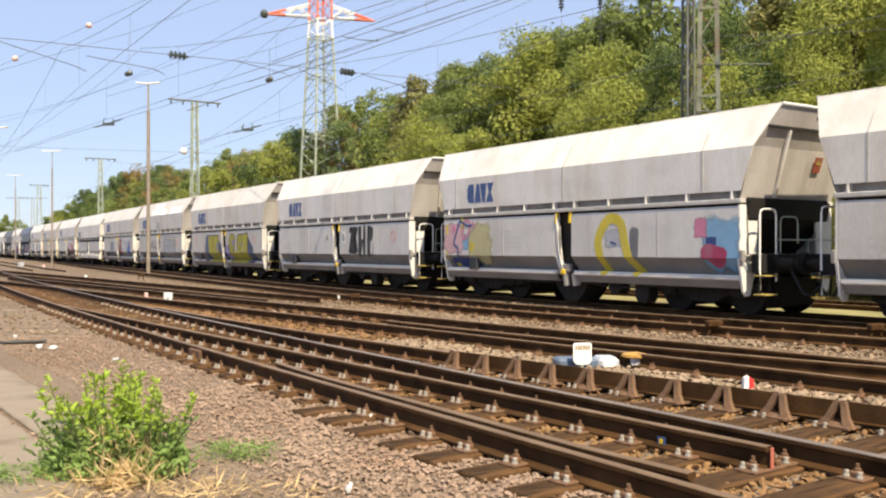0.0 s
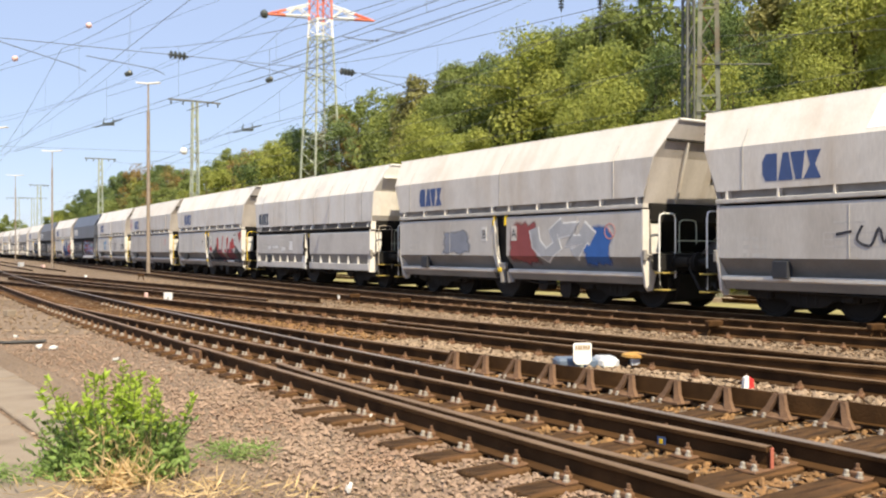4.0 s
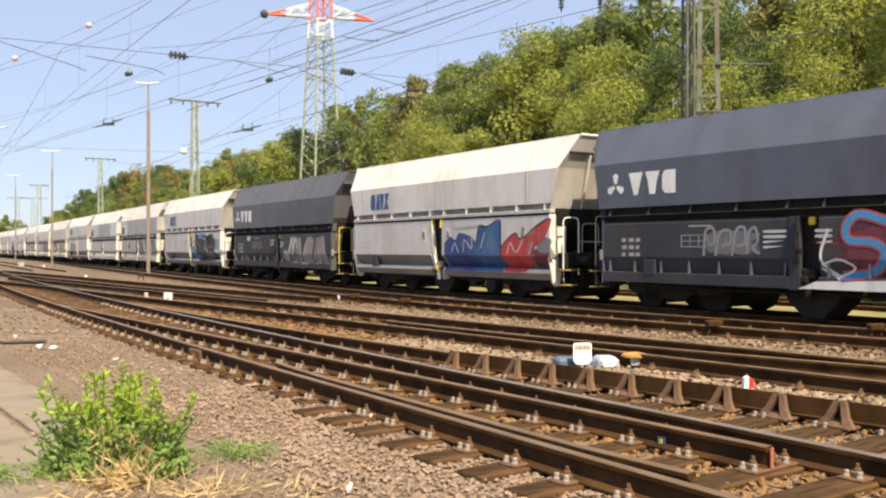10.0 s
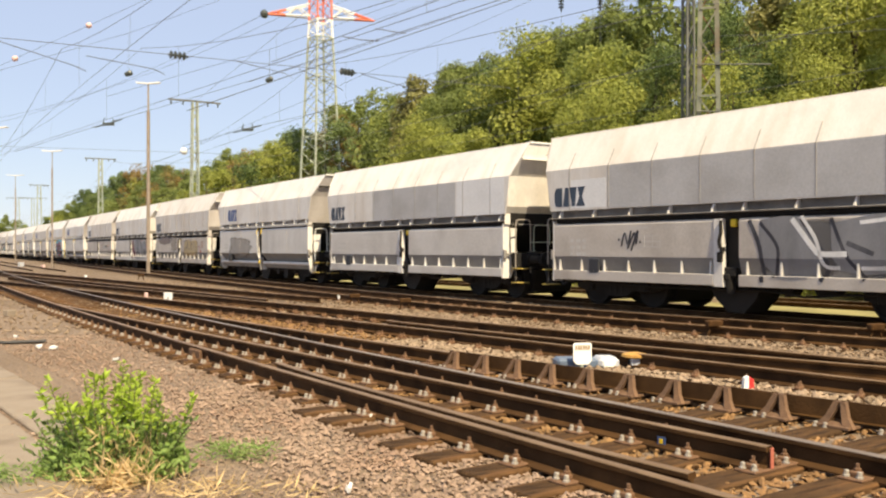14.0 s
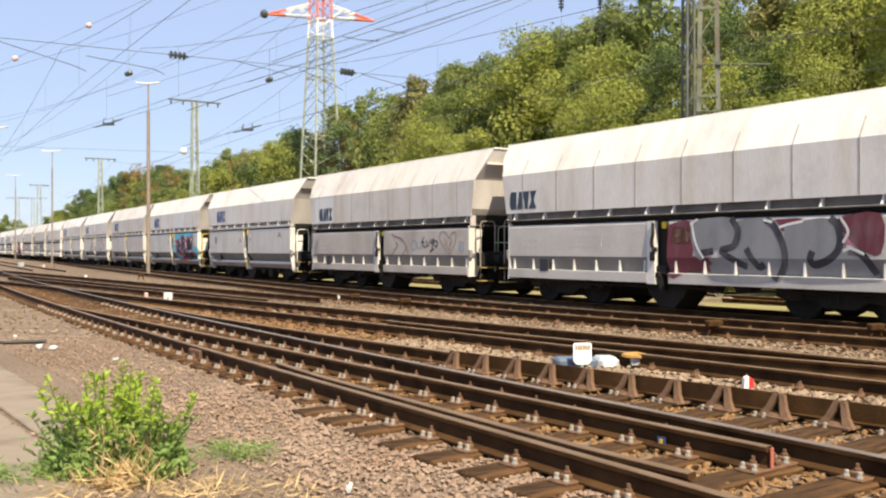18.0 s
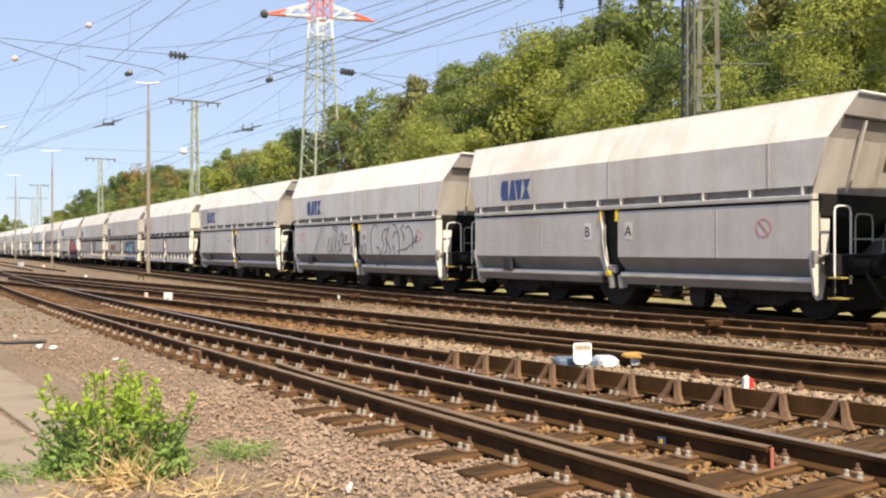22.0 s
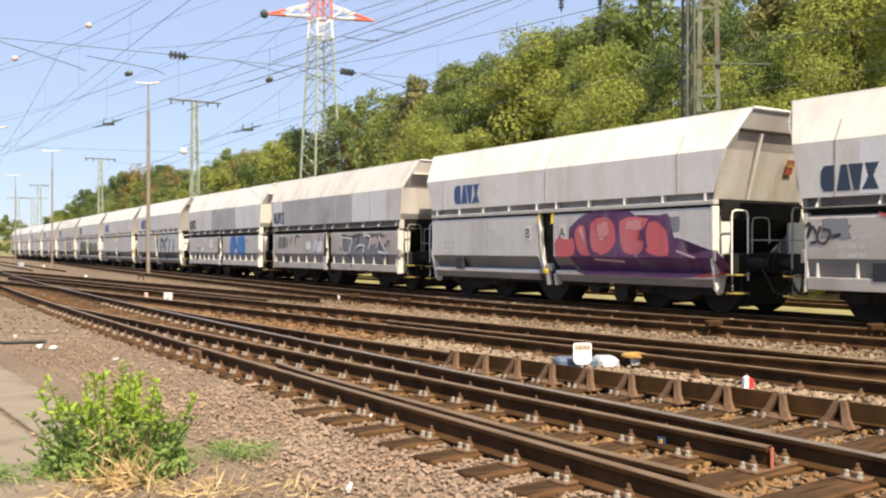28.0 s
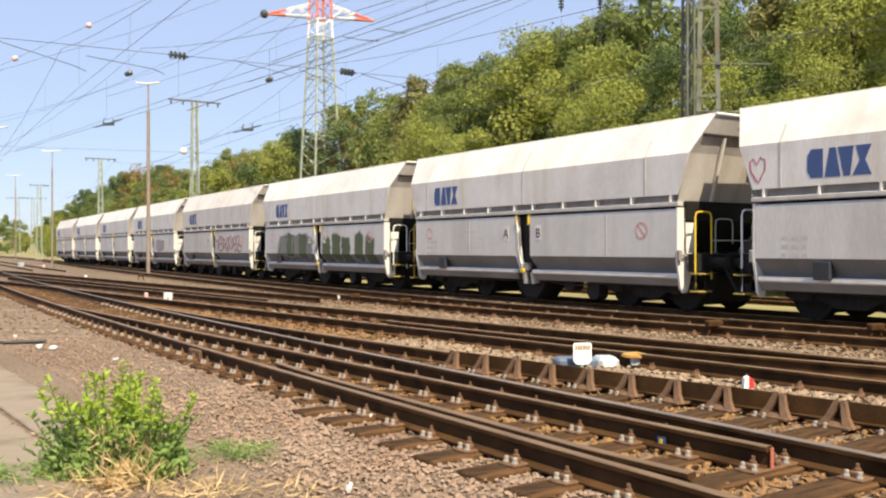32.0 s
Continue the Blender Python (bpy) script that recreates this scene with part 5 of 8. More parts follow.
line(w, TEALPALE, 0.07, 8, ((3.75, 1.6), (3.95, 1.8), (4.15, 1.6), (4.35, 1.8)), ((4, 1.65), (4.65, 1.85), (4.35, 1.7)), ((3.8, 1.5), (4.25, 1.55), (4.55, 1.7)))
w = TRAIN[10]
line(w, SMOKE, 0.06, 3, ((-2.3, 1.2), (-2.25, 1.7), (-2.05, 1.75), (-2.05, 1.45), (-2.2, 1.45)), ((-2, 1.2), (-1.9, 1.65), (-1.65, 1.7), (-1.65, 1.45), (-1.85, 1.4)), ((-1.6, 1.2), (-1.5, 1.7), (-1.3, 1.75), (-1.3, 1.45), (-1.5, 1.4)), ((-1.25, 1.25), (-1.2, 1.65), (-1.05, 1.75), (-1, 1.5), (-1.1, 1.35), (-0.95, 1.25)))
cloud(w, -2.35, -0.95, 1.2, 1.75, GREY, 629, depth=0.002)
fill(w, PALEGREY, 3, ((-0.85, 1.7), (-0.4, 1.7), (-0.4, 1.65), (-0.85, 1.65)), ((-0.85, 1.6), (-0.4, 1.6), (-0.4, 1.55), (-0.85, 1.55)), ((-0.85, 1.5), (-0.4, 1.5), (-0.4, 1.5), (-0.85, 1.45)), ((-0.85, 1.4), (-0.4, 1.4), (-0.4, 1.4), (-0.85, 1.35)), ((0.25, 1.7), (0.55, 1.7), (0.55, 1.65), (0.25, 1.65)), ((0.25, 1.6), (0.55, 1.6), (0.55, 1.55), (0.25, 1.55)), ((0.25, 1.45), (0.55, 1.5), (0.55, 1.45), (0.25, 1.45)))
w = TRAIN[11]
fill(w, (0.025, 0.10, 0.25), 3, ((1.95, 1.15), (2.05, 1.5), (2.2, 1.95), (2.6, 1.95), (3.15, 2.1), (3.25, 2), (3.15, 1.35), (3.25, 0.65), (2.15, 0.6), (2, 0.9)))
cloud(w, 2.15, 3.25, 0.84, 1.15, NAVY, 630, depth=0.006)
fill(w, NAVY, 2, ((0.45, 1.5), (0.75, 1.7), (1.05, 1.6), (1.2, 1.8), (1.6, 1.75), (1.9, 1.65), (2.15, 1.35), (2.15, 0.55), (0.55, 0.55), (0.5, 1.1)))
cloud(w, 0.7, 3.3, 0.84, 0.9, (0.025, 0.10, 0.25), 631, depth=0.003)
fill(w, REDPAINT, 4, ((3.25, 1.4), (3.6, 1.65), (3.9, 1.75), (4.1, 1.6), (4.55, 1.75), (4.8, 1.95), (5.15, 2.1), (5.35, 2.05), (5, 1.55), (4.55, 1.35), (4.6, 1.1), (4.25, 0.75), (3.45, 0.65), (3.3, 0.9)))
cloud(w, 4.55, 5.3, 0.84, 1.35, WINE, 632, depth=0.003)
cloud(w, 4.75, 5.35, 1.2, 1.65, STEEL, 633, depth=0.005)
line(w, PALESTEEL, 0.04, 5, ((0.85, 1.25), (1, 1.5), (1.2, 1.25)), ((1.45, 1.25), (1.5, 1.6), (1.85, 1.35), (1.85, 1.65)), ((2.3, 1.35), (2.5, 1.8)), ((3.5, 1.2), (3.65, 1.5), (3.9, 1.25), (4.2, 1.6)), ((4.45, 1.2), (4.6, 1.5)), ((1.05, 1.95), (2.3, 2)))
line(w, NIGHT, 0.04, 6, ((2.05, 1.15), (2.2, 1.95), (2.6, 1.95), (3.2, 2.1), (3.15, 1.35)), ((3.25, 1.4), (3.6, 1.65), (3.9, 1.75), (4.1, 1.6), (4.8, 1.95), (5.2, 2.1)))
line(w, OCHRE, 0.1, 5, ((4.2, 1.9), (4.15, 1.55)))
w = TRAIN[12]
fill(w, TAUPE, 2, ((1.2, 0.85), (1.4, 1.35), (1.6, 1.8), (2, 1.75), (1.95, 1.35), (2.2, 1.5), (2.4, 1.8), (2.5, 1.35), (2.4, 0.8)), ((2.6, 0.75), (2.8, 1.35), (3.2, 1.8), (3.7, 1.7), (3.6, 1.35), (3.4, 0.8)), ((3.7, 0.8), (3.85, 1.5), (4.05, 1.75), (4.6, 1.8), (4.7, 1.35), (4.8, 0.85)))
line(w, PALESTEEL, 0.05, 4, ((1.2, 1), (1.45, 1.5), (1.6, 1.85)), ((2.05, 1.75), (2.05, 1.35), (2.4, 1.8)), ((2.4, 1.75), (2.5, 1.2), (2.85, 0.8)), ((3.2, 1.8), (2.8, 1.35), (2.7, 0.8)), ((4, 1.75), (3.8, 1.35), (3.65, 0.9)), ((4.6, 1.8), (4.65, 1.35), (4.9, 0.9), (5.1, 0.8)), ((0.8, 1.2), (1.2, 1.05)))
cloud(w, 0.6, 1.2, 0.84, 1.35, TAUPE, 634, depth=0.002)
w = TRAIN[12]
line(w, CHALK, 0.05, 4, ((-3.55, 1.85), (-3.45, 1.9), (-3.5, 1.75), (-3.25, 1.9), (-3.4, 1.7), (-3.1, 1.85)))
cloud(w, -1.45, -1.15, 1.5, 1.7, WINE, 635, depth=0.003)
fill(w, PALEGREY, 3, ((-0.75, 1.7), (-0.25, 1.75), (-0.25, 1.7), (-0.75, 1.65)), ((-0.75, 1.6), (-0.25, 1.65), (-0.25, 1.6), (-0.75, 1.6)), ((-0.75, 1.55), (-0.3, 1.55), (-0.3, 1.5), (-0.75, 1.5)), ((0.35, 1.65), (0.75, 1.65), (0.75, 1.65), (0.35, 1.6)), ((0.35, 1.55), (0.75, 1.6), (0.75, 1.55), (0.35, 1.5)), ((0.35, 1.45), (0.65, 1.5), (0.65, 1.45), (0.35, 1.4)))
fill(w, TEALPALE, 3, ((0.85, 1.2), (1, 1.3), (1.1, 1.2), (1, 1.05), (0.9, 1.05)))
line(w, CHALK, 0.06, 5, ((1.25, 1.2), (1.35, 1.35), (1.5, 1.75), (1.55, 1.65), (1.6, 1.35)), ((1.6, 1.05), (1.9, 1.75), (2.05, 1.55)))
fill(w, TAUPE, 2, ((1.15, 0.9), (1.2, 1.35), (1.4, 1.55), (1.55, 1.75), (1.7, 1.65), (1.75, 1.35), (1.9, 1.7), (2.2, 1.75), (2.2, 0.95)))
w = TRAIN[13]
cloud(w, 0.9, 1.3, 0.84, 1.35, AZURE, 636, depth=0.002)
cloud(w, 2.05, 2.7, 1.85, 2.1, AZURE, 637, depth=0.002)
cloud(w, 1.5, 2.05, 1.95, 2.1, AZURE, 638, depth=0.002)
line(w, NIGHT, 0.08, 2, ((0.5, 1.35), (0.65, 1.5), (0.6, 1.3), (0.75, 1.45), (0.65, 1.25), (0.55, 1.25), (0.7, 1.15)))
cloud(w, 0.6, 0.85, 1.05, 1.45, TEALPALE, 639, depth=0.001)
w = TRAIN[13]
fill(w, CHAR, 3, ((0.95, 2), (1.05, 2.1), (1.3, 2.1), (1.45, 1.8), (1.75, 1.85), (2.25, 1.95), (2.6, 1.95), (3, 1.75), (3.45, 1.8), (3.55, 2.05), (3.9, 2.1), (4.05, 2), (4.05, 1.65), (4.25, 1.35), (4.55, 0.9), (4.45, 0.8), (1.75, 0.7), (1.3, 1.1), (1, 1.5)))
cloud(w, 2.15, 2.9, 1.8, 2.1, AZURE, 640, depth=0.002)
cloud(w, 0.5, 1.45, 0.84, 1.1, AZURE, 641, depth=0.002)
cloud(w, 4.45, 5.3, 0.84, 1.15, AZURE, 642, depth=0.002)
cloud(w, 4.35, 5.05, 1.3, 1.85, TEALPALE, 643, depth=0.002)
line(w, OCHRE, 0.05, 6, ((1.25, 1.7), (1.75, 1.5), (1.9, 1.35)), ((3.15, 1.4), (3.75, 1.5), (4.05, 1.4)))
line(w, PALESTEEL, 0.05, 6, ((2.1, 1.85), (2.75, 1.85), (2.7, 1.35)), ((2.7, 1.35), (3.2, 1.2), (3.1, 0.8)), ((3.7, 1.25), (4.05, 0.95)), ((1.55, 1.05), (1.85, 0.75)), ((2.55, 1.15), (3.15, 0.8), (3.65, 1.15), (3.85, 0.9)))
line(w, NIGHT, 0.05, 5, ((0.95, 2), (1.05, 2.1), (1.3, 2.1), (1.45, 1.8), (2.25, 1.95), (3, 1.75), (3.55, 1.8), (3.55, 2.05), (4.05, 2), (4.05, 1.65), (4.45, 0.9)))
cloud(w, 3.85, 4.45, 1.35, 1.9, WINE, 644, depth=0.008)
w = TRAIN[14]
cloud(w, 0.75, 2.85, 0.84, 1.9, CHARGREY, 645, depth=0.002)
cloud(w, 2.6, 5.15, 0.84, 1.9, CHARGREY, 646, depth=0.002)
fill(w, STEEL, 3, ((0.8, 1.9), (1.55, 1.95), (2, 1.6), (2.05, 0.9), (1.2, 0.8), (0.8, 1.2)), ((2.3, 1.8), (3.45, 1.95), (3.75, 1.5), (3.6, 1), (2.45, 0.95)), ((4.05, 1.75), (4.6, 1.9), (4.9, 1.6), (4.75, 1), (4.15, 1)))
line(w, CHALK, 0.07, 5, ((1.7, 1.95), (2, 1.5), (2.15, 1.05), (2.45, 1)), ((2.85, 1.8), (3.35, 1.85), (3.65, 1.95)), ((3.7, 1.9), (3.8, 1.35), (3.6, 1.05), (2.85, 1)), ((4.6, 1.85), (4.8, 1.6), (4.65, 1.2)), ((4.05, 1.75), (3.9, 1.35), (4.15, 0.9)))
line(w, NIGHT, 0.07, 4, ((0.8, 1.85), (1.2, 1.35), (1.1, 0.8)), ((2.3, 1.9), (2.6, 1.2), (2.95, 0.8)), ((3.9, 1.85), (4.05, 1.35)))
w = TRAIN[14]
line(w, NIGHT, 0.05, 4, ((-3, 1.55), (-2.95, 1.55)), ((-2.9, 1.4), (-2.8, 1.7), (-2.7, 1.45), (-2.6, 1.75), (-2.7, 1.35), (-2.5, 1.7), (-2.45, 1.45), (-2.4, 1.75), (-2.6, 1.3)), ((-2.35, 1.5), (-2.3, 1.5)))
line(w, NIGHT, 0.09, 4, ((0.55, 1.9), (0.8, 1.35), (0.85, 0.7)))
line(w, CHALK, 0.1, 5, ((1.5, 1.9), (1.95, 1.35), (2.1, 1.25), (2.6, 1.25)))
line(w, NIGHT, 0.09, 4, ((1.7, 1.9), (2.2, 1.15), (2.1, 0.75)), ((2.6, 1.45), (3.1, 1.25)))
w = TRAIN[17]
cloud(w, -4.65, -1.9, 1.6, 2.05, UMBER, 647, depth=0.002)
cloud(w, -1.8, -0.65, 1.2, 2.05, TAUPE, 648, depth=0.002)
cloud(w, -4.2, -3.65, 0.84, 1.15, UMBER, 649, depth=0.002)
fill(w, SAND, 2, ((0.8, 0.95), (0.95, 1.35), (1, 1.7), (1.45, 1.8), (1.6, 1.8), (1.85, 1.85), (2.1, 1.75), (2.85, 1.8), (3.35, 1.75), (3.45, 1.6), (3.45, 1.25), (3.35, 0.95), (2.6, 0.95), (2, 0.95)))
line(w, CHARGREY, 0.045, 4, ((0.75, 1.8), (0.95, 1.75), (1.3, 1.8), (1.55, 1.8), (1.55, 1.45), (1.05, 1.35), (0.95, 0.95)), ((1.7, 1.8), (1.65, 1.45), (2, 1.3), (2.25, 1.55), (2.15, 1.8)), ((2.4, 1.75), (2.35, 1.35), (2.65, 1.35)), ((2.7, 1.75), (2.7, 1.5), (2.9, 1.35), (2.9, 1)), ((3, 1.75), (3.05, 1.45), (3.25, 1.45), (3.2, 1)), ((3.35, 1.75), (3.55, 1.65), (3.5, 1.35), (3.4, 1)))
cloud(w, 1.15, 1.6, 1.25, 1.7, OCHRE, 650, depth=0.006)
cloud(w, 2.1, 2.85, 1.35, 1.7, OCHRE, 651, depth=0.006)
cloud(w, 3.72, 3.86, 1.3, 1.6, (0.42, 0.10, 0.08), 652, depth=0.004)
cloud(w, 3.95, 4.15, 1.1, 1.3, (0.42, 0.10, 0.08), 653, depth=0.004)
cloud(w, 4.05, 4.55, 1.35, 1.75, (0.46, 0.34, 0.29), 654, depth=0.002)
w = TRAIN[18]
fill(w, WINE, 1, ((0.3, 1.85), (0.95, 1.9), (0.9, 1), (0.3, 0.75)), ((2.95, 1.9), (3.55, 1.9), (3.3, 1.75), (3, 1.65)), ((4.25, 1.9), (5.05, 1.95), (5.05, 1.25), (4.65, 1.35), (4.35, 1.65)))
cloud(w, 0.35, 0.95, 1.25, 1.9, PINKISH, 655, depth=0.006)
cloud(w, 0.4, 0.9, 1.45, 1.8, SAND, 656, depth=0.008)
cloud(w, 0.35, 1.45, 0.84, 1.2, WINE, 657, depth=0.002)
cloud(w, 4.35, 5, 1.35, 1.85, PINKISH, 658, depth=0.004)
cloud(w, 4.5, 4.75, 1.45, 1.75, SAND, 659, depth=0.006)
fill(w, SMOKE, 3, ((0.9, 1.85), (1.1, 1.95), (2, 1.95), (2.1, 1.55), (1.95, 1.35), (1.45, 1.3), (1.15, 1.1), (0.95, 1.45)), ((2.1, 1.9), (2.7, 1.95), (3.05, 1.8), (3.15, 1.35), (3.1, 0.75), (1.5, 0.7), (1.5, 1.1), (2, 1.3), (2.25, 1.55)), ((3.15, 1.75), (3.55, 1.85), (4, 1.9), (4.25, 1.75), (4.35, 1.45), (4.45, 1.3), (4.75, 1.25), (5, 0.85), (5, 0.8), (3.2, 0.75), (3.2, 1.35)))
line(w, NIGHT, 0.14, 5, ((1.95, 1.95), (2.1, 1.7), (2, 1.4), (1.7, 1.3), (2.15, 1.05), (2.3, 1)), ((2.75, 1.9), (2.95, 1.75), (3.15, 1.35), (3.15, 1.05), (2.95, 0.75)), ((4.1, 1.9), (4.25, 1.75), (4.3, 1.45), (4.15, 1.2), (3.8, 1.05), (3.7, 1.15), (3.75, 1.3)), ((1.15, 1.25), (1.5, 1.3)), ((4.45, 1.3), (4.7, 1.25), (4.95, 0.9)), ((2.3, 1.35), (2.55, 1), (2.7, 1.05)))
line(w, CHALK, 0.05, 6, ((0.9, 1.85), (1.1, 1.95)), ((0.95, 1.85), (1.05, 1.45), (1.25, 1.15)), ((3.05, 1.75), (3.25, 1.8), (3.55, 1.85)), ((4.3, 1.9), (4.45, 1.65), (4.35, 1.45)), ((4.35, 1.3), (4.5, 1.35), (4.75, 1.25)), ((2.7, 1.9), (2.9, 1.85)))
w = TRAIN[19]
line(w, RUSTLINE, 0.04, 3, ((0.85, 1.85), (1, 1.75), (1.35, 1.7), (1.7, 1.5), (1.7, 1.3), (1.45, 1.1)), ((0.85, 1.15), (1.1, 1.35), (1.25, 1.45), (1.1, 1.55)), ((1.8, 1.45), (1.9, 1.15)), ((1.4, 1.1), (1.55, 0.9)))
line(w, NIGHT, 0.04, 4, ((2.85, 1.7), (2.7, 1.55), (2.85, 1.55), (2.75, 1.45), (2.95, 1.4)), ((3, 1.6), (3, 1.45), (3.1, 1.45), (3.15, 1.6)), ((3.25, 1.65), (3.25, 1.5), (3.4, 1.65), (3.3, 1.35), (3.2, 1.25), (3.4, 1.35)), ((3.4, 1.5), (3.5, 1.6), (3.6, 1.5), (3.55, 1.4), (3.45, 1.45)))
line(w, (0.30, 0.36, 0.41), 0.04, 3, ((2.25, 1.65), (2.1, 1.55), (2.15, 1.35), (2.3, 1.35), (2.4, 1.55), (2.25, 1.6)), ((2.45, 1.55), (2.45, 1.4), (2.65, 1.4), (2.65, 1.6)))
line(w, (0.37, 0.265, 0.225), 0.04, 3, ((4.25, 1.2), (3.9, 1.45), (3.7, 1.7), (3.85, 1.85), (4.1, 1.8), (4.25, 1.65), (4.4, 1.8), (4.6, 1.8), (4.55, 1.5), (4.25, 1.15)), ((4, 1.65), (4.25, 1.3), (4.35, 1.65)), ((4, 1.45), (4.15, 1.55)), ((4.25, 1.45), (4.4, 1.55)))
cloud(w, 4.75, 5, 1.25, 1.55, (0.36, 0.385, 0.43), 660, depth=0.003)
w = TRAIN[20]
line(w, NIGHT, 0.05, 3, ((3.9, 1.8), (4, 1.9), (4.1, 2), (4.2, 1.9), (4.25, 1.8)))
cloud(w, -4.4, -4.05, 1.6, 1.95, SMOKE, 661, depth=0.003)
w = TRAIN[21]
fill(w, CYANB, 1, ((0.65, 1.35), (0.95, 1.6), (0.8, 2.05), (1.6, 2.15), (2.65, 2.2), (4.35, 2.2), (4.35, 2), (4.4, 1.55), (4.7, 1.35), (4.85, 1.25), (4.65, 1.1), (5.25, 0.95), (5.4, 0.8), (3.2, 0.75), (1.4, 0.7), (0.95, 1), (0.75, 1.25)))
cloud(w, 1.1, 4.45, 1.85, 2.2, CYANB, 662, depth=0.002)
cloud(w, 4.2, 5.4, 0.84, 1.45, CYANB, 663, depth=0.002)
cloud(w, 0.5, 1.4, 1, 1.7, CYANB, 664, depth=0.002)
fill(w, REDPAINT, 3, ((0.95, 1.8), (1.2, 1.9), (1.8, 1.9), (2.1, 2.1), (2.55, 2.1), (2.8, 1.95), (3, 1.8), (3.2, 1.8), (3.15, 2), (3.4, 2.05), (3.8, 1.9), (3.95, 1.95), (4.2, 2.1), (4.35, 2.05), (4.2, 1.8), (4.3, 1.7), (4.3, 1.35), (4.45, 1.25), (4.85, 0.9), (4.9, 0.85), (3.6, 0.75), (1.9, 0.7), (1.65, 1), (1.1, 1.1), (1, 1.5)))
fill(w, INK, 4, ((1.1, 1.75), (1.6, 1.85), (1.9, 1.8), (2.05, 2), (2.5, 2), (2.75, 1.9), (2.95, 1.65), (3.1, 1.35), (3.15, 1), (3.2, 0.85), (2.4, 0.8), (2.15, 0.9), (2.05, 0.8), (1.85, 0.85), (1.8, 1.1), (1.2, 1.15), (1.15, 1.45)), ((3.25, 1.9), (3.45, 1.95), (3.8, 1.85), (4.05, 1.85), (4.15, 1.95), (4.05, 1.7), (4.15, 1.6), (4.15, 1.35), (3.95, 1.3), (3.9, 1.45), (3.5, 1.5), (3.5, 1), (3.85, 1.05), (4.2, 1.2), (4.4, 1.15), (4.7, 0.85), (3.3, 0.8), (3.25, 1.35)))
fill(w, CYANB, 5, ((3.6, 1.25), (3.9, 1.3), (3.85, 1.15), (3.65, 1.1)))
fill(w, REDPAINT, 5, ((1.95, 1.8), (2.05, 1.8), (2.15, 1.35), (2.05, 0.9), (2, 0.9), (2, 1.35)), ((3.1, 1.65), (3.2, 1.65), (3.25, 1), (3.25, 0.85), (3.2, 0.85), (3.15, 1.35)))
fill(w, CHALK, 6, ((1.85, 1.85), (2, 1.85), (2, 1.6), (1.9, 1.7)), ((2.85, 1.75), (2.95, 1.75), (3.15, 1.45), (3.05, 1.4)), ((3.9, 1.85), (4.15, 1.95), (4.1, 1.8), (3.9, 1.75)), ((4.25, 1.2), (4.5, 0.95), (4.45, 0.9), (4.25, 1.15)), ((2.35, 1.25), (2.4, 1.25), (2.5, 1.05), (2.4, 0.9), (2.35, 1.05)), ((1.8, 1.05), (1.9, 1.05), (1.85, 0.85)))
cloud(w, 1.2, 1.4, 1.55, 1.7, LILAC, 665, depth=0.02)
cloud(w, 1.6, 1.85, 1.7, 1.9, LILAC, 666, depth=0.02)
cloud(w, 1.7, 1.95, 1.3, 1.45, LILAC, 667, depth=0.02)
cloud(w, 2.45, 2.65, 1.7, 1.85, LILAC, 668, depth=0.02)
cloud(w, 2.7, 2.9, 1.3, 1.45, LILAC, 669, depth=0.02)
cloud(w, 3.25, 3.45, 1.85, 2, LILAC, 670, depth=0.02)
cloud(w, 3.2, 3.4, 1.15, 1.3, LILAC, 671, depth=0.02)
cloud(w, 4.05, 4.2, 1.15, 1.3, LILAC, 672, depth=0.02)
cloud(w, 1.3, 1.55, 0.9, 1.1, LILAC, 673, depth=0.02)
cloud(w, 3.85, 4, 1.65, 1.8, LILAC, 674, depth=0.02)
cloud(w, 2.35, 3.05, 0.84, 0.9, LILAC, 675, depth=0.02)
cloud(w, 3.6, 4.1, 0.84, 0.9, LILAC, 676, depth=0.02)
cloud(w, 1.1, 1.9, 0.84, 0.85, PINKISH, 677, depth=0.02)
cloud(w, 4.6, 4.95, 0.84, 0.95, PINKISH, 678, depth=0.02)
cloud(w, 4.25, 4.45, 1.6, 1.95, SMOKE, 679, depth=0.02)
w = TRAIN[23]
line(w, GREY, 0.04, 3, ((-1.45, 1.95), (-1.65, 2.05), (-1.8, 2.15), (-1.5, 2.15), (-1.4, 2.05), (-1.6, 1.95)), ((-2, 1.75), (-2.2, 1.55), (-2.15, 1.2), (-1.9, 1.35), (-2, 1.55)), ((-1.8, 1.8), (-1.85, 1.35), (-1.75, 1.15), (-1.6, 1.5), (-1.65, 1.85)), ((-1.45, 1.9), (-1.55, 1.5), (-1.45, 1.2), (-1.25, 1.35), (-1.35, 1.65)), ((-1.15, 1.9), (-1.25, 1.5), (-1.15, 1.25), (-1, 1.65), (-1.1, 2)), ((-1, 1.9), (-0.85, 1.5), (-0.55, 1.55)), ((-0.55, 1.5), (-0.3, 1.55)), ((-0.4, 1.2), (-0.25, 1.4), (-0.4, 1.35), (-0.3, 1.2)))
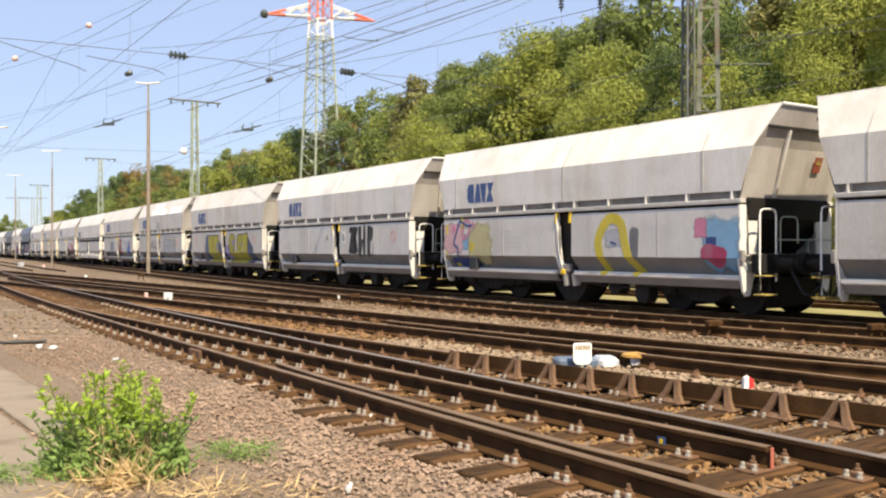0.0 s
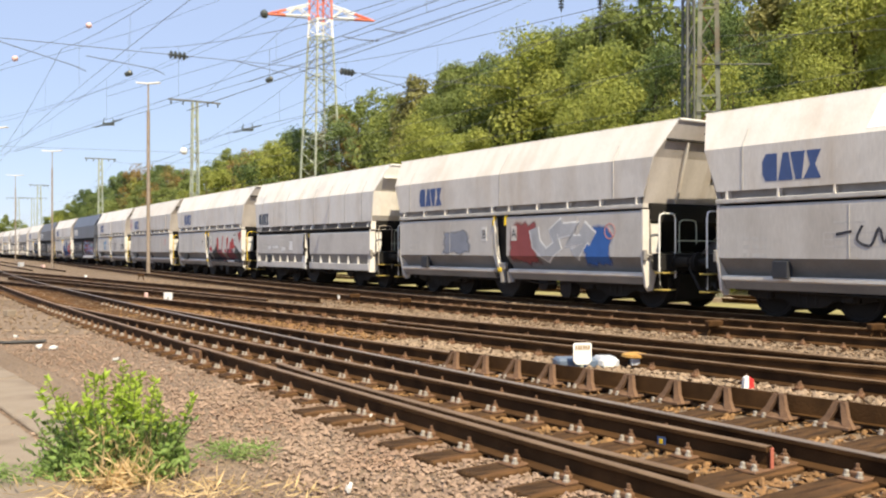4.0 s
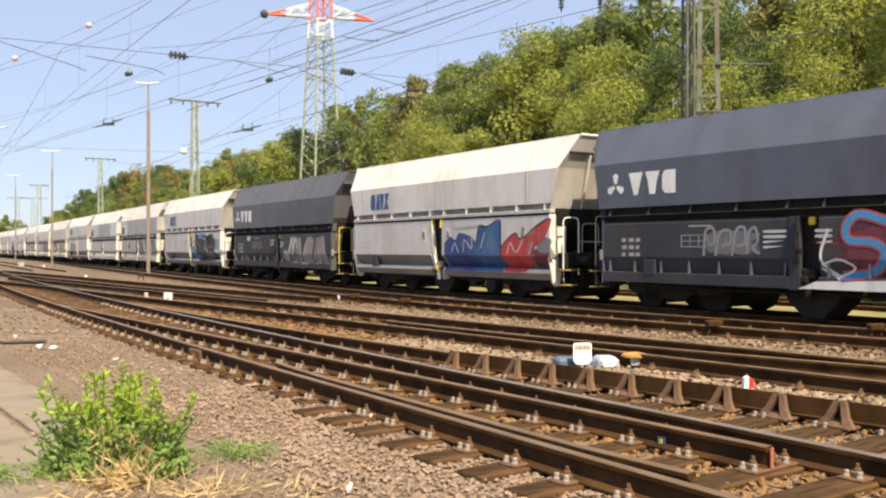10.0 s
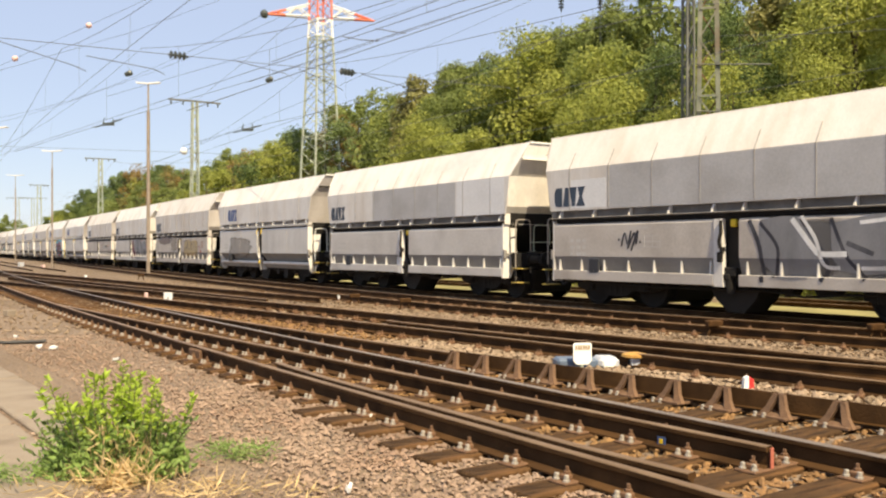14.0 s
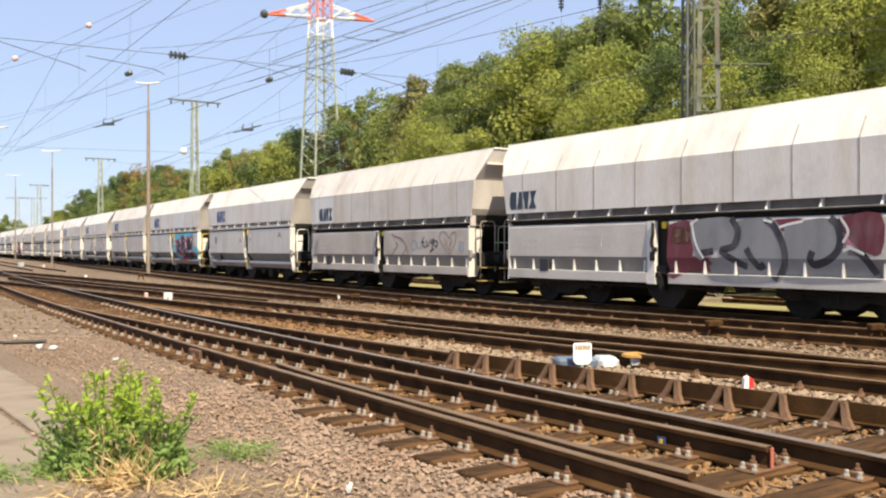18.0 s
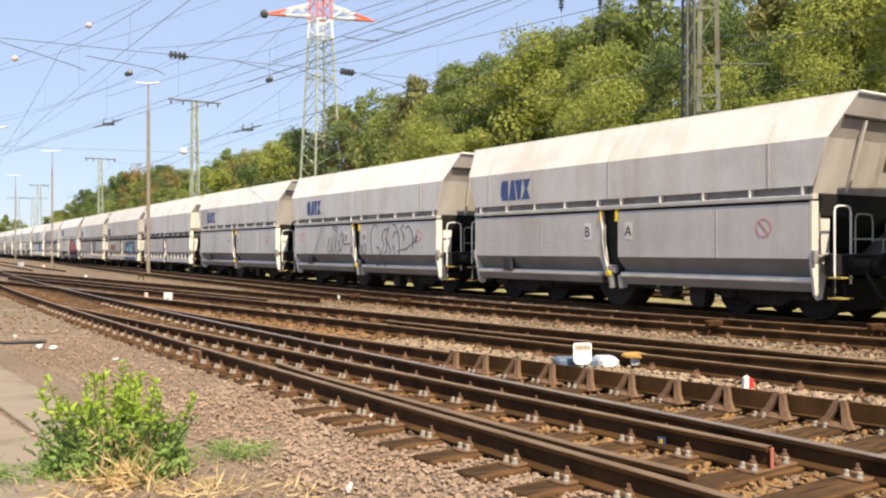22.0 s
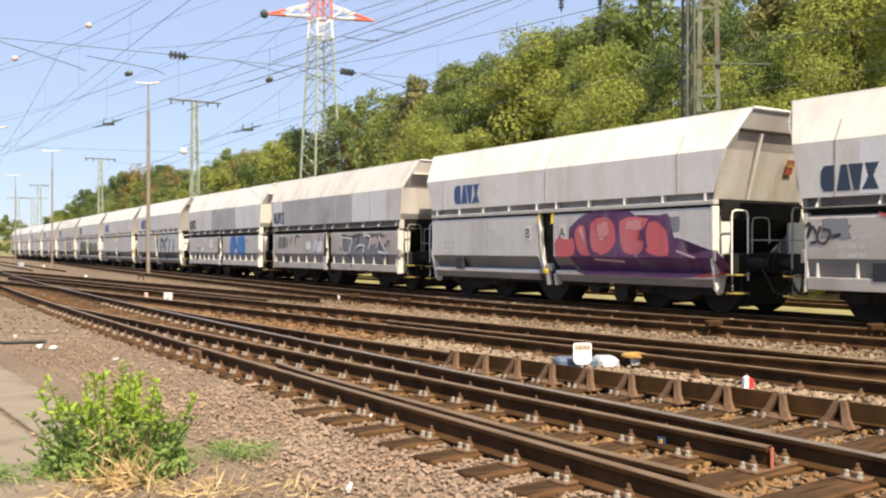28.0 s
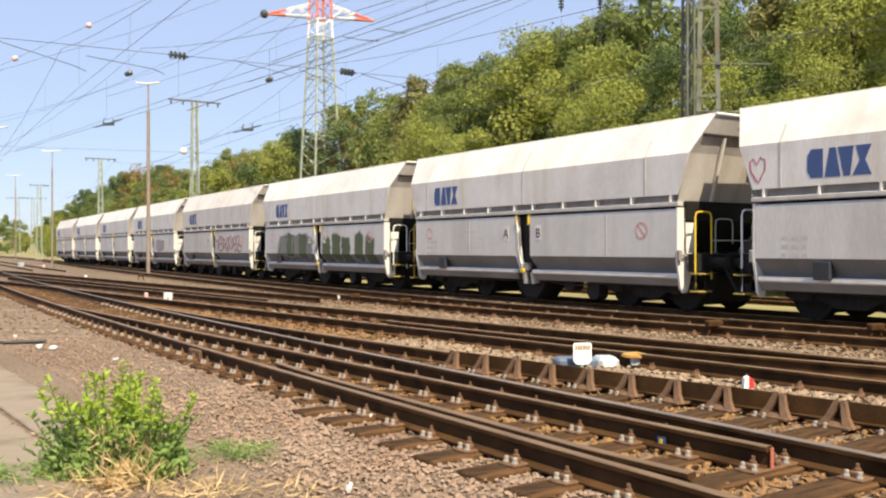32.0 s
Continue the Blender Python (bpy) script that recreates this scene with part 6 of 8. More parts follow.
line(w, GREY, 0.045, 3, ((0.25, 1.45), (0.25, 1.2), (0.4, 1.2), (0.45, 1.4), (0.3, 1.5)), ((0.55, 1.5), (0.55, 1.15), (0.75, 1.3), (0.7, 1.55)), ((1.6, 2.05), (1.4, 2.15), (1.15, 1.9), (1.15, 1.5), (1.25, 1), (1.5, 0.8), (1.8, 1), (1.7, 1.35), (1.5, 1.4)), ((2.3, 2), (2.05, 1.95), (1.9, 1.7), (2.05, 1.45), (1.9, 1.25), (2, 0.8), (2.15, 0.85)), ((2.15, 1.7), (2.25, 1.35), (2.05, 1.2)), ((2.4, 2.1), (2.2, 1.7), (2.45, 1.35), (2.4, 0.85)), ((2.6, 2.1), (2.8, 2.1), (3, 1.8), (3.05, 1.35), (2.9, 1.25)), ((2.55, 1.25), (2.65, 1.45), (2.75, 1.35), (2.7, 1)), ((2.6, 1.7), (2.8, 1.9), (3, 1.8)), ((3.35, 2.1), (3.15, 2), (3.3, 1.8), (3.35, 1.6)), ((3.45, 2), (3.65, 2.05), (3.85, 1.8), (3.9, 1.55), (3.85, 1.35)), ((3.05, 1.1), (3.1, 1.3), (3.5, 1.35), (3.9, 1.55), (4.1, 1.55)), ((4, 1.65), (4.15, 1.75), (4.1, 1.55), (4, 1.65)))
w = TRAIN[26]
cloud(w, 1.05, 4.5, 0.84, 1.85, SLATE, 680, depth=0.001)
fill(w, SLATE, 2, ((1.25, 1.8), (2.45, 1.85), (4.05, 1.85), (4.3, 1.35), (4.55, 0.65), (1.25, 0.5), (1.05, 0.85)))
fill(w, TEALPALE, 4, ((1.45, 1.35), (1.65, 1.5), (1.9, 1.45), (2.15, 1.55), (2.35, 1.4), (2.35, 1.25), (2.05, 1.15), (1.6, 1.2)), ((2.45, 1.5), (2.7, 1.65), (2.8, 1.5), (3.05, 1.7), (3.25, 1.5), (3.35, 1.35), (3.55, 1.7), (3.75, 1.75), (3.8, 1.35), (3.65, 1.1), (2.7, 1.15), (2.55, 1.25)))
cloud(w, -4.15, -2.25, 1.25, 1.65, OCHRE, 681, depth=0.003)
w = TRAIN[27]
line(w, NIGHT, 0.05, 4, ((-5.25, 1.75), (-5.15, 1.8), (-5.2, 1.55), (-5.1, 1.75), (-5, 1.5), (-5.15, 1.45)), ((-4.95, 1.75), (-5, 1.5), (-4.85, 1.45), (-4.75, 1.65), (-4.9, 1.7)), ((-4.8, 1.55), (-4.55, 1.6), (-4.7, 1.55)))
w = TRAIN[27]
line(w, REDPAINT, 0.05, 3, ((-3.85, 1.95), (-3.55, 1.85), (-3.35, 1.7), (-3.3, 1.55)), ((-2.8, 1.65), (-2.65, 1.6), (-2.6, 1.55)), ((-2.5, 1.95), (-2.5, 1.8)), ((-2.2, 1.95), (-2.1, 1.9)), ((-1.25, 1.55), (-1.05, 1.4), (-0.95, 1.25)))
cloud(w, -1.85, -1.3, 1.35, 1.85, PALESTEEL, 682, depth=0.003)
line(w, GREY, 0.05, 4, ((-1.95, 1.4), (-1.85, 1.6), (-1.7, 1.4), (-1.6, 1.6)))
cloud(w, -4.95, -4.35, 1.5, 1.9, SMOKE, 683, depth=0.003)
fill(w, SMOKE, 3, ((0.85, 1.75), (1, 1.75), (1.15, 1.65), (1.25, 1.85), (1.55, 1.9), (1.7, 1.75), (1.75, 1.35), (1.65, 1.05), (1.45, 0.9), (1.25, 1.05), (1.15, 1.35)), ((1.8, 1.65), (1.9, 1.85), (2.2, 1.9), (2.35, 1.75), (2.35, 0.8), (1.9, 0.8), (1.75, 0.95), (1.8, 1.35)))
line(w, NIGHT, 0.06, 5, ((0.8, 1.75), (0.95, 1.55), (1.15, 1.35), (1.3, 1), (1.55, 0.75)), ((1.55, 1.9), (1.7, 1.75), (1.75, 1.35), (1.65, 1)), ((1.15, 1.65), (1.25, 1.85), (1.55, 1.9)), ((1.8, 1.35), (1.75, 1.65), (1.9, 1.85)), ((1.75, 0.95), (2, 0.75)))
w = TRAIN[28]
fill(w, PLUM, 1, ((0.9, 1.85), (1.3, 2.1), (1.65, 2.2), (1.85, 2.25), (2.85, 2.2), (3.1, 2.1), (3.7, 2.05), (4.05, 2.1), (4.15, 1.85), (4.15, 1.6), (4.45, 1.55), (4.6, 1.3), (4.8, 1.25), (5.35, 1.3), (5.35, 0.8), (1.95, 0.65), (0.95, 0.95)))
cloud(w, 1.55, 5.25, 0.84, 1.1, WINE, 684, depth=0.004)
cloud(w, 0.3, 0.95, 0.84, 0.95, PLUM, 685, depth=0.003)
fill(w, CORAL, 3, ((0.35, 1.5), (0.55, 1.65), (0.75, 1.55), (1.05, 1.6), (1.05, 1.2), (0.45, 1.15)), ((1.1, 1.75), (1.25, 1.9), (1.45, 1.85), (1.55, 1.35), (1.65, 1.2), (1.35, 1.2), (1.15, 1.35)), ((1.65, 1.9), (1.85, 2.05), (2.25, 2.05), (2.45, 1.85), (2.5, 1.55), (2.3, 1.3), (2, 1.2), (1.8, 1.2), (1.65, 1.5)), ((2.6, 1.95), (2.9, 2.05), (3.5, 2), (3.55, 1.85), (3.25, 1.8), (3.15, 1.55), (3.35, 1.5), (3.25, 1.25), (2.8, 1.25), (2.65, 1.5)), ((3.45, 1.8), (3.65, 1.95), (3.95, 1.8), (4.05, 1.6), (4.05, 1.2), (3.5, 1.25), (3.4, 1.5)))
fill(w, FADEPINK, 4, ((1.95, 1.85), (2.1, 1.9), (2.15, 1.75), (2.05, 1.55), (1.95, 1.6)), ((1.25, 1.8), (1.35, 1.85), (1.45, 1.5)))
cloud(w, 1.85, 2.3, 1.6, 2, FADECORAL, 686, depth=0.02)
cloud(w, 2.75, 3.35, 1.75, 2, FADECORAL, 687, depth=0.02)
line(w, PLUM, 0.06, 5, ((2.5, 1.85), (2.55, 1.35), (2.65, 1.2)), ((1.05, 1.75), (1.15, 1.35), (1.3, 1.2)), ((1.6, 1.9), (1.65, 1.35), (1.95, 1.2)), ((3.55, 2), (3.4, 1.75), (3.45, 1.35)), ((2.85, 1.25), (3, 0.95)), ((3.7, 1.2), (3.95, 0.95), (4.6, 1), (4.95, 0.8)))
line(w, FADEPINK, 0.05, 6, ((4.3, 1.3), (4.8, 1.15)), ((1.75, 1.1), (2.7, 1.05)))
fill(w, REDPAINT, 4, ((4.85, 0.85), (5.35, 0.9), (5.35, 0.8), (4.85, 0.75)))
cloud(w, 4.1, 4.4, 1.7, 2.05, SMOKE, 688, depth=0.003)
w = TRAIN[29]
cloud(w, 1.1, 4.7, 1.2, 1.85, CHARGREY, 689, depth=0.001)
fill(w, STEEL, 2, ((1.15, 1.75), (2.1, 1.7), (2.3, 1.85), (2.6, 1.85), (3, 1.8), (3.3, 1.7), (3.45, 1.5), (3.7, 1.8), (4.15, 1.6), (4.6, 1.3), (4.65, 1), (4.35, 0.9), (2.3, 0.85), (1.8, 1.2), (1.35, 1.35)))
line(w, CHALK, 0.06, 5, ((1.1, 1.9), (1.25, 1.35), (1.45, 1.15)), ((1.2, 1.75), (1.95, 1.7), (1.9, 1.5), (1.75, 1.2)), ((2.3, 1.35), (2.45, 1.45), (2.9, 1.45), (2.85, 1.2)), ((2.85, 1.8), (3.35, 1.75), (3.25, 1.35)), ((3.8, 1.4), (4, 1.7)), ((3.95, 1.8), (4.35, 1.35), (4.65, 1.2)), ((3.9, 1.25), (4.5, 1.2)))
line(w, NIGHT, 0.07, 4, ((1.1, 1.85), (2.1, 1.75), (2.6, 1.85), (3.35, 1.7)), ((1.95, 1.6), (1.75, 1.2), (2, 0.7)), ((2.6, 1.85), (2.45, 1.55), (2.3, 1.35), (2.9, 1.4), (2.9, 0.95)), ((4.6, 1.3), (4.45, 0.9), (3.9, 0.85)), ((3.9, 1.8), (4.1, 1.35), (4.3, 1)))
fill(w, FADEPINK, 4, ((3.4, 1.7), (3.85, 1.75), (3.8, 1.55), (3.45, 1.5)), ((4.15, 1.7), (4.45, 1.75), (4.5, 1.55), (4.3, 1.5)))
cloud(w, 3.7, 4.45, 0.84, 0.9, WINE, 690, depth=0.002)
line(w, NIGHT, 0.07, 4, ((-4.1, 1.45), (-4.05, 1.85)), ((-3.8, 1.4), (-3.7, 1.8)), ((-3.5, 1.5), (-3.3, 1.85)), ((-3, 1.5), (-2.9, 1.85), (-2.55, 1.8)))
cloud(w, -2, -1.45, 1.3, 1.65, CHALK, 691, depth=0.003)
cloud(w, -1.3, -0.3, 1.2, 1.7, CHALK, 692, depth=0.003)
cloud(w, -4.75, -3.85, 1.35, 1.85, STEEL, 693, depth=0.003)
w = TRAIN[30]
fill(w, BLUEP, 3, ((1.5, 1.75), (1.65, 1.9), (2, 1.95), (2.25, 1.85), (2.4, 1.55), (2.4, 1.35), (2.1, 1.35), (2.05, 1.15), (1.9, 1.05), (1.5, 1.05), (1.4, 1.35)), ((2.5, 1.85), (2.7, 1.9), (2.7, 1.2), (2.4, 1.15), (2.45, 1.4)), ((2.7, 1.75), (2.9, 1.95), (3.25, 1.95), (3.45, 1.85), (3.55, 1.5), (3.45, 1.1), (2.85, 1.05), (2.7, 1.35)))
cloud(w, 2.75, 3.2, 1.55, 1.9, SKYBLUE, 694, depth=0.006)
cloud(w, 1.7, 2.1, 1.55, 1.9, SKYBLUE, 695, depth=0.006)
line(w, NAVY, 0.04, 5, ((1.95, 1.9), (1.9, 1.5), (2.15, 1.35)), ((2.7, 1.75), (2.8, 1.35), (2.75, 1.1)))
cloud(w, -4.15, -2.45, 1.2, 1.5, CHALK, 696, depth=0.003)
cloud(w, -1.95, -1.05, 1.35, 1.9, CHALK, 697, depth=0.003)
line(w, GREY, 0.03, 3, ((3.55, 1.7), (3.9, 1.7)), ((3.9, 1.7), (4.05, 1.55)))
w = TRAIN[30]
cloud(w, -4.15, -3.15, 1.3, 1.6, CHALK, 698, depth=0.003)
cloud(w, -3.9, -3.25, 1.25, 1.4, CHALK, 699, depth=0.003)
w = TRAIN[31]
line(w, DUSKTEAL, 0.2, 4, ((1.05, 1.95), (1.15, 1.35), (1.1, 0.7)), ((1.1, 1.9), (1.5, 1.85), (1.8, 1.75), (1.55, 1.45)), ((2.75, 1.95), (2.25, 1.85), (2.05, 1.5), (1.95, 0.95), (2.35, 0.85), (2.55, 0.85)), ((3.2, 1.95), (3, 1.35), (2.9, 1), (3.25, 0.9), (3.9, 0.95)), ((4.1, 1.9), (3.95, 1.35), (3.85, 0.95)))
line(w, SKYBLUE, 0.08, 6, ((2.1, 1.9), (2.75, 1.95)), ((4.1, 1.85), (4, 1.5)), ((1.15, 1.35), (1.5, 1.5)))
cloud(w, 2.1, 2.6, 0.84, 0.9, BLUE, 700, depth=0.003)
cloud(w, 0.95, 4.05, 0.84, 1.1, CHARGREY, 701, depth=0.004)
cloud(w, 4.15, 4.3, 1.7, 1.9, FADEPINK, 702, depth=0.003)
line(w, CHARGREY, 0.03, 5, ((3.95, 1.5), (4.6, 1.45)), ((0.85, 1.45), (1.3, 1.4)), ((2, 1.35), (2.7, 1.45)))


def patch(wagon, x0, x1, z0, z1, c):
    """A repainted rectangle on the upper side."""
    bm = B()
    box(bm, x0, x1, -1.5025, -1.5, z0, z1)
    part("repaint_patch", bm, c, wagon, "repainted patch")


M_PATCH = mat("dull_repaint", (0.40, 0.395, 0.39), (0.47, 0.465, 0.46), 0.6, 1.0, 25.0, 0, 0.05, (0.3, 0.28, 0.26), 0.8, 0.5)
M_BROWNPATCH = mat("dark_repaint", (0.070, 0.068, 0.074), (0.092, 0.09, 0.097), 0.45, 1.0, 25.0, 0, 0.05)
M_BRIGHT = mat("white_repaint", (0.80, 0.80, 0.79), (0.86, 0.86, 0.85), 0.5, 1.0, 25.0, 0, 0.05)
M_FRESH = mat("fresh_repaint", (0.66, 0.66, 0.65), (0.74, 0.74, 0.73), 0.5, 1.0, 25.0, 0, 0.05)
for i, x0, x1, z0, z1, c in ((14, -4.6, -3.4, 2.32, 3.0, M_FRESH), (14, -3.35, 5.3, 2.29, 3.26, M_PATCH), (15, -2.05, 2.95, 2.29, 3.26, M_PATCH), (15, 3.0, 5.3, 2.29, 3.26, M_FRESH), (30, -1.45, 2.15, 2.29, 3.26, M_PATCH), (30, 2.2, 5.3, 2.29, 3.26, M_FRESH),
                             (29, -5.25, -4.35, 2.3, 3.26, M_FRESH), (29, -4.3, 1.95, 2.29, 3.26, M_PATCH), (29, 1.97, 4.45, 2.29, 3.26, M_FRESH), (12, -0.1, 4.9, 2.3, 3.02, M_BROWNPATCH),
                             (4, -0.55, 0.4, 2.55, 2.95, M_PATCH), (24, -5.1, -3.9, 2.55, 3.3, M_PATCH), (21, 0.3, 2.6, 2.52, 3.33, M_FRESH), (8, -4.2, -2.9, 2.58, 3.2, M_FRESH), (19, -5.0, -3.5, 2.3, 3.2, M_FRESH), (27, -4.2, -2.6, 2.3, 3.25, M_FRESH)):
    patch(TRAIN[i], x0, x1, z0, z1, c)
for x0, x1, f0, f1 in ((-2.1, 0.3, 0.1, 0.85), (-0.1, 1.6, 0.0, 0.42), (2.4, 4.7, 0.0, 0.45)):
    bm = B()
    y0, y1, za, zb = -1.5 + 0.45 * f0, -1.5 + 0.45 * f1, 3.35 + 0.81 * f0, 3.35 + 0.81 * f1
    prism(bm, [(x0, y0 - 0.005, za), (x1, y0 - 0.005, za), (x1 - 0.2, y1 - 0.005, zb), (x0 + 0.1, y1 - 0.005, zb)], (0, 0.003, 0))
    part("repaint_patch", bm, M_BRIGHT, TRAIN[4], "bright repainted patch")
line(TRAIN[8], PINKISH, 0.035, 4, ((-5.2, 2.62), (-5.3, 2.9), (-5.2, 3.2), (-5.0, 3.22), (-4.95, 2.9), (-5.1, 2.62)), ((-5.2, 2.75), (-5.15, 3.05), (-5.05, 2.8), (-5.05, 3.1)))
w = wagon_no(30)
bm = B()
stroke(bm, [(-5.15, 2.62), (-5.3, 2.85), (-5.32, 3.02), (-5.24, 3.08), (-5.16, 2.96), (-5.08, 3.1), (-4.98, 3.04), (-4.98, 2.86), (-5.13, 2.6)], 0.03, -1.506)
part("graffiti", bm, colour(PINK), w, "thin red heart drawing")

# ---- wood ----


def crown_mesh(name, rng, height, width, leaves, size, material, low=0.25):
    """Leaf clumps: many small bent leaf sprays set round uneven lobes, with gaps between them."""
    lobes = []
    for _ in range(rng.randint(30, 38)):
        h = rng.uniform(low, 1.0)
        r = width * 0.5 * math.sin(math.pi * min(0.97, max(0.12, (h - low * 0.6) / (1.08 - low * 0.6)))) ** 0.7
        a = rng.uniform(0, math.tau)
        q = r * rng.uniform(0.25, 0.85)
        lobes.append((Vector((q * math.cos(a), q * math.sin(a), h * height)), width * rng.uniform(0.08, 0.17)))
    verts, faces = [], []
    per = leaves // len(lobes)
    for c, r in lobes:
        for _ in range(per):
            d = Vector((rng.gauss(0, 1), rng.gauss(0, 1), rng.gauss(0, 1))).normalized()
            p = c + d * r * (0.55 + 0.6 * rng.random() ** 0.7) * (1 + 0.35 * noise.noise(c + d * 2.3))
            nrm = (d + Vector((rng.uniform(-1, 1), rng.uniform(-1, 1), rng.uniform(-0.5, 1.2))) * 0.8).normalized()
            a = nrm.cross(Vector((rng.uniform(-1, 1), rng.uniform(-1, 1), rng.uniform(-1, 1)))).normalized()
            b = nrm.cross(a)
            s = size * rng.uniform(0.55, 1.3)
            i = len(verts)
            verts += [p - a * s, p + b * s * 0.42 + nrm * s * 0.15, p + a * s, p - b * s * 0.42 + nrm * s * 0.15]
            faces.append((i, i + 1, i + 2, i + 3))
    return raw_mesh(name, verts, faces, material)


def trunk_mesh(name, rng, height, r):
    bm = B()
    tip = Vector((rng.uniform(-0.4, 0.4), rng.uniform(-0.4, 0.4), height * 0.86))
    mid = tip * 0.5 + Vector((rng.uniform(-0.25, 0.25), rng.uniform(-0.25, 0.25), 0))
    tube(bm, [(0, 0, -0.6), (0, 0, 0.4), mid * 0.5, mid, tip], r, 7, r * 0.2)
    for k in range(7):
        f = 0.3 + 0.55 * k / 7
        base = tip * f
        a = k * 2.4 + rng.uniform(-0.5, 0.5)
        ln = height * 0.3 * (1.1 - f)
        e = base + Vector((math.cos(a) * ln, math.sin(a) * ln, ln * 0.8))
        tube(bm, [base, (base + e) / 2 - Vector((0, 0, 0.1)), e], r * 0.4, 5, r * 0.08)
    return mesh_of(name, bm, M_BARK)


def build_wood():
    rng = random.Random(7)
    kinds, thin = [], []
    for k in range(13):
        m = LEAVES[(0, 1, 0, 2, 1, 0, 3, 2, 1, 1, 5, 4, 5)[k]]
        h, w = rng.uniform(8.0, 11.0), rng.uniform(5.0, 7.5)
        st = rng.getrandbits(30)
        kinds.append((trunk_mesh("trunk", rng, h, 0.2), crown_mesh("crown", random.Random(st), h, w, 14500, 0.098, m, 0.14), m))
        thin.append((kinds[-1][0], crown_mesh("crown", random.Random(st), h, w, 4200, 0.20, m, 0.14), m))
    tops = [max(v.co.z for v in crown.vertices) for stem, crown, leaf in thin]
    low = []
    for k in range(4):
        low.append((trunk_mesh("stem", rng, 2.6, 0.05), crown_mesh("crown", rng, 3.2, 4.2, 6500, 0.085, LEAVES[(1, 0, 1, 3)[k]], 0.02)))
    words = {0: "mid-green", 1: "yellow-green", 2: "dark green", 3: "olive", 4: "browning autumn", 5: "deep green"}

    def put(name, meshes, u, v, size, label, cat, group):
        root = new(name)
        root.matrix_basis = Matrix.Translation(uv(u, v, ground_height(u, v) - 0.05)) @ Matrix.Rotation(rng.uniform(0, math.tau), 4, "Z") @ Matrix.Diagonal((size * rng.uniform(0.9, 1.1), size * rng.uniform(0.9, 1.1), size, 1))
        tagged(root, label, cat, group)
        part("trunk" if cat == "tree" else "stem", meshes[0], None, root)
        part("crown", meshes[1], None, root)
    for row, (w0, gap, lo, hi) in enumerate(((11.0, 2.9, 0.55, 0.80), (17.0, 3.4, 0.86, 1.06), (24.0, 3.4, 0.95, 1.13), (32, 3.9, 0.97, 1.14), (40, 3.6, 1.05, 1.25))):
        u = 0.5 * (bank_line(10) + w0) - 9.0 + row * 0.7
        while u < 250:
            step = gap * (1 + max(0, u - 60) / 170)
            w = w0 + rng.uniform(-2.4, 2.4)
            v = bank_line(u) + w
            k = rng.choice((1, 4, 8, 9, 1, 0, 4, 8)) if row == 0 else rng.choice((0, 2, 4, 5, 6, 9, 3, 0, 10, 7)) if u < 36 else rng.choice((0, 10, 2, 5, 12, 5, 6, 7, 9, 0, 10, 1, 2, 0, 6, 11 if u > 60 else 5))
            here = uv(u, v)
            bearing, size = here.x / here.y, tops[k]
            if row and 33 < u < 58 and bearing < 0.14 and k in (3, 7, 10, 12):
                k = (5, 6, 0, 4)[int(u) % 4]
            elif row and 0.24 < bearing < 0.37 and k in (1, 4, 8, 9):
                k = (0, 2, 7, 6)[int(u * 1.3) % 4]
            elif row and bearing > 0.37 and k not in (1, 4, 8, 9):
                k = (9, 4, 6)[int(u) % 3]
            elif row == 0 and bearing > 0.1 and int(u * 1.7) % 3 == 0:
                k = (2, 6, 3)[int(u) % 3]
            clear = -0.215 < bearing < -0.062 and here.y < 89  # open ground before the pylon
            if not (row == 3 and u > 120) and not (row == 4 and u > 66) and not clear:
                ki, size = LEAVES.index(kinds[k][2]), size / tops[k] * (0.9 if row > 1 and -0.02 < bearing < 0.115 else 1.0)
                put("tree", (kinds if u < 50 and row < 2 else thin)[k], u + rng.uniform(-1.5, 1.5), v, size * rng.uniform(lo, hi) * (1.04 if u < 42 else 1.0 if u < 50 else 0.93 if u < 78 else 0.82), words[ki] + " broadleaf tree on the wooded bank", "tree", "trees of the wood")
            u += step * rng.uniform(0.8, 1.2)
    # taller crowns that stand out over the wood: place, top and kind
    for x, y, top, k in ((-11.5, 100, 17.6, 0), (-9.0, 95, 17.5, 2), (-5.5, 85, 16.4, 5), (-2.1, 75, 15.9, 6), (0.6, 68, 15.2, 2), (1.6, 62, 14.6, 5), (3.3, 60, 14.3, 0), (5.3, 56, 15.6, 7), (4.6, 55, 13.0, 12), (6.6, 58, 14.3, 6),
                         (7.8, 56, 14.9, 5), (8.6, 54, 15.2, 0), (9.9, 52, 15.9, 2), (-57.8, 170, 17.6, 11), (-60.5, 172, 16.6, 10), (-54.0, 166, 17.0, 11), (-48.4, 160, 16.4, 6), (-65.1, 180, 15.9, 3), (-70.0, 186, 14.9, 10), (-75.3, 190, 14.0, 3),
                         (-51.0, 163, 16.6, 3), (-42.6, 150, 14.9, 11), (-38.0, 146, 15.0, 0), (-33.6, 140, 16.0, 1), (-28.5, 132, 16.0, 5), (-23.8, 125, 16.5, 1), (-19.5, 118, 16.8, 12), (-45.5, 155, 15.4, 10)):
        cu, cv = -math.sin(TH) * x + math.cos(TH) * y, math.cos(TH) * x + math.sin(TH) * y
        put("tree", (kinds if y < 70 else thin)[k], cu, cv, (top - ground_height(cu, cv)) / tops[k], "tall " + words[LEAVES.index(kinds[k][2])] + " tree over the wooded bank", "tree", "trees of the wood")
    u = 4.0
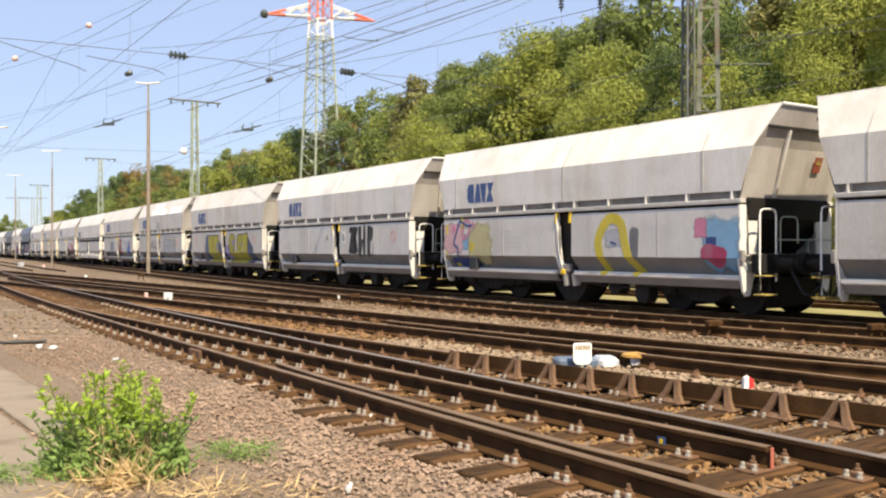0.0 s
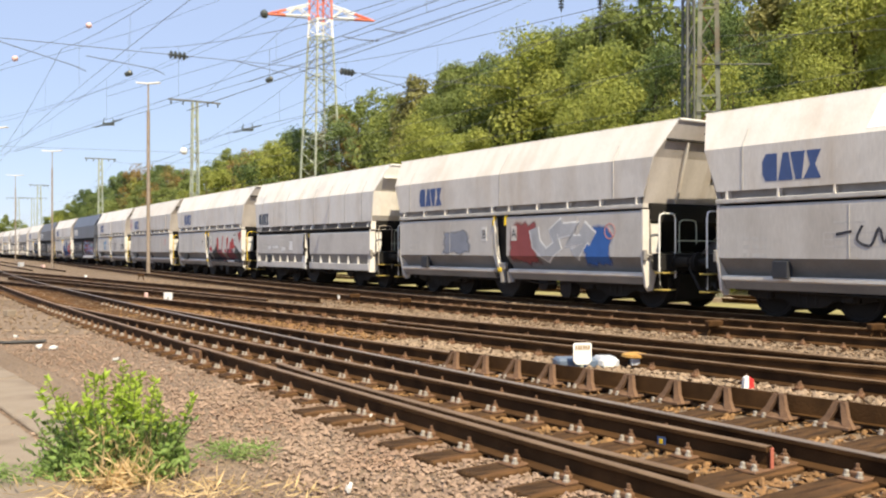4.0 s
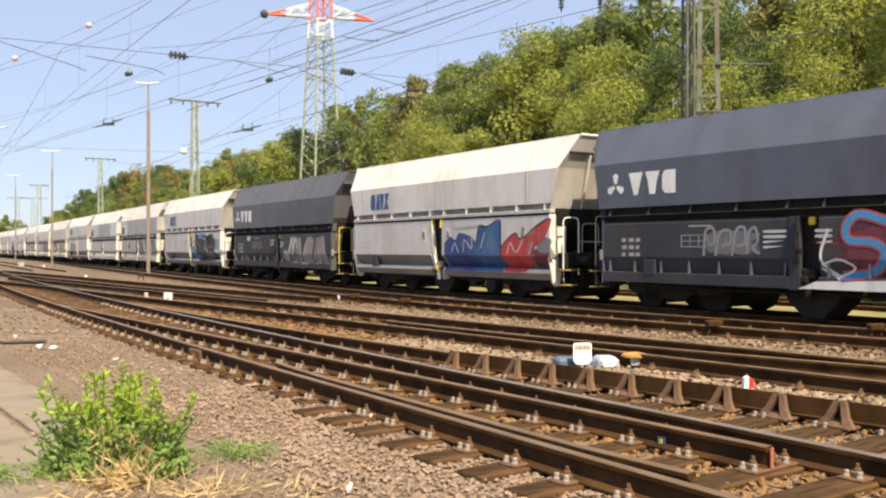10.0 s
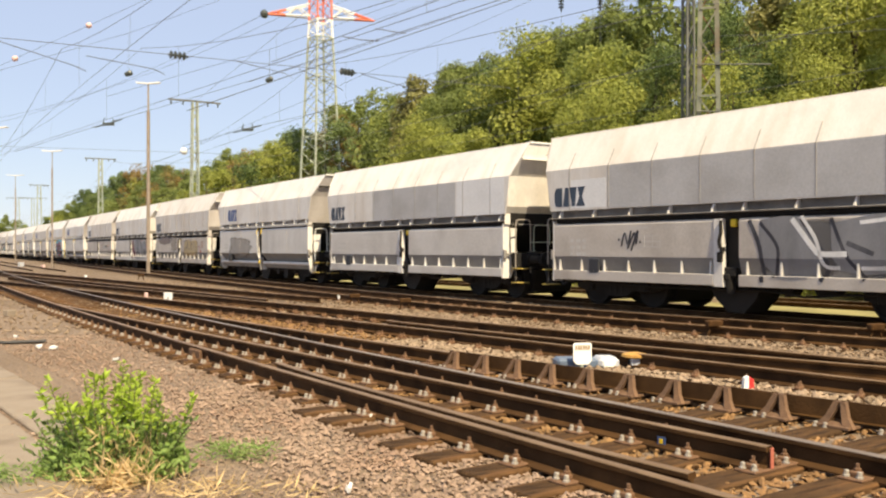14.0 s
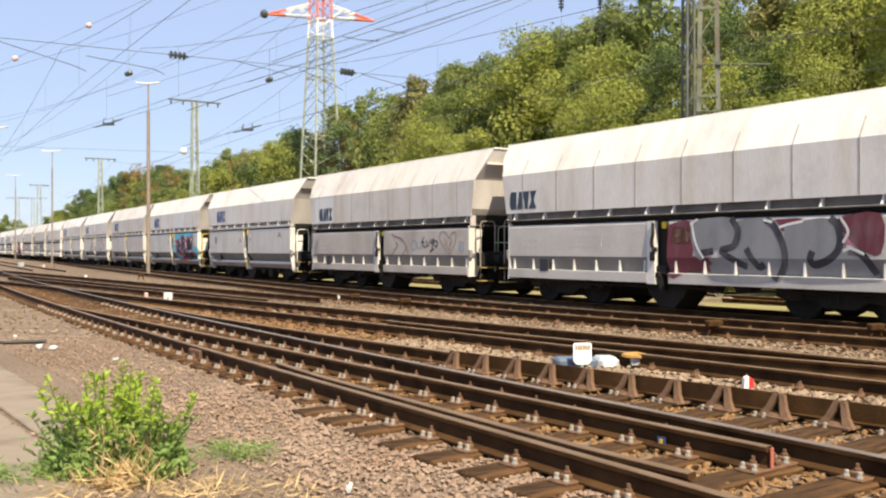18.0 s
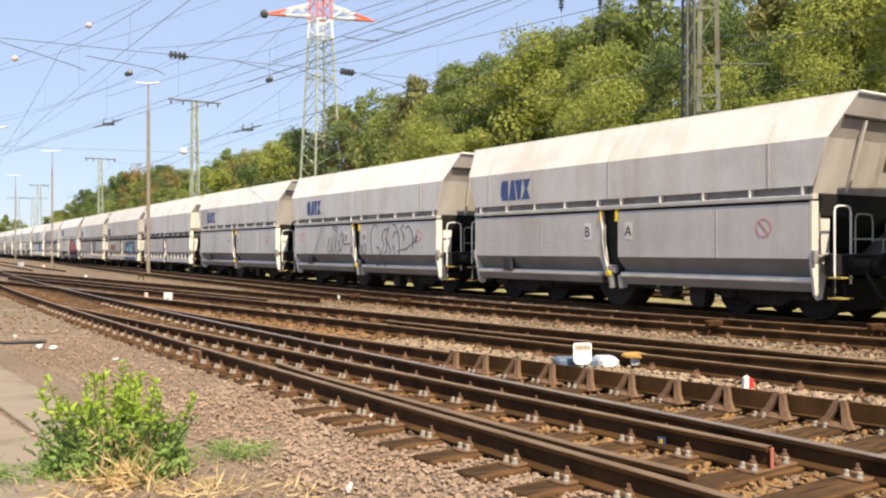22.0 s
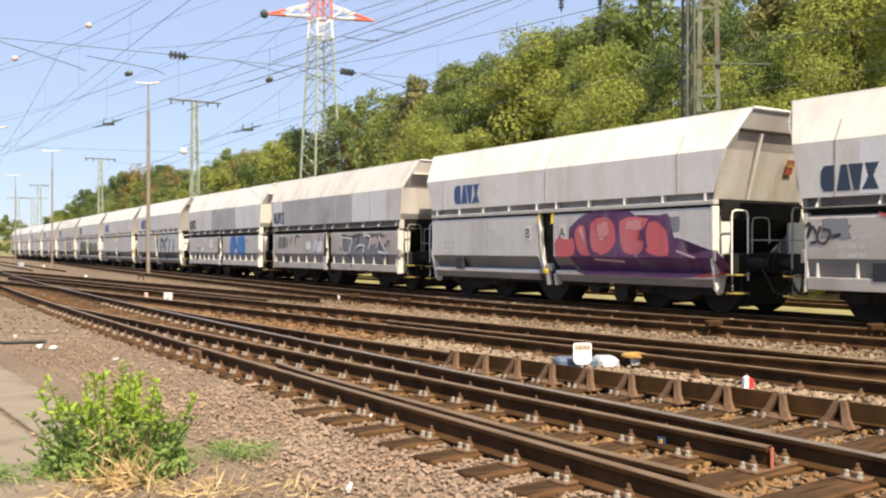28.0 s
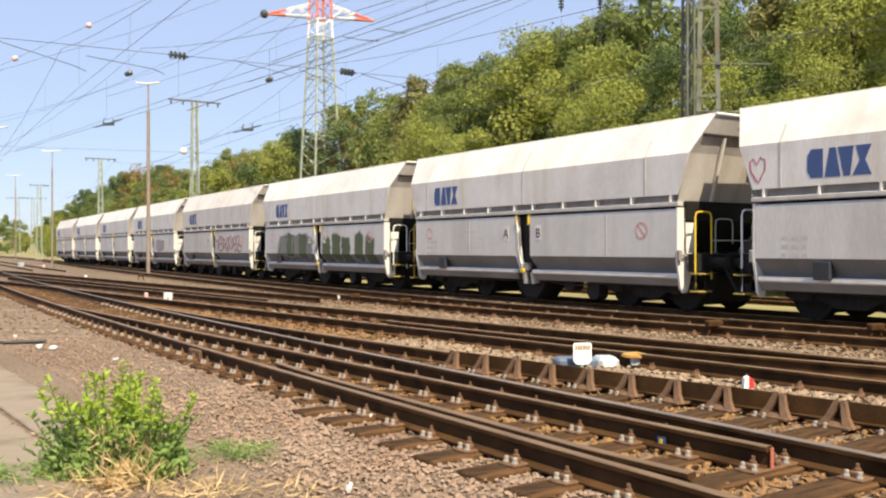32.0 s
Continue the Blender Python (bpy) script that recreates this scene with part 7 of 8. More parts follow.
    while u < 190:
        w = 7.6 + rng.uniform(-1.2, 2.2)
        put("shrub", low[rng.randrange(4)], u, bank_line(u) + w, rng.uniform(0.7, 1.25), "leafy shrub at the foot of the wood", "shrub", "shrubs below the wood")
        u += 2.6 * (1 + max(0, u - 50) / 90) * rng.uniform(0.7, 1.3)

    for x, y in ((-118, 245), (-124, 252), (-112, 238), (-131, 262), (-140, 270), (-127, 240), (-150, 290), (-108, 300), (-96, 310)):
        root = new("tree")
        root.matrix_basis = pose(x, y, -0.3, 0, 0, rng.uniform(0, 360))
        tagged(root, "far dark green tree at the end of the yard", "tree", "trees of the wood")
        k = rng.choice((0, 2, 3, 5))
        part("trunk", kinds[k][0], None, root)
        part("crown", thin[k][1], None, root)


build_wood()

# ---- masts, pylon and overhead line ----


def lattice(bm, a0, a1, b0, b1, n, r):
    """Zigzag bracing between two legs, each given by its foot and its top."""
    a0, a1, b0, b1 = (Vector(p) for p in (a0, a1, b0, b1))
    return tube(bm, [(a0.lerp(a1, k / n) if k % 2 else b0.lerp(b1, k / n)) for k in range(n + 1)], r, 4)


def lattice_mast(x, y, z0, h, w0, w1, turn, panels, label, arm=0.0, category="mast", steel=M_GALV):
    root = new("catenary_mast")
    root.matrix_basis = pose(x, y, z0, 0, 0, turn)
    tagged(root, label, category, "catenary masts")
    c = [(-1, -1), (1, -1), (1, 1), (-1, 1)]
    foot = [(sx * w0 / 2, sy * w0 / 2, 0) for sx, sy in c]
    top = [(sx * w1 / 2, sy * w1 / 2, h) for sx, sy in c]
    for p, q in zip(foot, top):
        part("leg", tube(B(), [p, q], 0.05 if w0 < 1 else 0.09, 5), steel, root)
    for k in range(4):
        part("bracing", lattice(B(), foot[k], top[k], foot[(k + 1) % 4], top[(k + 1) % 4], panels, 0.025 if w0 < 1 else 0.05), steel, root)
    bm = B()
    box(bm, -w0 * 0.8, w0 * 0.8, -w0 * 0.8, w0 * 0.8, -0.5, 0.15, 0.03)
    part("foundation", bm, M_CONCRETE, root)
    if arm:
        bm = B()
        box(bm, -arm, arm, -0.06, 0.06, h, h + 0.09)
        part("crossarm", bm, M_DARKMAST, root)
        for ax in (-arm * 0.9, -arm * 0.45, arm * 0.5, arm * 0.9):
            bm = B()
            lathe(bm, (ax, 0, h - 0.02), (0, 0, -1), [(0, 0.03), (0.05, 0.065), (0.1, 0.03), (0.15, 0.065), (0.2, 0.03)], 8)
            part("insulator", bm, M_FITTING, root)
    return root


def lamp_pole(x, y, z0, h, label, span=0.62, stout=1.0):
    root = new("lamp_post")
    root.matrix_basis = pose(x, y, z0)
    tagged(root, label, "lamp post", "yard lamps")
    part("pole", tube(B(), [(0, 0, -0.4), (0, 0, 1.2), (0, 0, h * 0.86)], 0.105 * stout, 8, 0.09 * stout), M_RUSTPOLE, root, "rusty brown pole")
    part("upper_pole", tube(B(), [(0, 0, h * 0.86), (0, 0, h + 0.03)], 0.055 * stout, 8, 0.045 * stout), M_POLE, root)
    for s in (-1, 1):
        bm = B()
        prism(bm, [(0, -0.1, h), (s * span, -0.14, h + 0.06), (s * span, 0.14, h + 0.06), (0, 0.1, h)], (0, 0, 0.06))
        part("lamp_head", bm, M_WHITE, root, "white lamp head")


def pylon(x, y, z0, h):
    root = new("power_pylon")
    root.matrix_basis = pose(x, y, z0, 0, 0, 38.7)
    tagged(root, "tall lattice power pylon with red and white painted top", "pylon")
    c = [(-1, -1), (1, -1), (1, 1), (-1, 1)]

    def half(z):
        return 1.62 - 0.84 * min(1, z / (h * 0.72))
    zs = [0, h * 0.3, h * 0.5, h * 0.635, h * 0.695, h * 0.84, h]
    for k in range(len(zs) - 1):
        z, zz = zs[k], zs[k + 1]
        m = M_GALV if k < 3 else (M_WHITE if k == 3 else M_ORANGE if k == 4 else M_WHITE)
        a, b = half(z), half(zz)
        for sx, sy in c:
            part("leg", tube(B(), [(sx * a, sy * a, z), (sx * b, sy * b, zz)], 0.11, 5), m, root)
        for i in range(4):
            p, q = c[i], c[(i + 1) % 4]
            n = (6, 5, 4, 2, 4, 4)[k]
            ends = ((p[0] * a, p[1] * a, z), (p[0] * b, p[1] * b, zz), (q[0] * a, q[1] * a, z), (q[0] * b, q[1] * b, zz))
            part("bracing", lattice(B(), *ends, n, 0.055), m, root)
            part("bracing", lattice(B(), *ends[2:], *ends[:2], n, 0.045), m, root)
            bm = tube(B(), [ends[1], ends[3]], 0.06, 4)
            part("cross_bar", bm, m, root)
    za = h * 0.705
    arm_turn = Matrix.Rotation(radians(-24), 4, "Z")
    for s in (-1, 1):
        for part_from, part_to, m in ((1.1, 3.4, M_WHITE), (3.4, 5.4, M_ORANGE)):
            bm = B()
            for sy in (-0.6, 0.6):
                f, g = sy * (1 - part_from / 6), sy * (1 - part_to / 6)
                zf, zg = za + 1.5 * (1 - part_from / 5.4), za + 1.5 * (1 - part_to / 5.4)
                tube(bm, [(s * part_from, f, za), (s * part_to, g, za)], 0.09, 5)
                tube(bm, [(s * part_from, f, zf), (s * part_to, g, zg)], 0.08, 5)
                tube(bm, [(s * part_from, f, za), (s * (part_from + part_to) / 2, (f + g) / 2, (zf + zg) / 2)], 0.06, 4)
                tube(bm, [(s * (part_from + part_to) / 2, (f + g) / 2, (zf + zg) / 2), (s * part_to, g, za)], 0.06, 4)
            bm.transform(arm_turn)
            part("crossarm", bm, m, root, "white crossarm" if m is M_WHITE else "red crossarm tip")
    bm = B()
    lathe(bm, (-5.5, 0, za - 0.4), (0, 0, 1), [(0, 0.15), (0.15, 0.36), (0.4, 0.42), (0.65, 0.33), (0.8, 0.15)], 12)
    bm.transform(arm_turn)
    part("insulator", bm, M_FITTING, root)


def channel_mast(x, y, z0, h, w0, w1, turn, label):
    """Two stout channel legs joined by flat diagonal bars."""
    root = new("catenary_mast")
    root.matrix_basis = pose(x, y, z0, 0, 0, turn)
    tagged(root, label, "mast", "catenary masts")
    for s in (-1, 1):
        bm = B()
        for d0, d1, e0, e1 in ((-0.06, 0.06, -0.10, -0.085), (-0.06, 0.06, 0.085, 0.10), (s * 0.06 - 0.008, s * 0.06 + 0.008, -0.10, 0.10)):
            prism(bm, [(s * w0 / 2 + d0, e0, 0), (s * w0 / 2 + d1, e0, 0), (s * w1 / 2 + d1, e0, h), (s * w1 / 2 + d0, e0, h)], (0, e1 - e0, 0))
        part("leg", bm, M_MAST, root)
    n = 16
    for k in range(n):
        za, zb = h * k / n, h * (k + 1) / n
        wa, wb = w0 + (w1 - w0) * k / n, w0 + (w1 - w0) * (k + 1) / n
        for y0 in (-0.115, 0.102):
            s = 1 if (k % 2) == (y0 < 0) else -1
            bm = B()
            prism(bm, [(-s * wa / 2, y0, za), (-s * wa / 2, y0, za + 0.07), (s * wb / 2, y0, zb), (s * wb / 2, y0, zb - 0.07)], (0, 0.013, 0))
            part("diagonal_bar", bm, M_MAST if y0 < 0 else M_RUST, root)
        if k % 3 == 1:
            bm = B()
            box(bm, -wa / 2, wa / 2, -0.13, -0.116, za, za + 0.06)
            part("tie_bar", bm, M_MAST, root)
    bm = B()
    box(bm, -w0, w0, -0.35, 0.35, -0.5, 0.12, 0.03)
    part("foundation", bm, M_CONCRETE, root)
    # bracket with clamps half way up
    for z, ln in ((5.3, 0.9), (6.6, 1.3), (4.1, 0.5)):
        bm = B()
        tube(bm, [(-w0 / 2, -0.14, z), (w0 / 2 + ln, -0.2, z - 0.12)], 0.02, 5)
        box(bm, w0 / 2 - 0.14, w0 / 2 - 0.02, -0.16, -0.11, z - 0.07, z + 0.05, 0.01)
        part("bracket", bm, M_DARKMAST, root)


def wire(name, pts, r=0.012, label="thin dark overhead wire", group="overhead wires", sides=4):
    return tagged(part(name, tube(B(), pts, r, sides), M_WIRE), label, "wire", group)


def span(a, b, sag=0.0, n=10):
    a, b = Vector(a), Vector(b)
    return [a.lerp(b, k / n) - Vector((0, 0, sag * 4 * (k / n) * (1 - k / n))) for k in range(n + 1)]


def catenary(f, z_low, z_top, u_stops, label, r=0.0065):
    """Contact wire, messenger wire that sags between its supports, and droppers."""
    for a, b in zip(u_stops, u_stops[1:]):
        root = new("catenary_span")
        tagged(root, label, "overhead line", "overhead line of the yard")
        n = 12
        low = [uv(a + (b - a) * k / n, f(a + (b - a) * k / n), z_low) for k in range(n + 1)]
        top = [Vector((p.x, p.y, z_top - (z_top - z_low - 0.35) * 4 * (k / n) * (1 - k / n))) for k, p in enumerate(low)]
        part("contact_wire", tube(B(), low, r, 4), M_WIRE, root)
        part("messenger_wire", tube(B(), top, r, 4), M_WIRE, root)
        for k in range(1, n, 2):
            part("dropper", tube(B(), [low[k], top[k]], 0.003, 3), M_WIRE, root)


def bell_string(p, d, n, size, name="insulator"):
    bm = B()
    rings = [(-0.05, 0.02)]
    for k in range(n):
        t = k * size
        rings += [(t, size * 0.3), (t + size * 0.15, size * 0.95), (t + size * 0.4, size * 0.85), (t + size * 0.45, size * 0.3)]
    rings.append((n * size + 0.05, 0.02))
    lathe(bm, p, d, rings, 10)
    return tagged(part(name, bm, M_FITTING), "dark ribbed insulator string on a cross wire", "insulator", "insulators on the overhead line")


def marker_ball(p, r, m, label):
    bm = B()
    bmesh.ops.create_icosphere(bm, subdivisions=2, radius=r, matrix=Matrix.Translation(p))
    return tagged(part("marker_ball", bm, m), label, "marker ball", "balls on the power line")


# yard lamps and masts
lamp_pole(-15.55, 47.7, -0.25, 10.2, "tall weathered yard lamp post with two heads")
lamp_pole(-29.7, 68.7, -0.25, 8.9, "slim yard lamp post with two flat heads", 0.75, 0.7)
lamp_pole(-47.3, 100.0, -0.25, 9.6, "distant yard lamp post with two heads", 0.9, 0.7)
lamp_pole(-26.85, 54.0, -0.25, 8.7, "yard lamp post at the edge of the yard", 0.85)
lattice_mast(-15.1, 55.0, -0.2, 10.4, 0.5, 0.28, 33, 16, "green-grey lattice catenary mast with a flat crossarm", 1.6)
lattice_mast(-32.2, 85.0, -0.2, 9.9, 0.5, 0.28, 30, 14, "distant lattice catenary mast with a crossarm", 1.4)
lattice_mast(-53.6, 120.0, -0.2, 9.9, 0.7, 0.4, 30, 14, "far lattice catenary mast behind the train", 1.2)
lattice_mast(-80.0, 170.0, -0.2, 11.0, 0.9, 0.5, 30, 12, "far lattice catenary mast in the haze", 2.0)
lattice_mast(-93.0, 205.0, -0.2, 13.0, 0.9, 0.5, 30, 12, "far lattice catenary mast in the haze", 3.0)
channel_mast(7.4, 25.2, -0.2, 13.0, 0.66, 0.30, -16, "sturdy green-grey lattice catenary mast behind the train")
# Slim mast: the trees' shade is put into its darker steel colour.
lattice_mast(8.95, 33.0, -0.2, 14.5, 0.34, 0.26, 20, 24, "slim dark lattice mast against the wood", steel=M_DARKMAST)
pylon(-12.2, 90.0, 3.5, 29.5)

# overhead line over each track
catenary(lambda u: v_a(u) + 0.75, 5.25, 6.7, (-6, 26, 62, 100), "contact wire and messenger over the near track")
catenary(lambda u: 9.45 - 0.047 * u, 5.3, 7.0, (-6, 26, 62), "contact wire and messenger over the second track")
catenary(lambda u: v_i(u) + 0.75, 5.6, 7.15, (-6, 26, 62, 100), "contact wire and messenger over the third track")
catenary(lambda u: bank_line(u), 5.6, 7.3, (-10, 16, 62, 100, 160), "contact wire and messenger over the train")
catenary(lambda u: bank_line(u) + 4.6, 5.6, 7.3, (-10, 16, 62, 100), "contact wire and messenger beyond the train")

# head span across the yard and its insulators
for u, z, v0, v1 in ((26.0, 6.9, 2.5, 22.0), (62.0, 7.6, 2.0, 30.0)):
    wire("cross_wire", [uv(u, v0 + (v1 - v0) * k / 8, z + 0.03 * (v0 + (v1 - v0) * k / 8 - 8)) for k in range(9)], 0.009, "cross wire carrying the overhead line")
across = uv(0, 1) - uv(0, 0)
bell_string(uv(26, 9.05, 6.93), across, 4, 0.13)
bell_string(uv(26, 14.75, 7.1), across, 4, 0.13)
for u, v, z, dv, dz in ((26, 4.3, 6.75, 2.4, -0.45), (26, 6.7, 6.6, 2.2, -0.15), (26, 11.0, 7.0, 2.0, -0.2), (26, 15.5, 7.1, 2.2, -0.25), (26, 13.2, 7.0, 1.6, -0.4)):
    wire("steady_arm", [uv(u, v, z), uv(u, v + dv * 0.85, z + dz), uv(u, v + dv, z + dz - 0.12)], 0.011, "slanting steady arm of the overhead line", "steady arms")
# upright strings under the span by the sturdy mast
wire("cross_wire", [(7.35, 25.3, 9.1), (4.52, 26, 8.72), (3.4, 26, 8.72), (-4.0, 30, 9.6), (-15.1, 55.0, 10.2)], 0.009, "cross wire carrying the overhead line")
for x in (3.4, 4.52):
    bell_string((x, 26, 8.68), (0, 0, -1), 6, 0.09)
    wire("dropper", [(x, 26, 8.12), (x, 26, 7.2)], 0.005, "thin dropper under an insulator string")
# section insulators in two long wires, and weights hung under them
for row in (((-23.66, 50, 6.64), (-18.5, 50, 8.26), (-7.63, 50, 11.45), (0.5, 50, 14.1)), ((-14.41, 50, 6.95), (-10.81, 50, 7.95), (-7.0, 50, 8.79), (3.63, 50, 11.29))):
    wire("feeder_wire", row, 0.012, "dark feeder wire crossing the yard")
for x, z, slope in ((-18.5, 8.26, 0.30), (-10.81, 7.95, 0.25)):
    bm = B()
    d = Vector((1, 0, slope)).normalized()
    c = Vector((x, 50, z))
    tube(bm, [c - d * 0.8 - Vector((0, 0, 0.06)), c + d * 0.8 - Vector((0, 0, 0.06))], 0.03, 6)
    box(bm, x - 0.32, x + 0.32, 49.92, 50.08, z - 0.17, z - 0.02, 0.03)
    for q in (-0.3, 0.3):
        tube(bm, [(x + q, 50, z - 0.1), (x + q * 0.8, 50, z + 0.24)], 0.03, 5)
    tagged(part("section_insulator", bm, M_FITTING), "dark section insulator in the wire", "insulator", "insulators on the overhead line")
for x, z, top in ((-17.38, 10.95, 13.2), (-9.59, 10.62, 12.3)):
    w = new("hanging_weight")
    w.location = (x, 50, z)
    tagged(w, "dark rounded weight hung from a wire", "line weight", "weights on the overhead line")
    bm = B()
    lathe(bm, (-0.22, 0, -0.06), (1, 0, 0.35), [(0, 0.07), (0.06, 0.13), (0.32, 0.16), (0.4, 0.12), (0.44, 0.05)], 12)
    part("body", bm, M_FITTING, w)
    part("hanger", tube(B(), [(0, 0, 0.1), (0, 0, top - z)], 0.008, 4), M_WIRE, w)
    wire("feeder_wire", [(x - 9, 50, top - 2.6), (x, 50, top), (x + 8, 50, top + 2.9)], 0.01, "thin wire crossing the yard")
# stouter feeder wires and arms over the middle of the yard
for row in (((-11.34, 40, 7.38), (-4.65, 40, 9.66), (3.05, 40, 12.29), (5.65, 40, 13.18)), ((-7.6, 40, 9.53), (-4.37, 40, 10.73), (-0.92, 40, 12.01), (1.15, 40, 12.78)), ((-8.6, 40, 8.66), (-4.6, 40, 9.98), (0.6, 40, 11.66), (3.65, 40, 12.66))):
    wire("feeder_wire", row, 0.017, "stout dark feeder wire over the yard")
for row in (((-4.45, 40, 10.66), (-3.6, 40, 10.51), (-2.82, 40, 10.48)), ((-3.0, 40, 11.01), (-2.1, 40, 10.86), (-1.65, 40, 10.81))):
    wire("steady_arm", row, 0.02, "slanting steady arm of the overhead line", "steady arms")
# high power line from the pylon, and lines with marker balls
for side, far, sag, r in ((1, (67.5, 18.0, 40), 3.0, 0.016), (-1, (-120.5, 190.0, 27), 5.0, 0.02)):
    for reach, z in ((5.4, 24.35), (1.15, 25.6)):
        tip = (-12.2 + side * reach * 0.967, 90.0 + side * reach * 0.254, z)
        wire("power_line", span(tip, (far[0], far[1], far[2] + (z - 24.35)), sag, 14), r, "high-voltage line slung from the pylon", "power lines")
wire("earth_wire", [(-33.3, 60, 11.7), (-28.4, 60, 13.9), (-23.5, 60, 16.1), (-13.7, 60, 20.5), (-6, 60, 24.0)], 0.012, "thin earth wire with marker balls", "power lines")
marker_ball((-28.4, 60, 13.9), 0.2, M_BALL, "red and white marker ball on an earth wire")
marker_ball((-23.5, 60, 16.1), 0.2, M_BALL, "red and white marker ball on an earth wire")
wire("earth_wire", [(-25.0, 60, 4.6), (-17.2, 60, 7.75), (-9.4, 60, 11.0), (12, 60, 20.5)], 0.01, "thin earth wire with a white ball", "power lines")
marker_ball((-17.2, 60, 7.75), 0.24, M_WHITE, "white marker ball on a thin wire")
# ---- foreground: sleepers, fastenings, ballast, plants, small things ----
M_CHAIR = mat("brown_cast_iron", (0.10, 0.055, 0.032), (0.18, 0.10, 0.055), 0.85, 9.0, 60.0, 0.1, 0.4)
RAILS_HERE = (lambda u: v_a(u), lambda u: v_a(u) + 1.5, lambda u: v_f(u) + 0.11, lambda u: v_d(u))


def sleepers():
    rng = random.Random(11)
    bm = B()
    box(bm, -0.13, 0.13, -2.0, 2.0, -0.16, 0.0, 0.012)
    long_me = mesh_of("sleeper", bm, M_TIMBER)
    bm = B()
    box(bm, -0.12, 0.12, -1.3, 1.3, -0.16, 0.0, 0.012)
    short_me = mesh_of("sleeper", bm, M_TIMBER)
    bm = B()
    box(bm, -0.08, 0.08, -0.19, 0.19, 0, 0.016, 0.004)
    plate_me = mesh_of("base_plate", bm, M_RUST)
    bm = B()
    lathe(bm, (0, 0, 0), (0, 0, 1), [(0, 0.024), (0.01, 0.024), (0.012, 0.018), (0.036, 0.016), (0.04, 0.012)], 8)
    bolt_me = mesh_of("bolt", bm, M_BOLT)
    bm = B()
    box(bm, -0.035, 0.035, -0.06, 0.0, 0, 0.035, 0.008)
    lathe(bm, (0, -0.02, 0.03), (0, 0, 1), [(0, 0.024), (0.02, 0.024), (0.022, 0.013), (0.05, 0.012)], 6)
    clip_me = mesh_of("clip", bm, M_RUST)
    turn = Matrix.Rotation(TH - radians(90), 4, "Z")
    for k in range(-3, 66):
        u = 4.02 + 0.515 * k
        z = -0.152 + rng.uniform(-0.012, 0.004)
        three = u < 14
        v0 = v_a(u) - (0.5 if u < 7.2 else 0.27)
        v1 = v_f(u) + 0.7 if three else v_a(u) + 2.05
        s = new("sleeper", long_me)
        s.matrix_basis = Matrix.Translation(uv(u, (v0 + v1) / 2, z)) @ turn @ Matrix.Diagonal((1, (v1 - v0) / 4.0, 1, 1)) @ Matrix.Rotation(rng.uniform(-0.012, 0.012), 4, "Z")
        tagged(s, "dark tarred timber sleeper bedded in ballast", "sleeper", "sleepers of the near track")
        if u > 24:
            continue
        sc = (v1 - v0) / 4.0
        for j, f in enumerate(RAILS_HERE):
            if (j == 2 and not three) or (j == 3 and not 3.5 < u < 19):
                continue
            y = (f(u) - (v0 + v1) / 2)
            pl = new("base_plate", plate_me)
            pl.parent = s
            pl.matrix_basis = Matrix.Translation((0, y / sc, 0.0)) @ Matrix.Diagonal((1, 1 / sc, 1, 1))
            for dx in (-0.045, 0.04):
                b = new("bolt", bolt_me)
                b.parent, b.location = pl, (dx - (0.06 if j == 2 else 0), -0.27 if j == 2 else -0.14, 0.0 if j == 2 else 0.016)
            c = new("clip", clip_me)
            c.parent, c.location = pl, (0.0, -0.075, 0.016)
            if u < 12:
                c = new("clip", clip_me)
                c.parent, c.matrix_basis = pl, Matrix.Translation((0.02, 0.08, 0.016)) @ Matrix.Rotation(math.pi, 4, "Z")
    for f, lo, hi, words in ((lambda u: v_g(u) + 0.77, -4, 30, "second"), (lambda u: v_i(u) + 0.75, -4, 30, "third")):
        u = float(lo)
        while u < hi:
            s = new("sleeper", short_me)
            s.matrix_basis = Matrix.Translation(uv(u, f(u), -0.17 + rng.uniform(-0.02, 0.0))) @ turn @ Matrix.Rotation(rng.uniform(-0.015, 0.015), 4, "Z")
            tagged(s, "weathered timber sleeper half sunk in ballast", "sleeper", "sleepers of the %s track" % words)
            for y in (-0.77, 0.73):
                pl = new("base_plate", plate_me)
                pl.parent, pl.location = s, (0, y, 0)
                if u < 20:
                    c = new("clip", clip_me)
                    c.parent, c.location = pl, (0.0, -0.08, 0.016)
                    b = new("clip", clip_me)
                    b.parent, b.location = pl, (0.03, -0.16, 0.016)
            u += 0.62
    # raised check rail: a flat bar on rusty chairs
    n = 16
    pts = [uv(u, v_f(u)) for u in np.linspace(2.2, 8.75, n + 1)]
    bm = B()
    rows = []
    for i, p in enumerate(pts):
        d = (pts[min(i + 1, n)] - pts[max(i - 1, 0)]).normalized()
        sd = Vector((d.y, -d.x, 0))
        rows.append([bm.verts.new(p + sd * a + Vector((0, 0, z))) for a, z in ((0.022, -0.105), (0.022, 0.03), (0.012, 0.04), (-0.022, 0.04), (-0.022, -0.105))])
    for q, w in zip(rows, rows[1:]):
        for j in range(5):
            bm.faces.new((q[j], q[(j + 1) % 5], w[(j + 1) % 5], w[j]))
    bm.faces.new(rows[0]), bm.faces.new(rows[-1])
    bar = tagged(new("check_rail"), "raised dark check rail on rusty chairs", "rail", "rails of the yard")
    part("bar", bm, M_RAIL, bar)
    bm = B()
    for q in (-1, 1):
        prism(bm, [(q * 0.05, -0.012, 0.19), (q * 0.008, -0.012, 0.19), (q * 0.025, -0.04, 0.11), (q * 0.07, -0.09, 0.0), (q * 0.16, -0.09, 0.0), (q * 0.095, -0.05, 0.08)], (0, 0.045, 0))
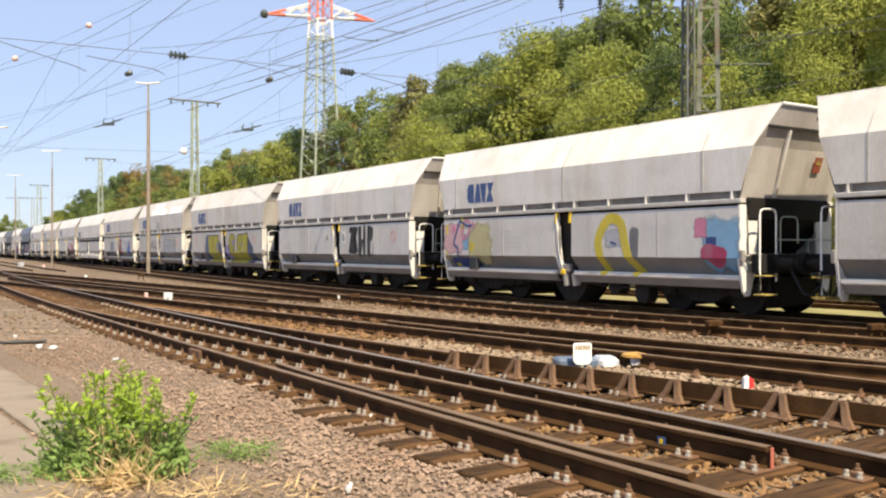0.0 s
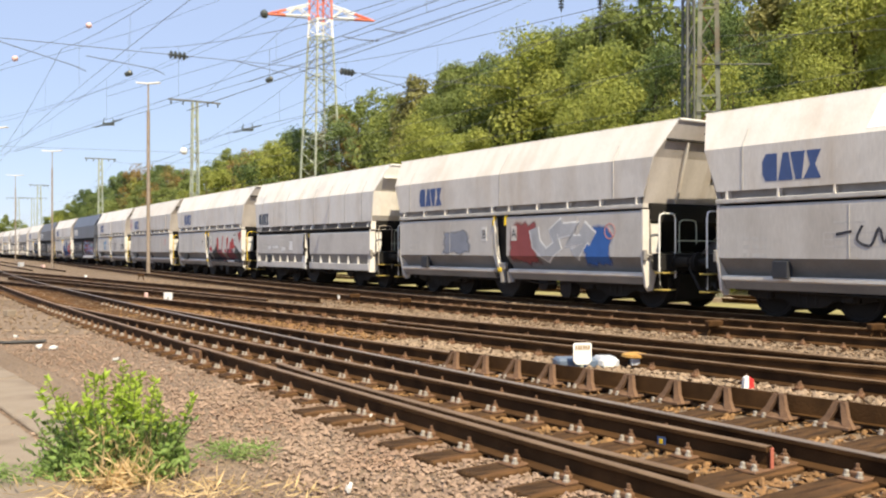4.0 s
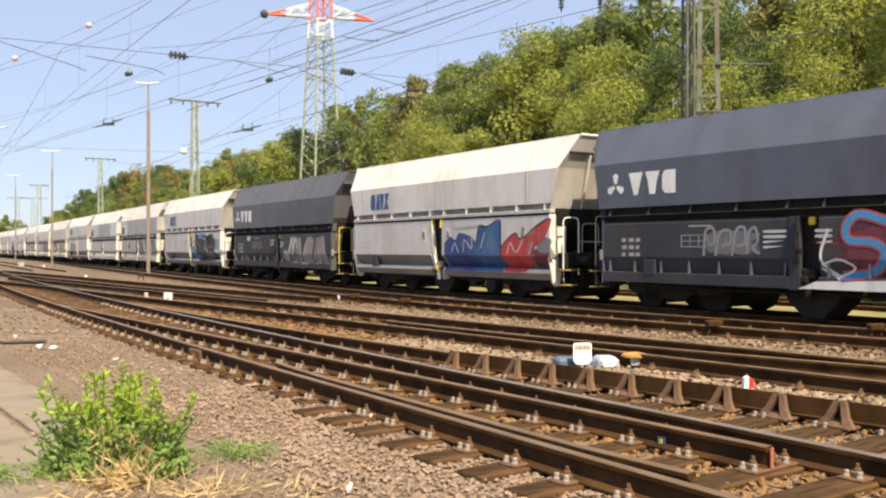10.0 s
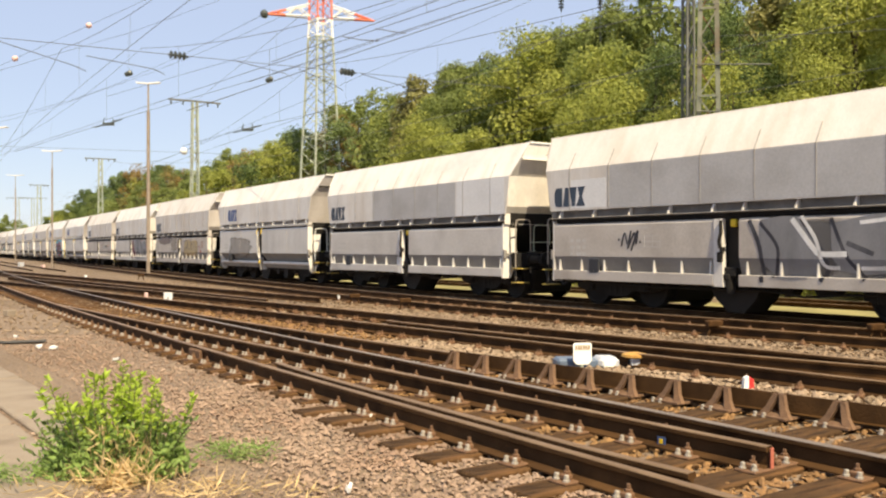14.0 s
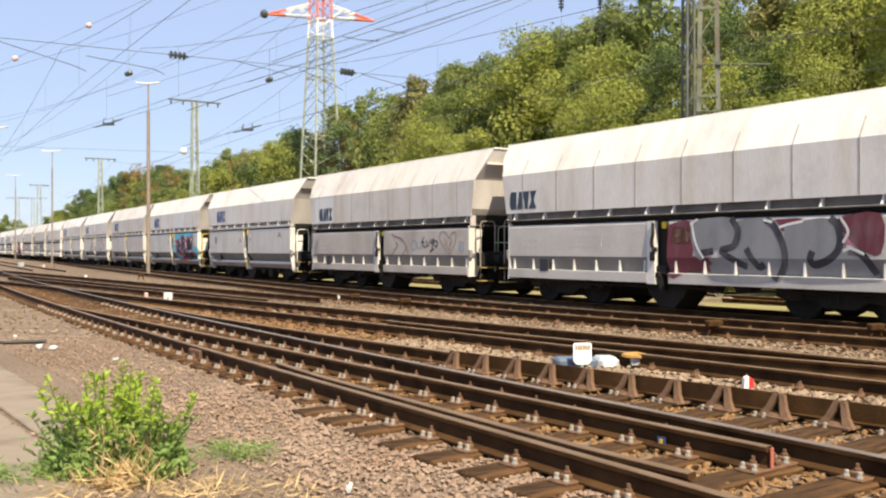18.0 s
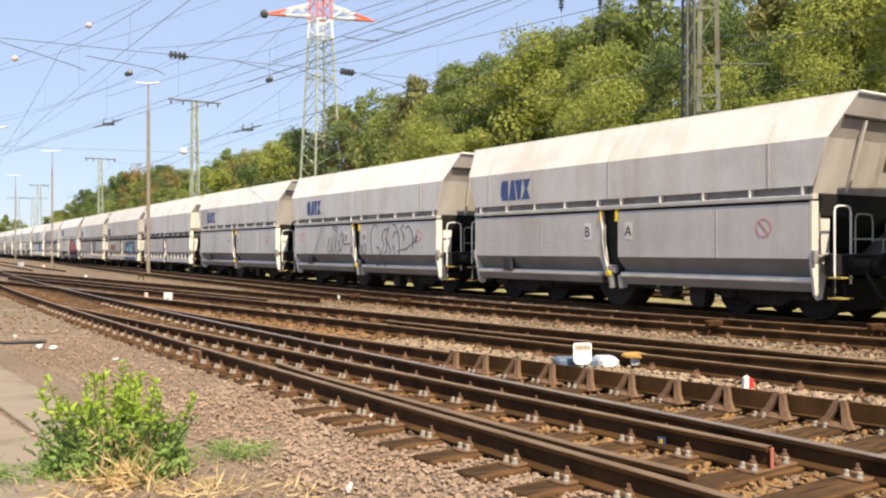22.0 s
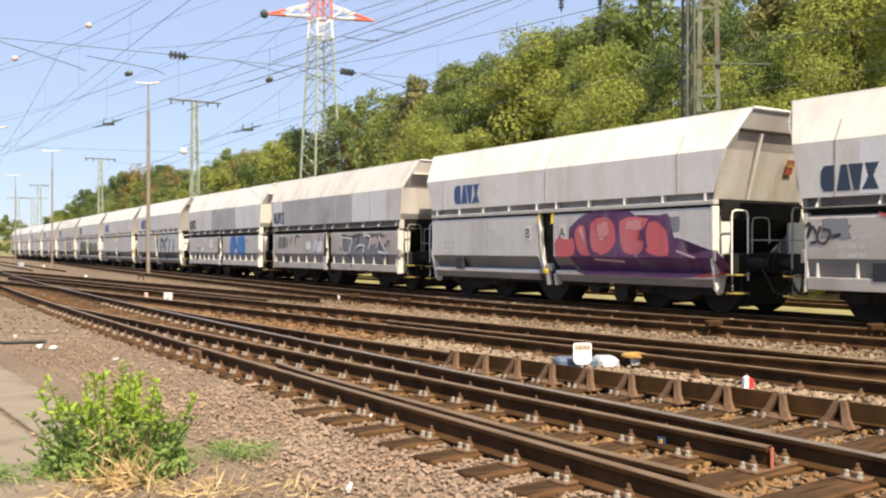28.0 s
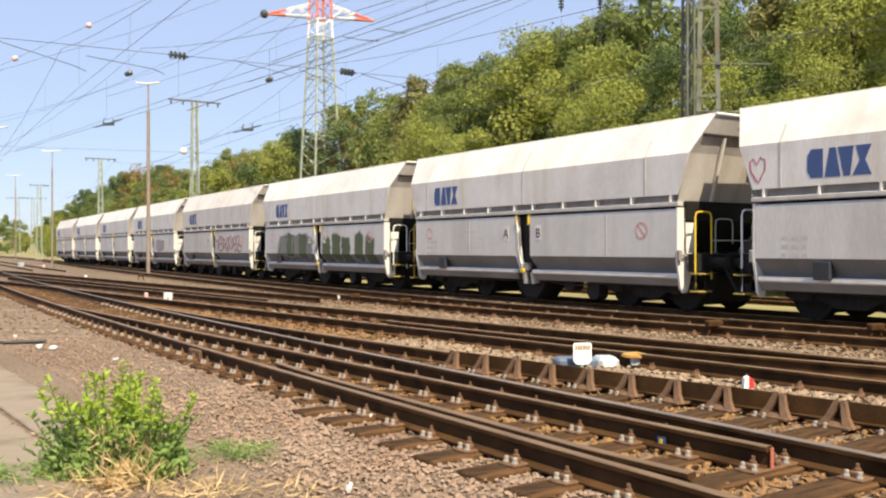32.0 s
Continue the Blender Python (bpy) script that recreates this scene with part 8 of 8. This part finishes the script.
    box(bm, -0.04, 0.04, -0.002, 0.02, 0.15, 0.19)
    prism(bm, [(-0.06, -0.055, 0.035), (0.06, -0.055, 0.035), (0.09, -0.10, 0.0), (-0.09, -0.10, 0.0)], (0, 0.02, 0))
    box(bm, -0.14, 0.14, -0.12, 0.1, -0.012, 0.012, 0.004)
    chair_me = mesh_of("chair", bm, M_CHAIR)
    for k in range(-3, 10):
        u = 3.98 + 0.515 * k
        c = new("chair", chair_me)
        c.parent = bar
        c.matrix_basis = Matrix.Translation(uv(u, v_f(u) - 0.055, -0.15)) @ turn


def gravel():
    """Loose ballast stones, thousands of them, denser near the camera."""
    rng = np.random.RandomState(5)
    base = np.array([(1, 0, 0), (-1, 0, 0), (0, 1, 0), (0, -1, 0), (0, 0, 1), (0, 0, -0.6), (0.6, 0.6, 0.45), (-0.6, -0.55, 0.5)])
    tri = [(0, 6, 4), (6, 2, 4), (2, 1, 4), (1, 7, 4), (7, 3, 4), (3, 0, 4), (0, 2, 6), (1, 3, 7), (2, 0, 5), (1, 2, 5), (3, 1, 5), (0, 3, 5)]
    V, F, count = [], [], 0

    def scatter(n, u0, u1, va, vb, lo, hi, z=-0.195):
        nonlocal count
        for _ in range(n):
            u = rng.uniform(u0, u1)
            v = va(u) + (vb(u) - va(u)) * rng.rand()
            if u < 16 and rng.rand() < 0.93 and abs((u - 4.02 + 0.2575) % 0.515 - 0.2575) < 0.15 and v_a(u) - (0.5 if u < 7.2 else 0.27) < v < v_f(u) + 0.7:
                continue
            c = np.array(uv(u, v, z + rng.uniform(0, 0.02)))
            s = lo + (hi - lo) * rng.rand() ** 2.2
            q = base * (s * (0.6 + 0.7 * rng.rand(8, 1))) * np.array([1, 0.75 + 0.4 * rng.rand(), 0.5 + 0.4 * rng.rand()])
            a = rng.uniform(0, 6.28)
            ca, sa = math.cos(a), math.sin(a)
            q = np.stack([q[:, 0] * ca - q[:, 1] * sa, q[:, 0] * sa + q[:, 1] * ca, q[:, 2] + q[:, 0] * rng.uniform(-0.4, 0.4)], 1) + c
            V.append(q)
            F.extend([(a0 + count, b0 + count, c0 + count) for a0, b0, c0 in tri])
            count += 8
    scatter(8000, 1.2, 7.5, lambda u: 2.5, lambda u: v_a(u) - 0.05, 0.007, 0.024)
    scatter(3400, 1.2, 9.0, lambda u: v_a(u) - 1.1 + 0.3 * math.sin(u * 2.1), lambda u: v_a(u) - 0.05, 0.012, 0.031)
    scatter(2200, 1.2, 9, lambda u: 1.4, lambda u: 2.6, 0.008, 0.022)
    scatter(5500, 7.5, 16, lambda u: 2.5, lambda u: v_a(u) - 0.1, 0.009, 0.024)
    def gather(m, words):
        nonlocal count
        me = raw_mesh("ballast_stones", np.concatenate(V).tolist(), list(F), m)
        tagged(new("ballast_stones", me), words, "gravel", kind="stuff")
        V.clear(), F.clear()
        count = 0
    gather(M_STONE, "loose brown and grey stones on the yard")
    scatter(5000, 1.0, 9.0, lambda u: v_a(u) + 0.1, lambda u: v_a(u) + 1.45, 0.018, 0.042, -0.19)
    scatter(3500, 9.0, 22.0, lambda u: v_a(u) + 0.1, lambda u: v_a(u) + 1.45, 0.02, 0.042, -0.19)
    scatter(2500, 1.5, 9.0, lambda u: v_a(u) + 1.58, lambda u: v_f(u) + 0.05, 0.015, 0.036, -0.19)
    scatter(3000, 12.0, 24.0, lambda u: max(v_a(u) + 1.6, v_f(u) + 0.2), lambda u: v_g(u) - 0.05, 0.022, 0.045, -0.19)
    gather(M_STONE_RUST, "rust-stained ballast stones between the rails")
    scatter(5000, 1.5, 12.0, lambda u: v_f(u) + 0.2, lambda u: v_g(u) - 0.05, 0.02, 0.05, -0.18)
    gather(M_STONE_PALE, "pale ballast stones beside the check rail")
    scatter(7000, 3.0, 20.0, lambda u: v_g(u) + 1.65, lambda u: v_i(u) - 0.05, 0.018, 0.038, -0.18)
    scatter(1800, 3.0, 14.0, lambda u: v_g(u) + 0.1, lambda u: v_g(u) + 1.45, 0.022, 0.045, -0.19)
    scatter(2500, 4.0, 22.0, lambda u: v_i(u) + 0.1, lambda u: bank_line(u) - 1.0, 0.025, 0.05, -0.19)
    scatter(6000, 16.0, 42.0, lambda u: 2.0 + 0.03 * u, lambda u: v_i(u) - 0.1, 0.025, 0.05, -0.19)
    gather(M_STONE_FAR, "sooty ballast stones of the far tracks")


def slabs():
    rng = random.Random(2)
    for j, (v0, v1) in enumerate(((-0.9, 0.3), (0.33, 1.53), (1.57, 2.12))):
        u = 5.2 + 0.4 * j
        while u < 40:
            ln = 2.45
            bm = B()
            box(bm, 0.018, ln - 0.018, -(v1 - v0) / 2 + 0.008, (v1 - v0) / 2 - 0.008, -0.12, 0.0, 0.012)
            o = part("paving_slab", bm, M_CONCRETE)
            o.matrix_basis = Matrix.Translation(uv(u, (v0 + v1) / 2, -0.166 + rng.uniform(-0.008, 0.004))) @ Matrix.Rotation(TH + radians(90), 4, "Z") @ Matrix.Rotation(rng.uniform(-0.006, 0.006), 4, "X")
            tagged(o, "worn dusty concrete slab in the yard path", "paving slab", "slabs of the path")
            u += ln


def blade(verts, faces, p, d, ln, wd, rng):
    """One narrow folded leaf."""
    d = d.normalized()
    side = d.cross(Vector((rng.uniform(-1, 1), rng.uniform(-1, 1), rng.uniform(-0.3, 1)))).normalized() * wd
    up = d.cross(side).normalized() * wd * 0.4
    i = len(verts)
    verts += [p, p + d * ln * 0.45 + side + up, p + d * ln, p + d * ln * 0.45 - side + up, p + d * ln * 0.5]
    faces += [(i, i + 1, i + 2, i + 4), (i, i + 4, i + 2, i + 3)]


def bush():
    rng = random.Random(21)
    root = new("bush")
    root.location = (-2.09, 5.80, -0.2)
    tagged(root, "bushy yellow-green weed with dry straw at its foot", "bush")
    bm = B()
    young, old = ([], []), ([], [])
    for k in range(125):
        a, r = rng.uniform(0, math.tau), rng.random() ** 0.6 * 0.27
        base = Vector((math.cos(a) * r * 1.3 + rng.uniform(-0.03, 0.03), math.sin(a) * r * 0.7, 0))
        lean = Vector((math.cos(a) * r * rng.uniform(0.2, 1.1) + rng.uniform(-0.06, 0.06), math.sin(a) * r * 0.6, 0))
        h = rng.choice((rng.uniform(0.26, 0.48), rng.uniform(0.26, 0.5), rng.uniform(0.45, 0.76))) * (1 - 0.5 * (r / 0.36) ** 2)
        tip = base + lean + Vector((0, 0, h))
        mid = base.lerp(tip, 0.5) - lean * 0.15
        tube(bm, [base, mid, tip], 0.005, 4, 0.002)
        for q in range(int(h * 112)):
            f = rng.random() ** 0.7
            p = (base.lerp(mid, f * 2) if f < 0.5 else mid.lerp(tip, f * 2 - 1))
            dd = Vector((rng.gauss(0, 1), rng.gauss(0, 1), rng.uniform(0.1, 1.3)))
            v, fc = young if (p.z + rng.uniform(-0.1, 0.1) > 0.36) else old
            blade(v, fc, p, dd, rng.uniform(0.03, 0.07), rng.uniform(0.007, 0.014), rng)
    for k in range(2500):
        a, r = rng.uniform(0, math.tau), 0.45 * rng.random() ** 0.6
        p = Vector((math.cos(a) * r * 1.08 - 0.01, math.sin(a) * r * 0.7, 0.02 + 0.30 * rng.random() * (1 - (r / 0.55) ** 2)))
        blade(*old, p, Vector((rng.gauss(0, 1), rng.gauss(0, 1), rng.uniform(0, 1.2))), rng.uniform(0.03, 0.07), rng.uniform(0.009, 0.017), rng)
    part("stem", bm, M_BARK, root)
    part("young_leaves", raw_mesh("young_leaves", young[0], young[1], M_YOUNG), None, root, "bright yellow-green shoots")
    part("old_leaves", raw_mesh("old_leaves", old[0], old[1], M_OLD), None, root, "dark green lower leaves")
    v, f = [], []
    for k in range(240):
        a = rng.uniform(math.pi * 1.05, math.pi * 1.95)
        p = Vector((math.cos(a) * rng.uniform(0.05, 0.4), math.sin(a) * rng.uniform(0.1, 0.36) - 0.05, 0.01))
        blade(v, f, p, Vector((rng.gauss(0.1, 0.7), rng.gauss(-0.5, 0.5), rng.uniform(0.05, 0.9))), rng.uniform(0.08, 0.24), rng.uniform(0.003, 0.007), rng)
    for k in range(130):
        p = Vector((rng.gauss(0.16, 0.09), rng.uniform(-0.38, -0.2), rng.uniform(0.0, 0.12)))
        blade(v, f, p, Vector((rng.gauss(0, 0.6), rng.gauss(-0.3, 0.3), rng.uniform(0.0, 1.0))), rng.uniform(0.08, 0.18), rng.uniform(0.004, 0.011), rng)
    for k in range(120):
        p = Vector((rng.gauss(0.1, 0.1), rng.uniform(-0.3, -0.1), rng.uniform(0.05, 0.3)))
        blade(v, f, p, Vector((rng.gauss(0, 0.5), rng.gauss(-0.2, 0.3), rng.uniform(0.2, 1.2))), rng.uniform(0.06, 0.16), rng.uniform(0.004, 0.010), rng)
    part("dry_straw", raw_mesh("dry_straw", v, f, M_STRAW), None, root, "dry yellow straw")
    for x, y, n, w, m, words, h in ((-1.42, 6.25, 330, 0.30, M_OLD, "low green weed creeping over gravel", 0.10), (-2.75, 5.55, 300, 0.28, M_OLD, "low green weed at the path edge", 0.12),
                                    (-1.45, 5.34, 170, 0.40, M_STRAW, "tuft of dry straw on gravel", 0.06), (-0.85, 5.25, 26, 0.22, M_STRAW, "tuft of dry straw on gravel", 0.05),
                                    (-2.2, 5.25, 60, 0.4, M_STRAW, "tuft of dry straw on gravel", 0.07), (-2.9, 6.9, 60, 0.3, M_OLD, "sparse weed in a slab joint", 0.05)):
        v, f = [], []
        for k in range(n):
            a, r = rng.uniform(0, math.tau), w * rng.random() ** 0.7
            blade(v, f, Vector((math.cos(a) * r, math.sin(a) * r * 0.6, rng.uniform(0, h))), Vector((rng.gauss(0, 1), rng.gauss(0, 1), rng.uniform(0, 0.9))), rng.uniform(0.04, 0.11) * (1.5 if m is M_STRAW else 1), rng.uniform(0.003, 0.007) * (1.3 if m is M_STRAW else 1), rng)
        o = tagged(new("weed", raw_mesh("weed", v, f, m)), words, "weed", "weeds on the yard", "stuff")
        o.location = (x, y, -0.19)


def small_things():
    def at(name, bm, m, x, y, label, cat, turn=-33, z=-0.2):
        o = part(name, bm, m)
        o.matrix_basis = pose(x, y, z, 0, 0, turn)
        return tagged(o, label, cat)
    # point number sign with its post
    s = new("point_sign")
    s.matrix_basis = pose(1.66, 10.75, -0.2, 0, 0, 12)
    tagged(s, "small white enamel number plate on a short post", "sign")
    bm = B()
    prism(bm, [(-0.115, 0, 0.13), (-0.07, 0, 0.085), (0.07, 0, 0.085), (0.115, 0, 0.13), (0.115, 0, 0.33), (0.10, 0, 0.345), (-0.10, 0, 0.345), (-0.115, 0, 0.33)], (0, 0.012, 0))
    plate = part("plate", bm, M_WHITE, s)
    for k in range(6):
        bm = B()
        box(bm, -0.092 + k * 0.032, -0.070 + k * 0.032, -0.004, -0.001, 0.26, 0.315)
        part("number_bar", bm, M_MARK, plate)
    part("post", tube(B(), [(0, 0.02, 0), (0, 0.02, 0.2)], 0.02, 6), M_GALV, s)
    # point machine
    s = new("point_machine")
    s.matrix_basis = pose(1.86, 11.05, -0.19, 0, 0, 5)
    tagged(s, "low grey point machine with a pale lid beside the rail", "point machine")
    bm = B()
    box(bm, -0.5, 0.0, -0.16, 0.16, 0, 0.13, 0.03)
    part("motor_box", bm, M_DULLBLUE, s, "dull blue motor box")
    bm = B()
    box(bm, 0.0, 0.26, -0.18, 0.18, 0, 0.14, 0.04)
    part("lid", bm, M_GREYBOX, s, "pale grey lid")
    bm = B()
    box(bm, 0.06, 0.2, -0.192, -0.18, 0.035, 0.10)
    part("plate", bm, M_WHITE, s)
    # orange-capped lantern
    s = new("point_lantern")
    s.matrix_basis = pose(2.33, 11.0, -0.2)
    tagged(s, "squat point lantern with an orange cap", "lantern")
    bm = B()
    lathe(bm, (0, 0, 0.14), (0, 0, 1), [(0, 0.12), (0.015, 0.16), (0.045, 0.155), (0.065, 0.06)], 14)
    part("cap", bm, M_CAP, s, "orange cap")
    for k in range(4):
        a = k * math.pi / 2 + 0.5
        part("leg", tube(B(), [(0.09 * math.cos(a), 0.09 * math.sin(a), 0), (0.08 * math.cos(a), 0.08 * math.sin(a), 0.17)], 0.018, 5), M_UNDER, s)
    bm = B()
    box(bm, -0.06, 0.1, -0.1, 0.08, 0.05, 0.15, 0.01)
    part("lamp_body", bm, M_GREYBOX, s)
    # red and white fouling marker
    s = new("fouling_marker")
    s.matrix_basis = pose(3.1, 9.2, -0.19)
    tagged(s, "small red and white marker peg in ballast", "marker peg")
    bm = B()
    prism(bm, [(-0.055, -0.04, 0), (0.0, -0.04, 0), (0.0, -0.04, 0.16), (-0.04, -0.04, 0.14)], (0, 0.08, 0))
    part("white_half", bm, M_WHITE, s)
    bm = B()
    prism(bm, [(0.002, -0.04, 0), (0.055, -0.04, 0), (0.05, -0.04, 0.13), (0.002, -0.04, 0.16)], (0, 0.08, 0))
    part("red_half", bm, M_RED, s)
    # second sign with its point machine
    s = new("point_sign")
    s.matrix_basis = pose(-7.15, 23.5, -0.2, 0, 0, -20)
    tagged(s, "distant white enamel number plate on a short post", "sign")
    bm = B()
    box(bm, -0.13, 0.13, 0, 0.015, 0.10, 0.33, 0.01)
    part("plate", bm, M_WHITE, s)
    part("post", tube(B(), [(0, 0.02, 0), (0, 0.02, 0.2)], 0.03, 6), M_UNDER, s)
    s = new("point_machine")
    s.matrix_basis = pose(-6.3, 22.9, -0.2, 0, 0, -12)
    tagged(s, "low pale point machine beside the track", "point machine")
    bm = B()
    box(bm, -0.5, -0.2, -0.18, 0.18, 0, 0.11, 0.03)
    part("motor_box", bm, M_DULLBLUE, s)
    bm = B()
    box(bm, -0.19, 0.2, -0.15, 0.15, 0, 0.08, 0.03)
    part("lid", bm, M_POLE, s)
    for x, y, h, w, m, words in ((-2.9, 25.3, 0.17, 0.08, M_WHITE, "small white marker peg between tracks"), (-17.0, 43.0, 0.22, 0.11, M_WHITE, "far white marker peg"),
                                 (-8.6, 26.2, 0.2, 0.08, M_BALL, "faded pink marker peg by the track"), (-35.0, 75.0, 0.35, 0.35, M_GREYBOX, "far white kilometre board"), (-30.5, 69.0, 0.25, 0.2, M_BALL, "far reddish marker board"),
                                 (-9.4, 19.6, 0.14, 0.2, M_CONCRETE, "pale concrete block on gravel")):
        bm = B()
        box(bm, -w / 2, w / 2, -w / 2, w / 2, 0, h, 0.012)
        at("marker_peg", bm, m, x, y, words, "marker peg")
    # rusty rail anchors between the tracks
    for x, y in ((-2.3, 23.5), (-0.9, 21.4), (4.42, 14.75), (6.75, 14.1), (-14.2, 42.5)):
        s = new("rail_anchor")
        s.matrix_basis = pose(x, y, -0.19, 0, 0, 20)
        tagged(s, "rusty two-legged rail anchor in ballast", "rail anchor", "rail anchors")
        for q in (-1, 1):
            part("leg", tube(B(), [(q * 0.13, 0, 0), (q * 0.07, 0, 0.2)], 0.022, 5), M_RAIL, s)
        bm = B()
        box(bm, -0.14, 0.14, -0.07, 0.07, 0.18, 0.29, 0.02)
        part("head", bm, M_RAIL, s)
    # red-painted end and a small blue tag on the wing rail
    p = uv(3.43, v_d(3.43))
    bm = B()
    box(bm, -0.022, 0.010, -0.006, 0.0, 0.06, 0.195)
    at("end_mark", bm, M_FADED, p.x, p.y, "red paint on the cut rail end", "paint mark", 36)
    p = uv(4.3, v_d(4.3) - 0.03)
    bm = B()
    box(bm, -0.035, 0.035, -0.006, 0.0, 0.06, 0.12)
    o = at("rail_tag", bm, M_LOGO, p.x, p.y, "small blue tag with a yellow mark on the rail web", "tag", -54)
    bm = B()
    box(bm, -0.018, 0.014, -0.009, -0.006, 0.072, 0.106)
    part("mark", bm, M_YELLOW, o, "yellow mark")
    # joint blocks at the check rail
    for u, v in ((9.25, v_a(9.25) + 0.09), (11.3, v_a(11.3) - 0.02)):
        bm = B()
        box(bm, -0.2, 0.2, -0.05, 0.05, 0.03, 0.17, 0.015)
        q = uv(u, v)
        at("joint_block", bm, M_RUST, q.x, q.y, "rusty rail joint block at the track", "joint block", 126)
    # litter
    rng = random.Random(8)
    for x, y, w in ((-5.6, 13.0, 0.16), (-5.85, 13.1, 0.12), (-9.9, 26.5, 0.3), (-2.9, 8.2, 0.07), (-0.62, 7.6, 0.05), (-0.56, 5.35, 0.05), (-4.2, 11.6, 0.1), (1.9, 18.0, 0.08), (-6.9, 14.6, 0.08)):
        bm = B()
        pts = [(w * 0.5 * math.cos(k * 1.05) * rng.uniform(0.6, 1.2), w * 0.4 * math.sin(k * 1.05) * rng.uniform(0.6, 1.2), 0.02 + rng.uniform(0, 0.03)) for k in range(6)]
        prism(bm, pts, (0.01, 0, 0.03))
        at("litter", bm, M_WHITE, x, y, "scrap of white litter on gravel", "litter")
    # buried cable across the path
    bm = B()
    tube(bm, [(-8.5, 13.3, -0.16), (-7.4, 13.5, -0.15), (-6.6, 13.6, -0.15), (-6.1, 13.9, -0.16)], 0.03, 5)
    tagged(part("cable", bm, M_BLACK), "black cable lying across the path", "cable")


M_YOUNG = leaf_mat("young_weed_leaves", (0.29, 0.42, 0.05), (0.45, 0.56, 0.10))
M_OLD = leaf_mat("old_weed_leaves", (0.175, 0.275, 0.075), (0.295, 0.405, 0.13))
M_STRAW = leaf_mat("dry_straw", (0.56, 0.40, 0.20), (0.74, 0.57, 0.33))
M_MARK = flat("brown_marking", (0.30, 0.20, 0.10))
M_DULLBLUE = flat("dull_blue_paint", (0.10, 0.14, 0.20))
M_GREYBOX = flat("pale_grey_paint", (0.45, 0.47, 0.50))
M_CAP = mat("dull_orange_paint", (0.36, 0.19, 0.045), (0.50, 0.28, 0.07), 0.8, 14.0, 60.0, 0, 0.2)
M_FADED = mat("faded_red_paint", (0.30, 0.07, 0.04), (0.48, 0.15, 0.10), 0.8, 30.0, 80.0, 0, 0.2)
sleepers()
gravel()
slabs()
bush()
small_things()

# ---- movement ----


def gained(t):
    """How far the train has come, in wagon lengths, as it slowly gathers speed."""
    q = (t - 16) / 16
    return 0.56708 + 0.5434 * q - 0.12692 * q * q + 0.03318 * q ** 3 - t


# How far each wagon runs ahead of even spacing, by the play in the couplings.
SLACK = [(0, -0.02), (1, -0.04), (4, 0.02), (9, 0.0), (10, 0.1), (11, 0.24), (12, 0.40), (13, 0.36), (14, 0.28), (17, 0.2), (18, 0.17), (19, 0.36), (20, 0.22), (21, 0.17), (25, 0.19), (26, 0.15),
         (27, 0.05), (28, -0.03), (29, -0.05), (30, 0.24), (31, 0.16), (32, 0.29), (40, 0.3)]


def motions():
    times = [2.0 * k for k in range(17)]
    for i, ob in enumerate(TRAIN):
        rows = []
        slack = lerp_rows(SLACK, i)
        for t in times:
            s = WAGON * (gained(t) + i - 1) + 5.45 - slack
            p, a = train_line(s, 1.5)
            rows.append((t, pose(p.x, p.y, -0.08, 0, 0, math.degrees(a) - 90)))
        walk(ob, rows)


motions()
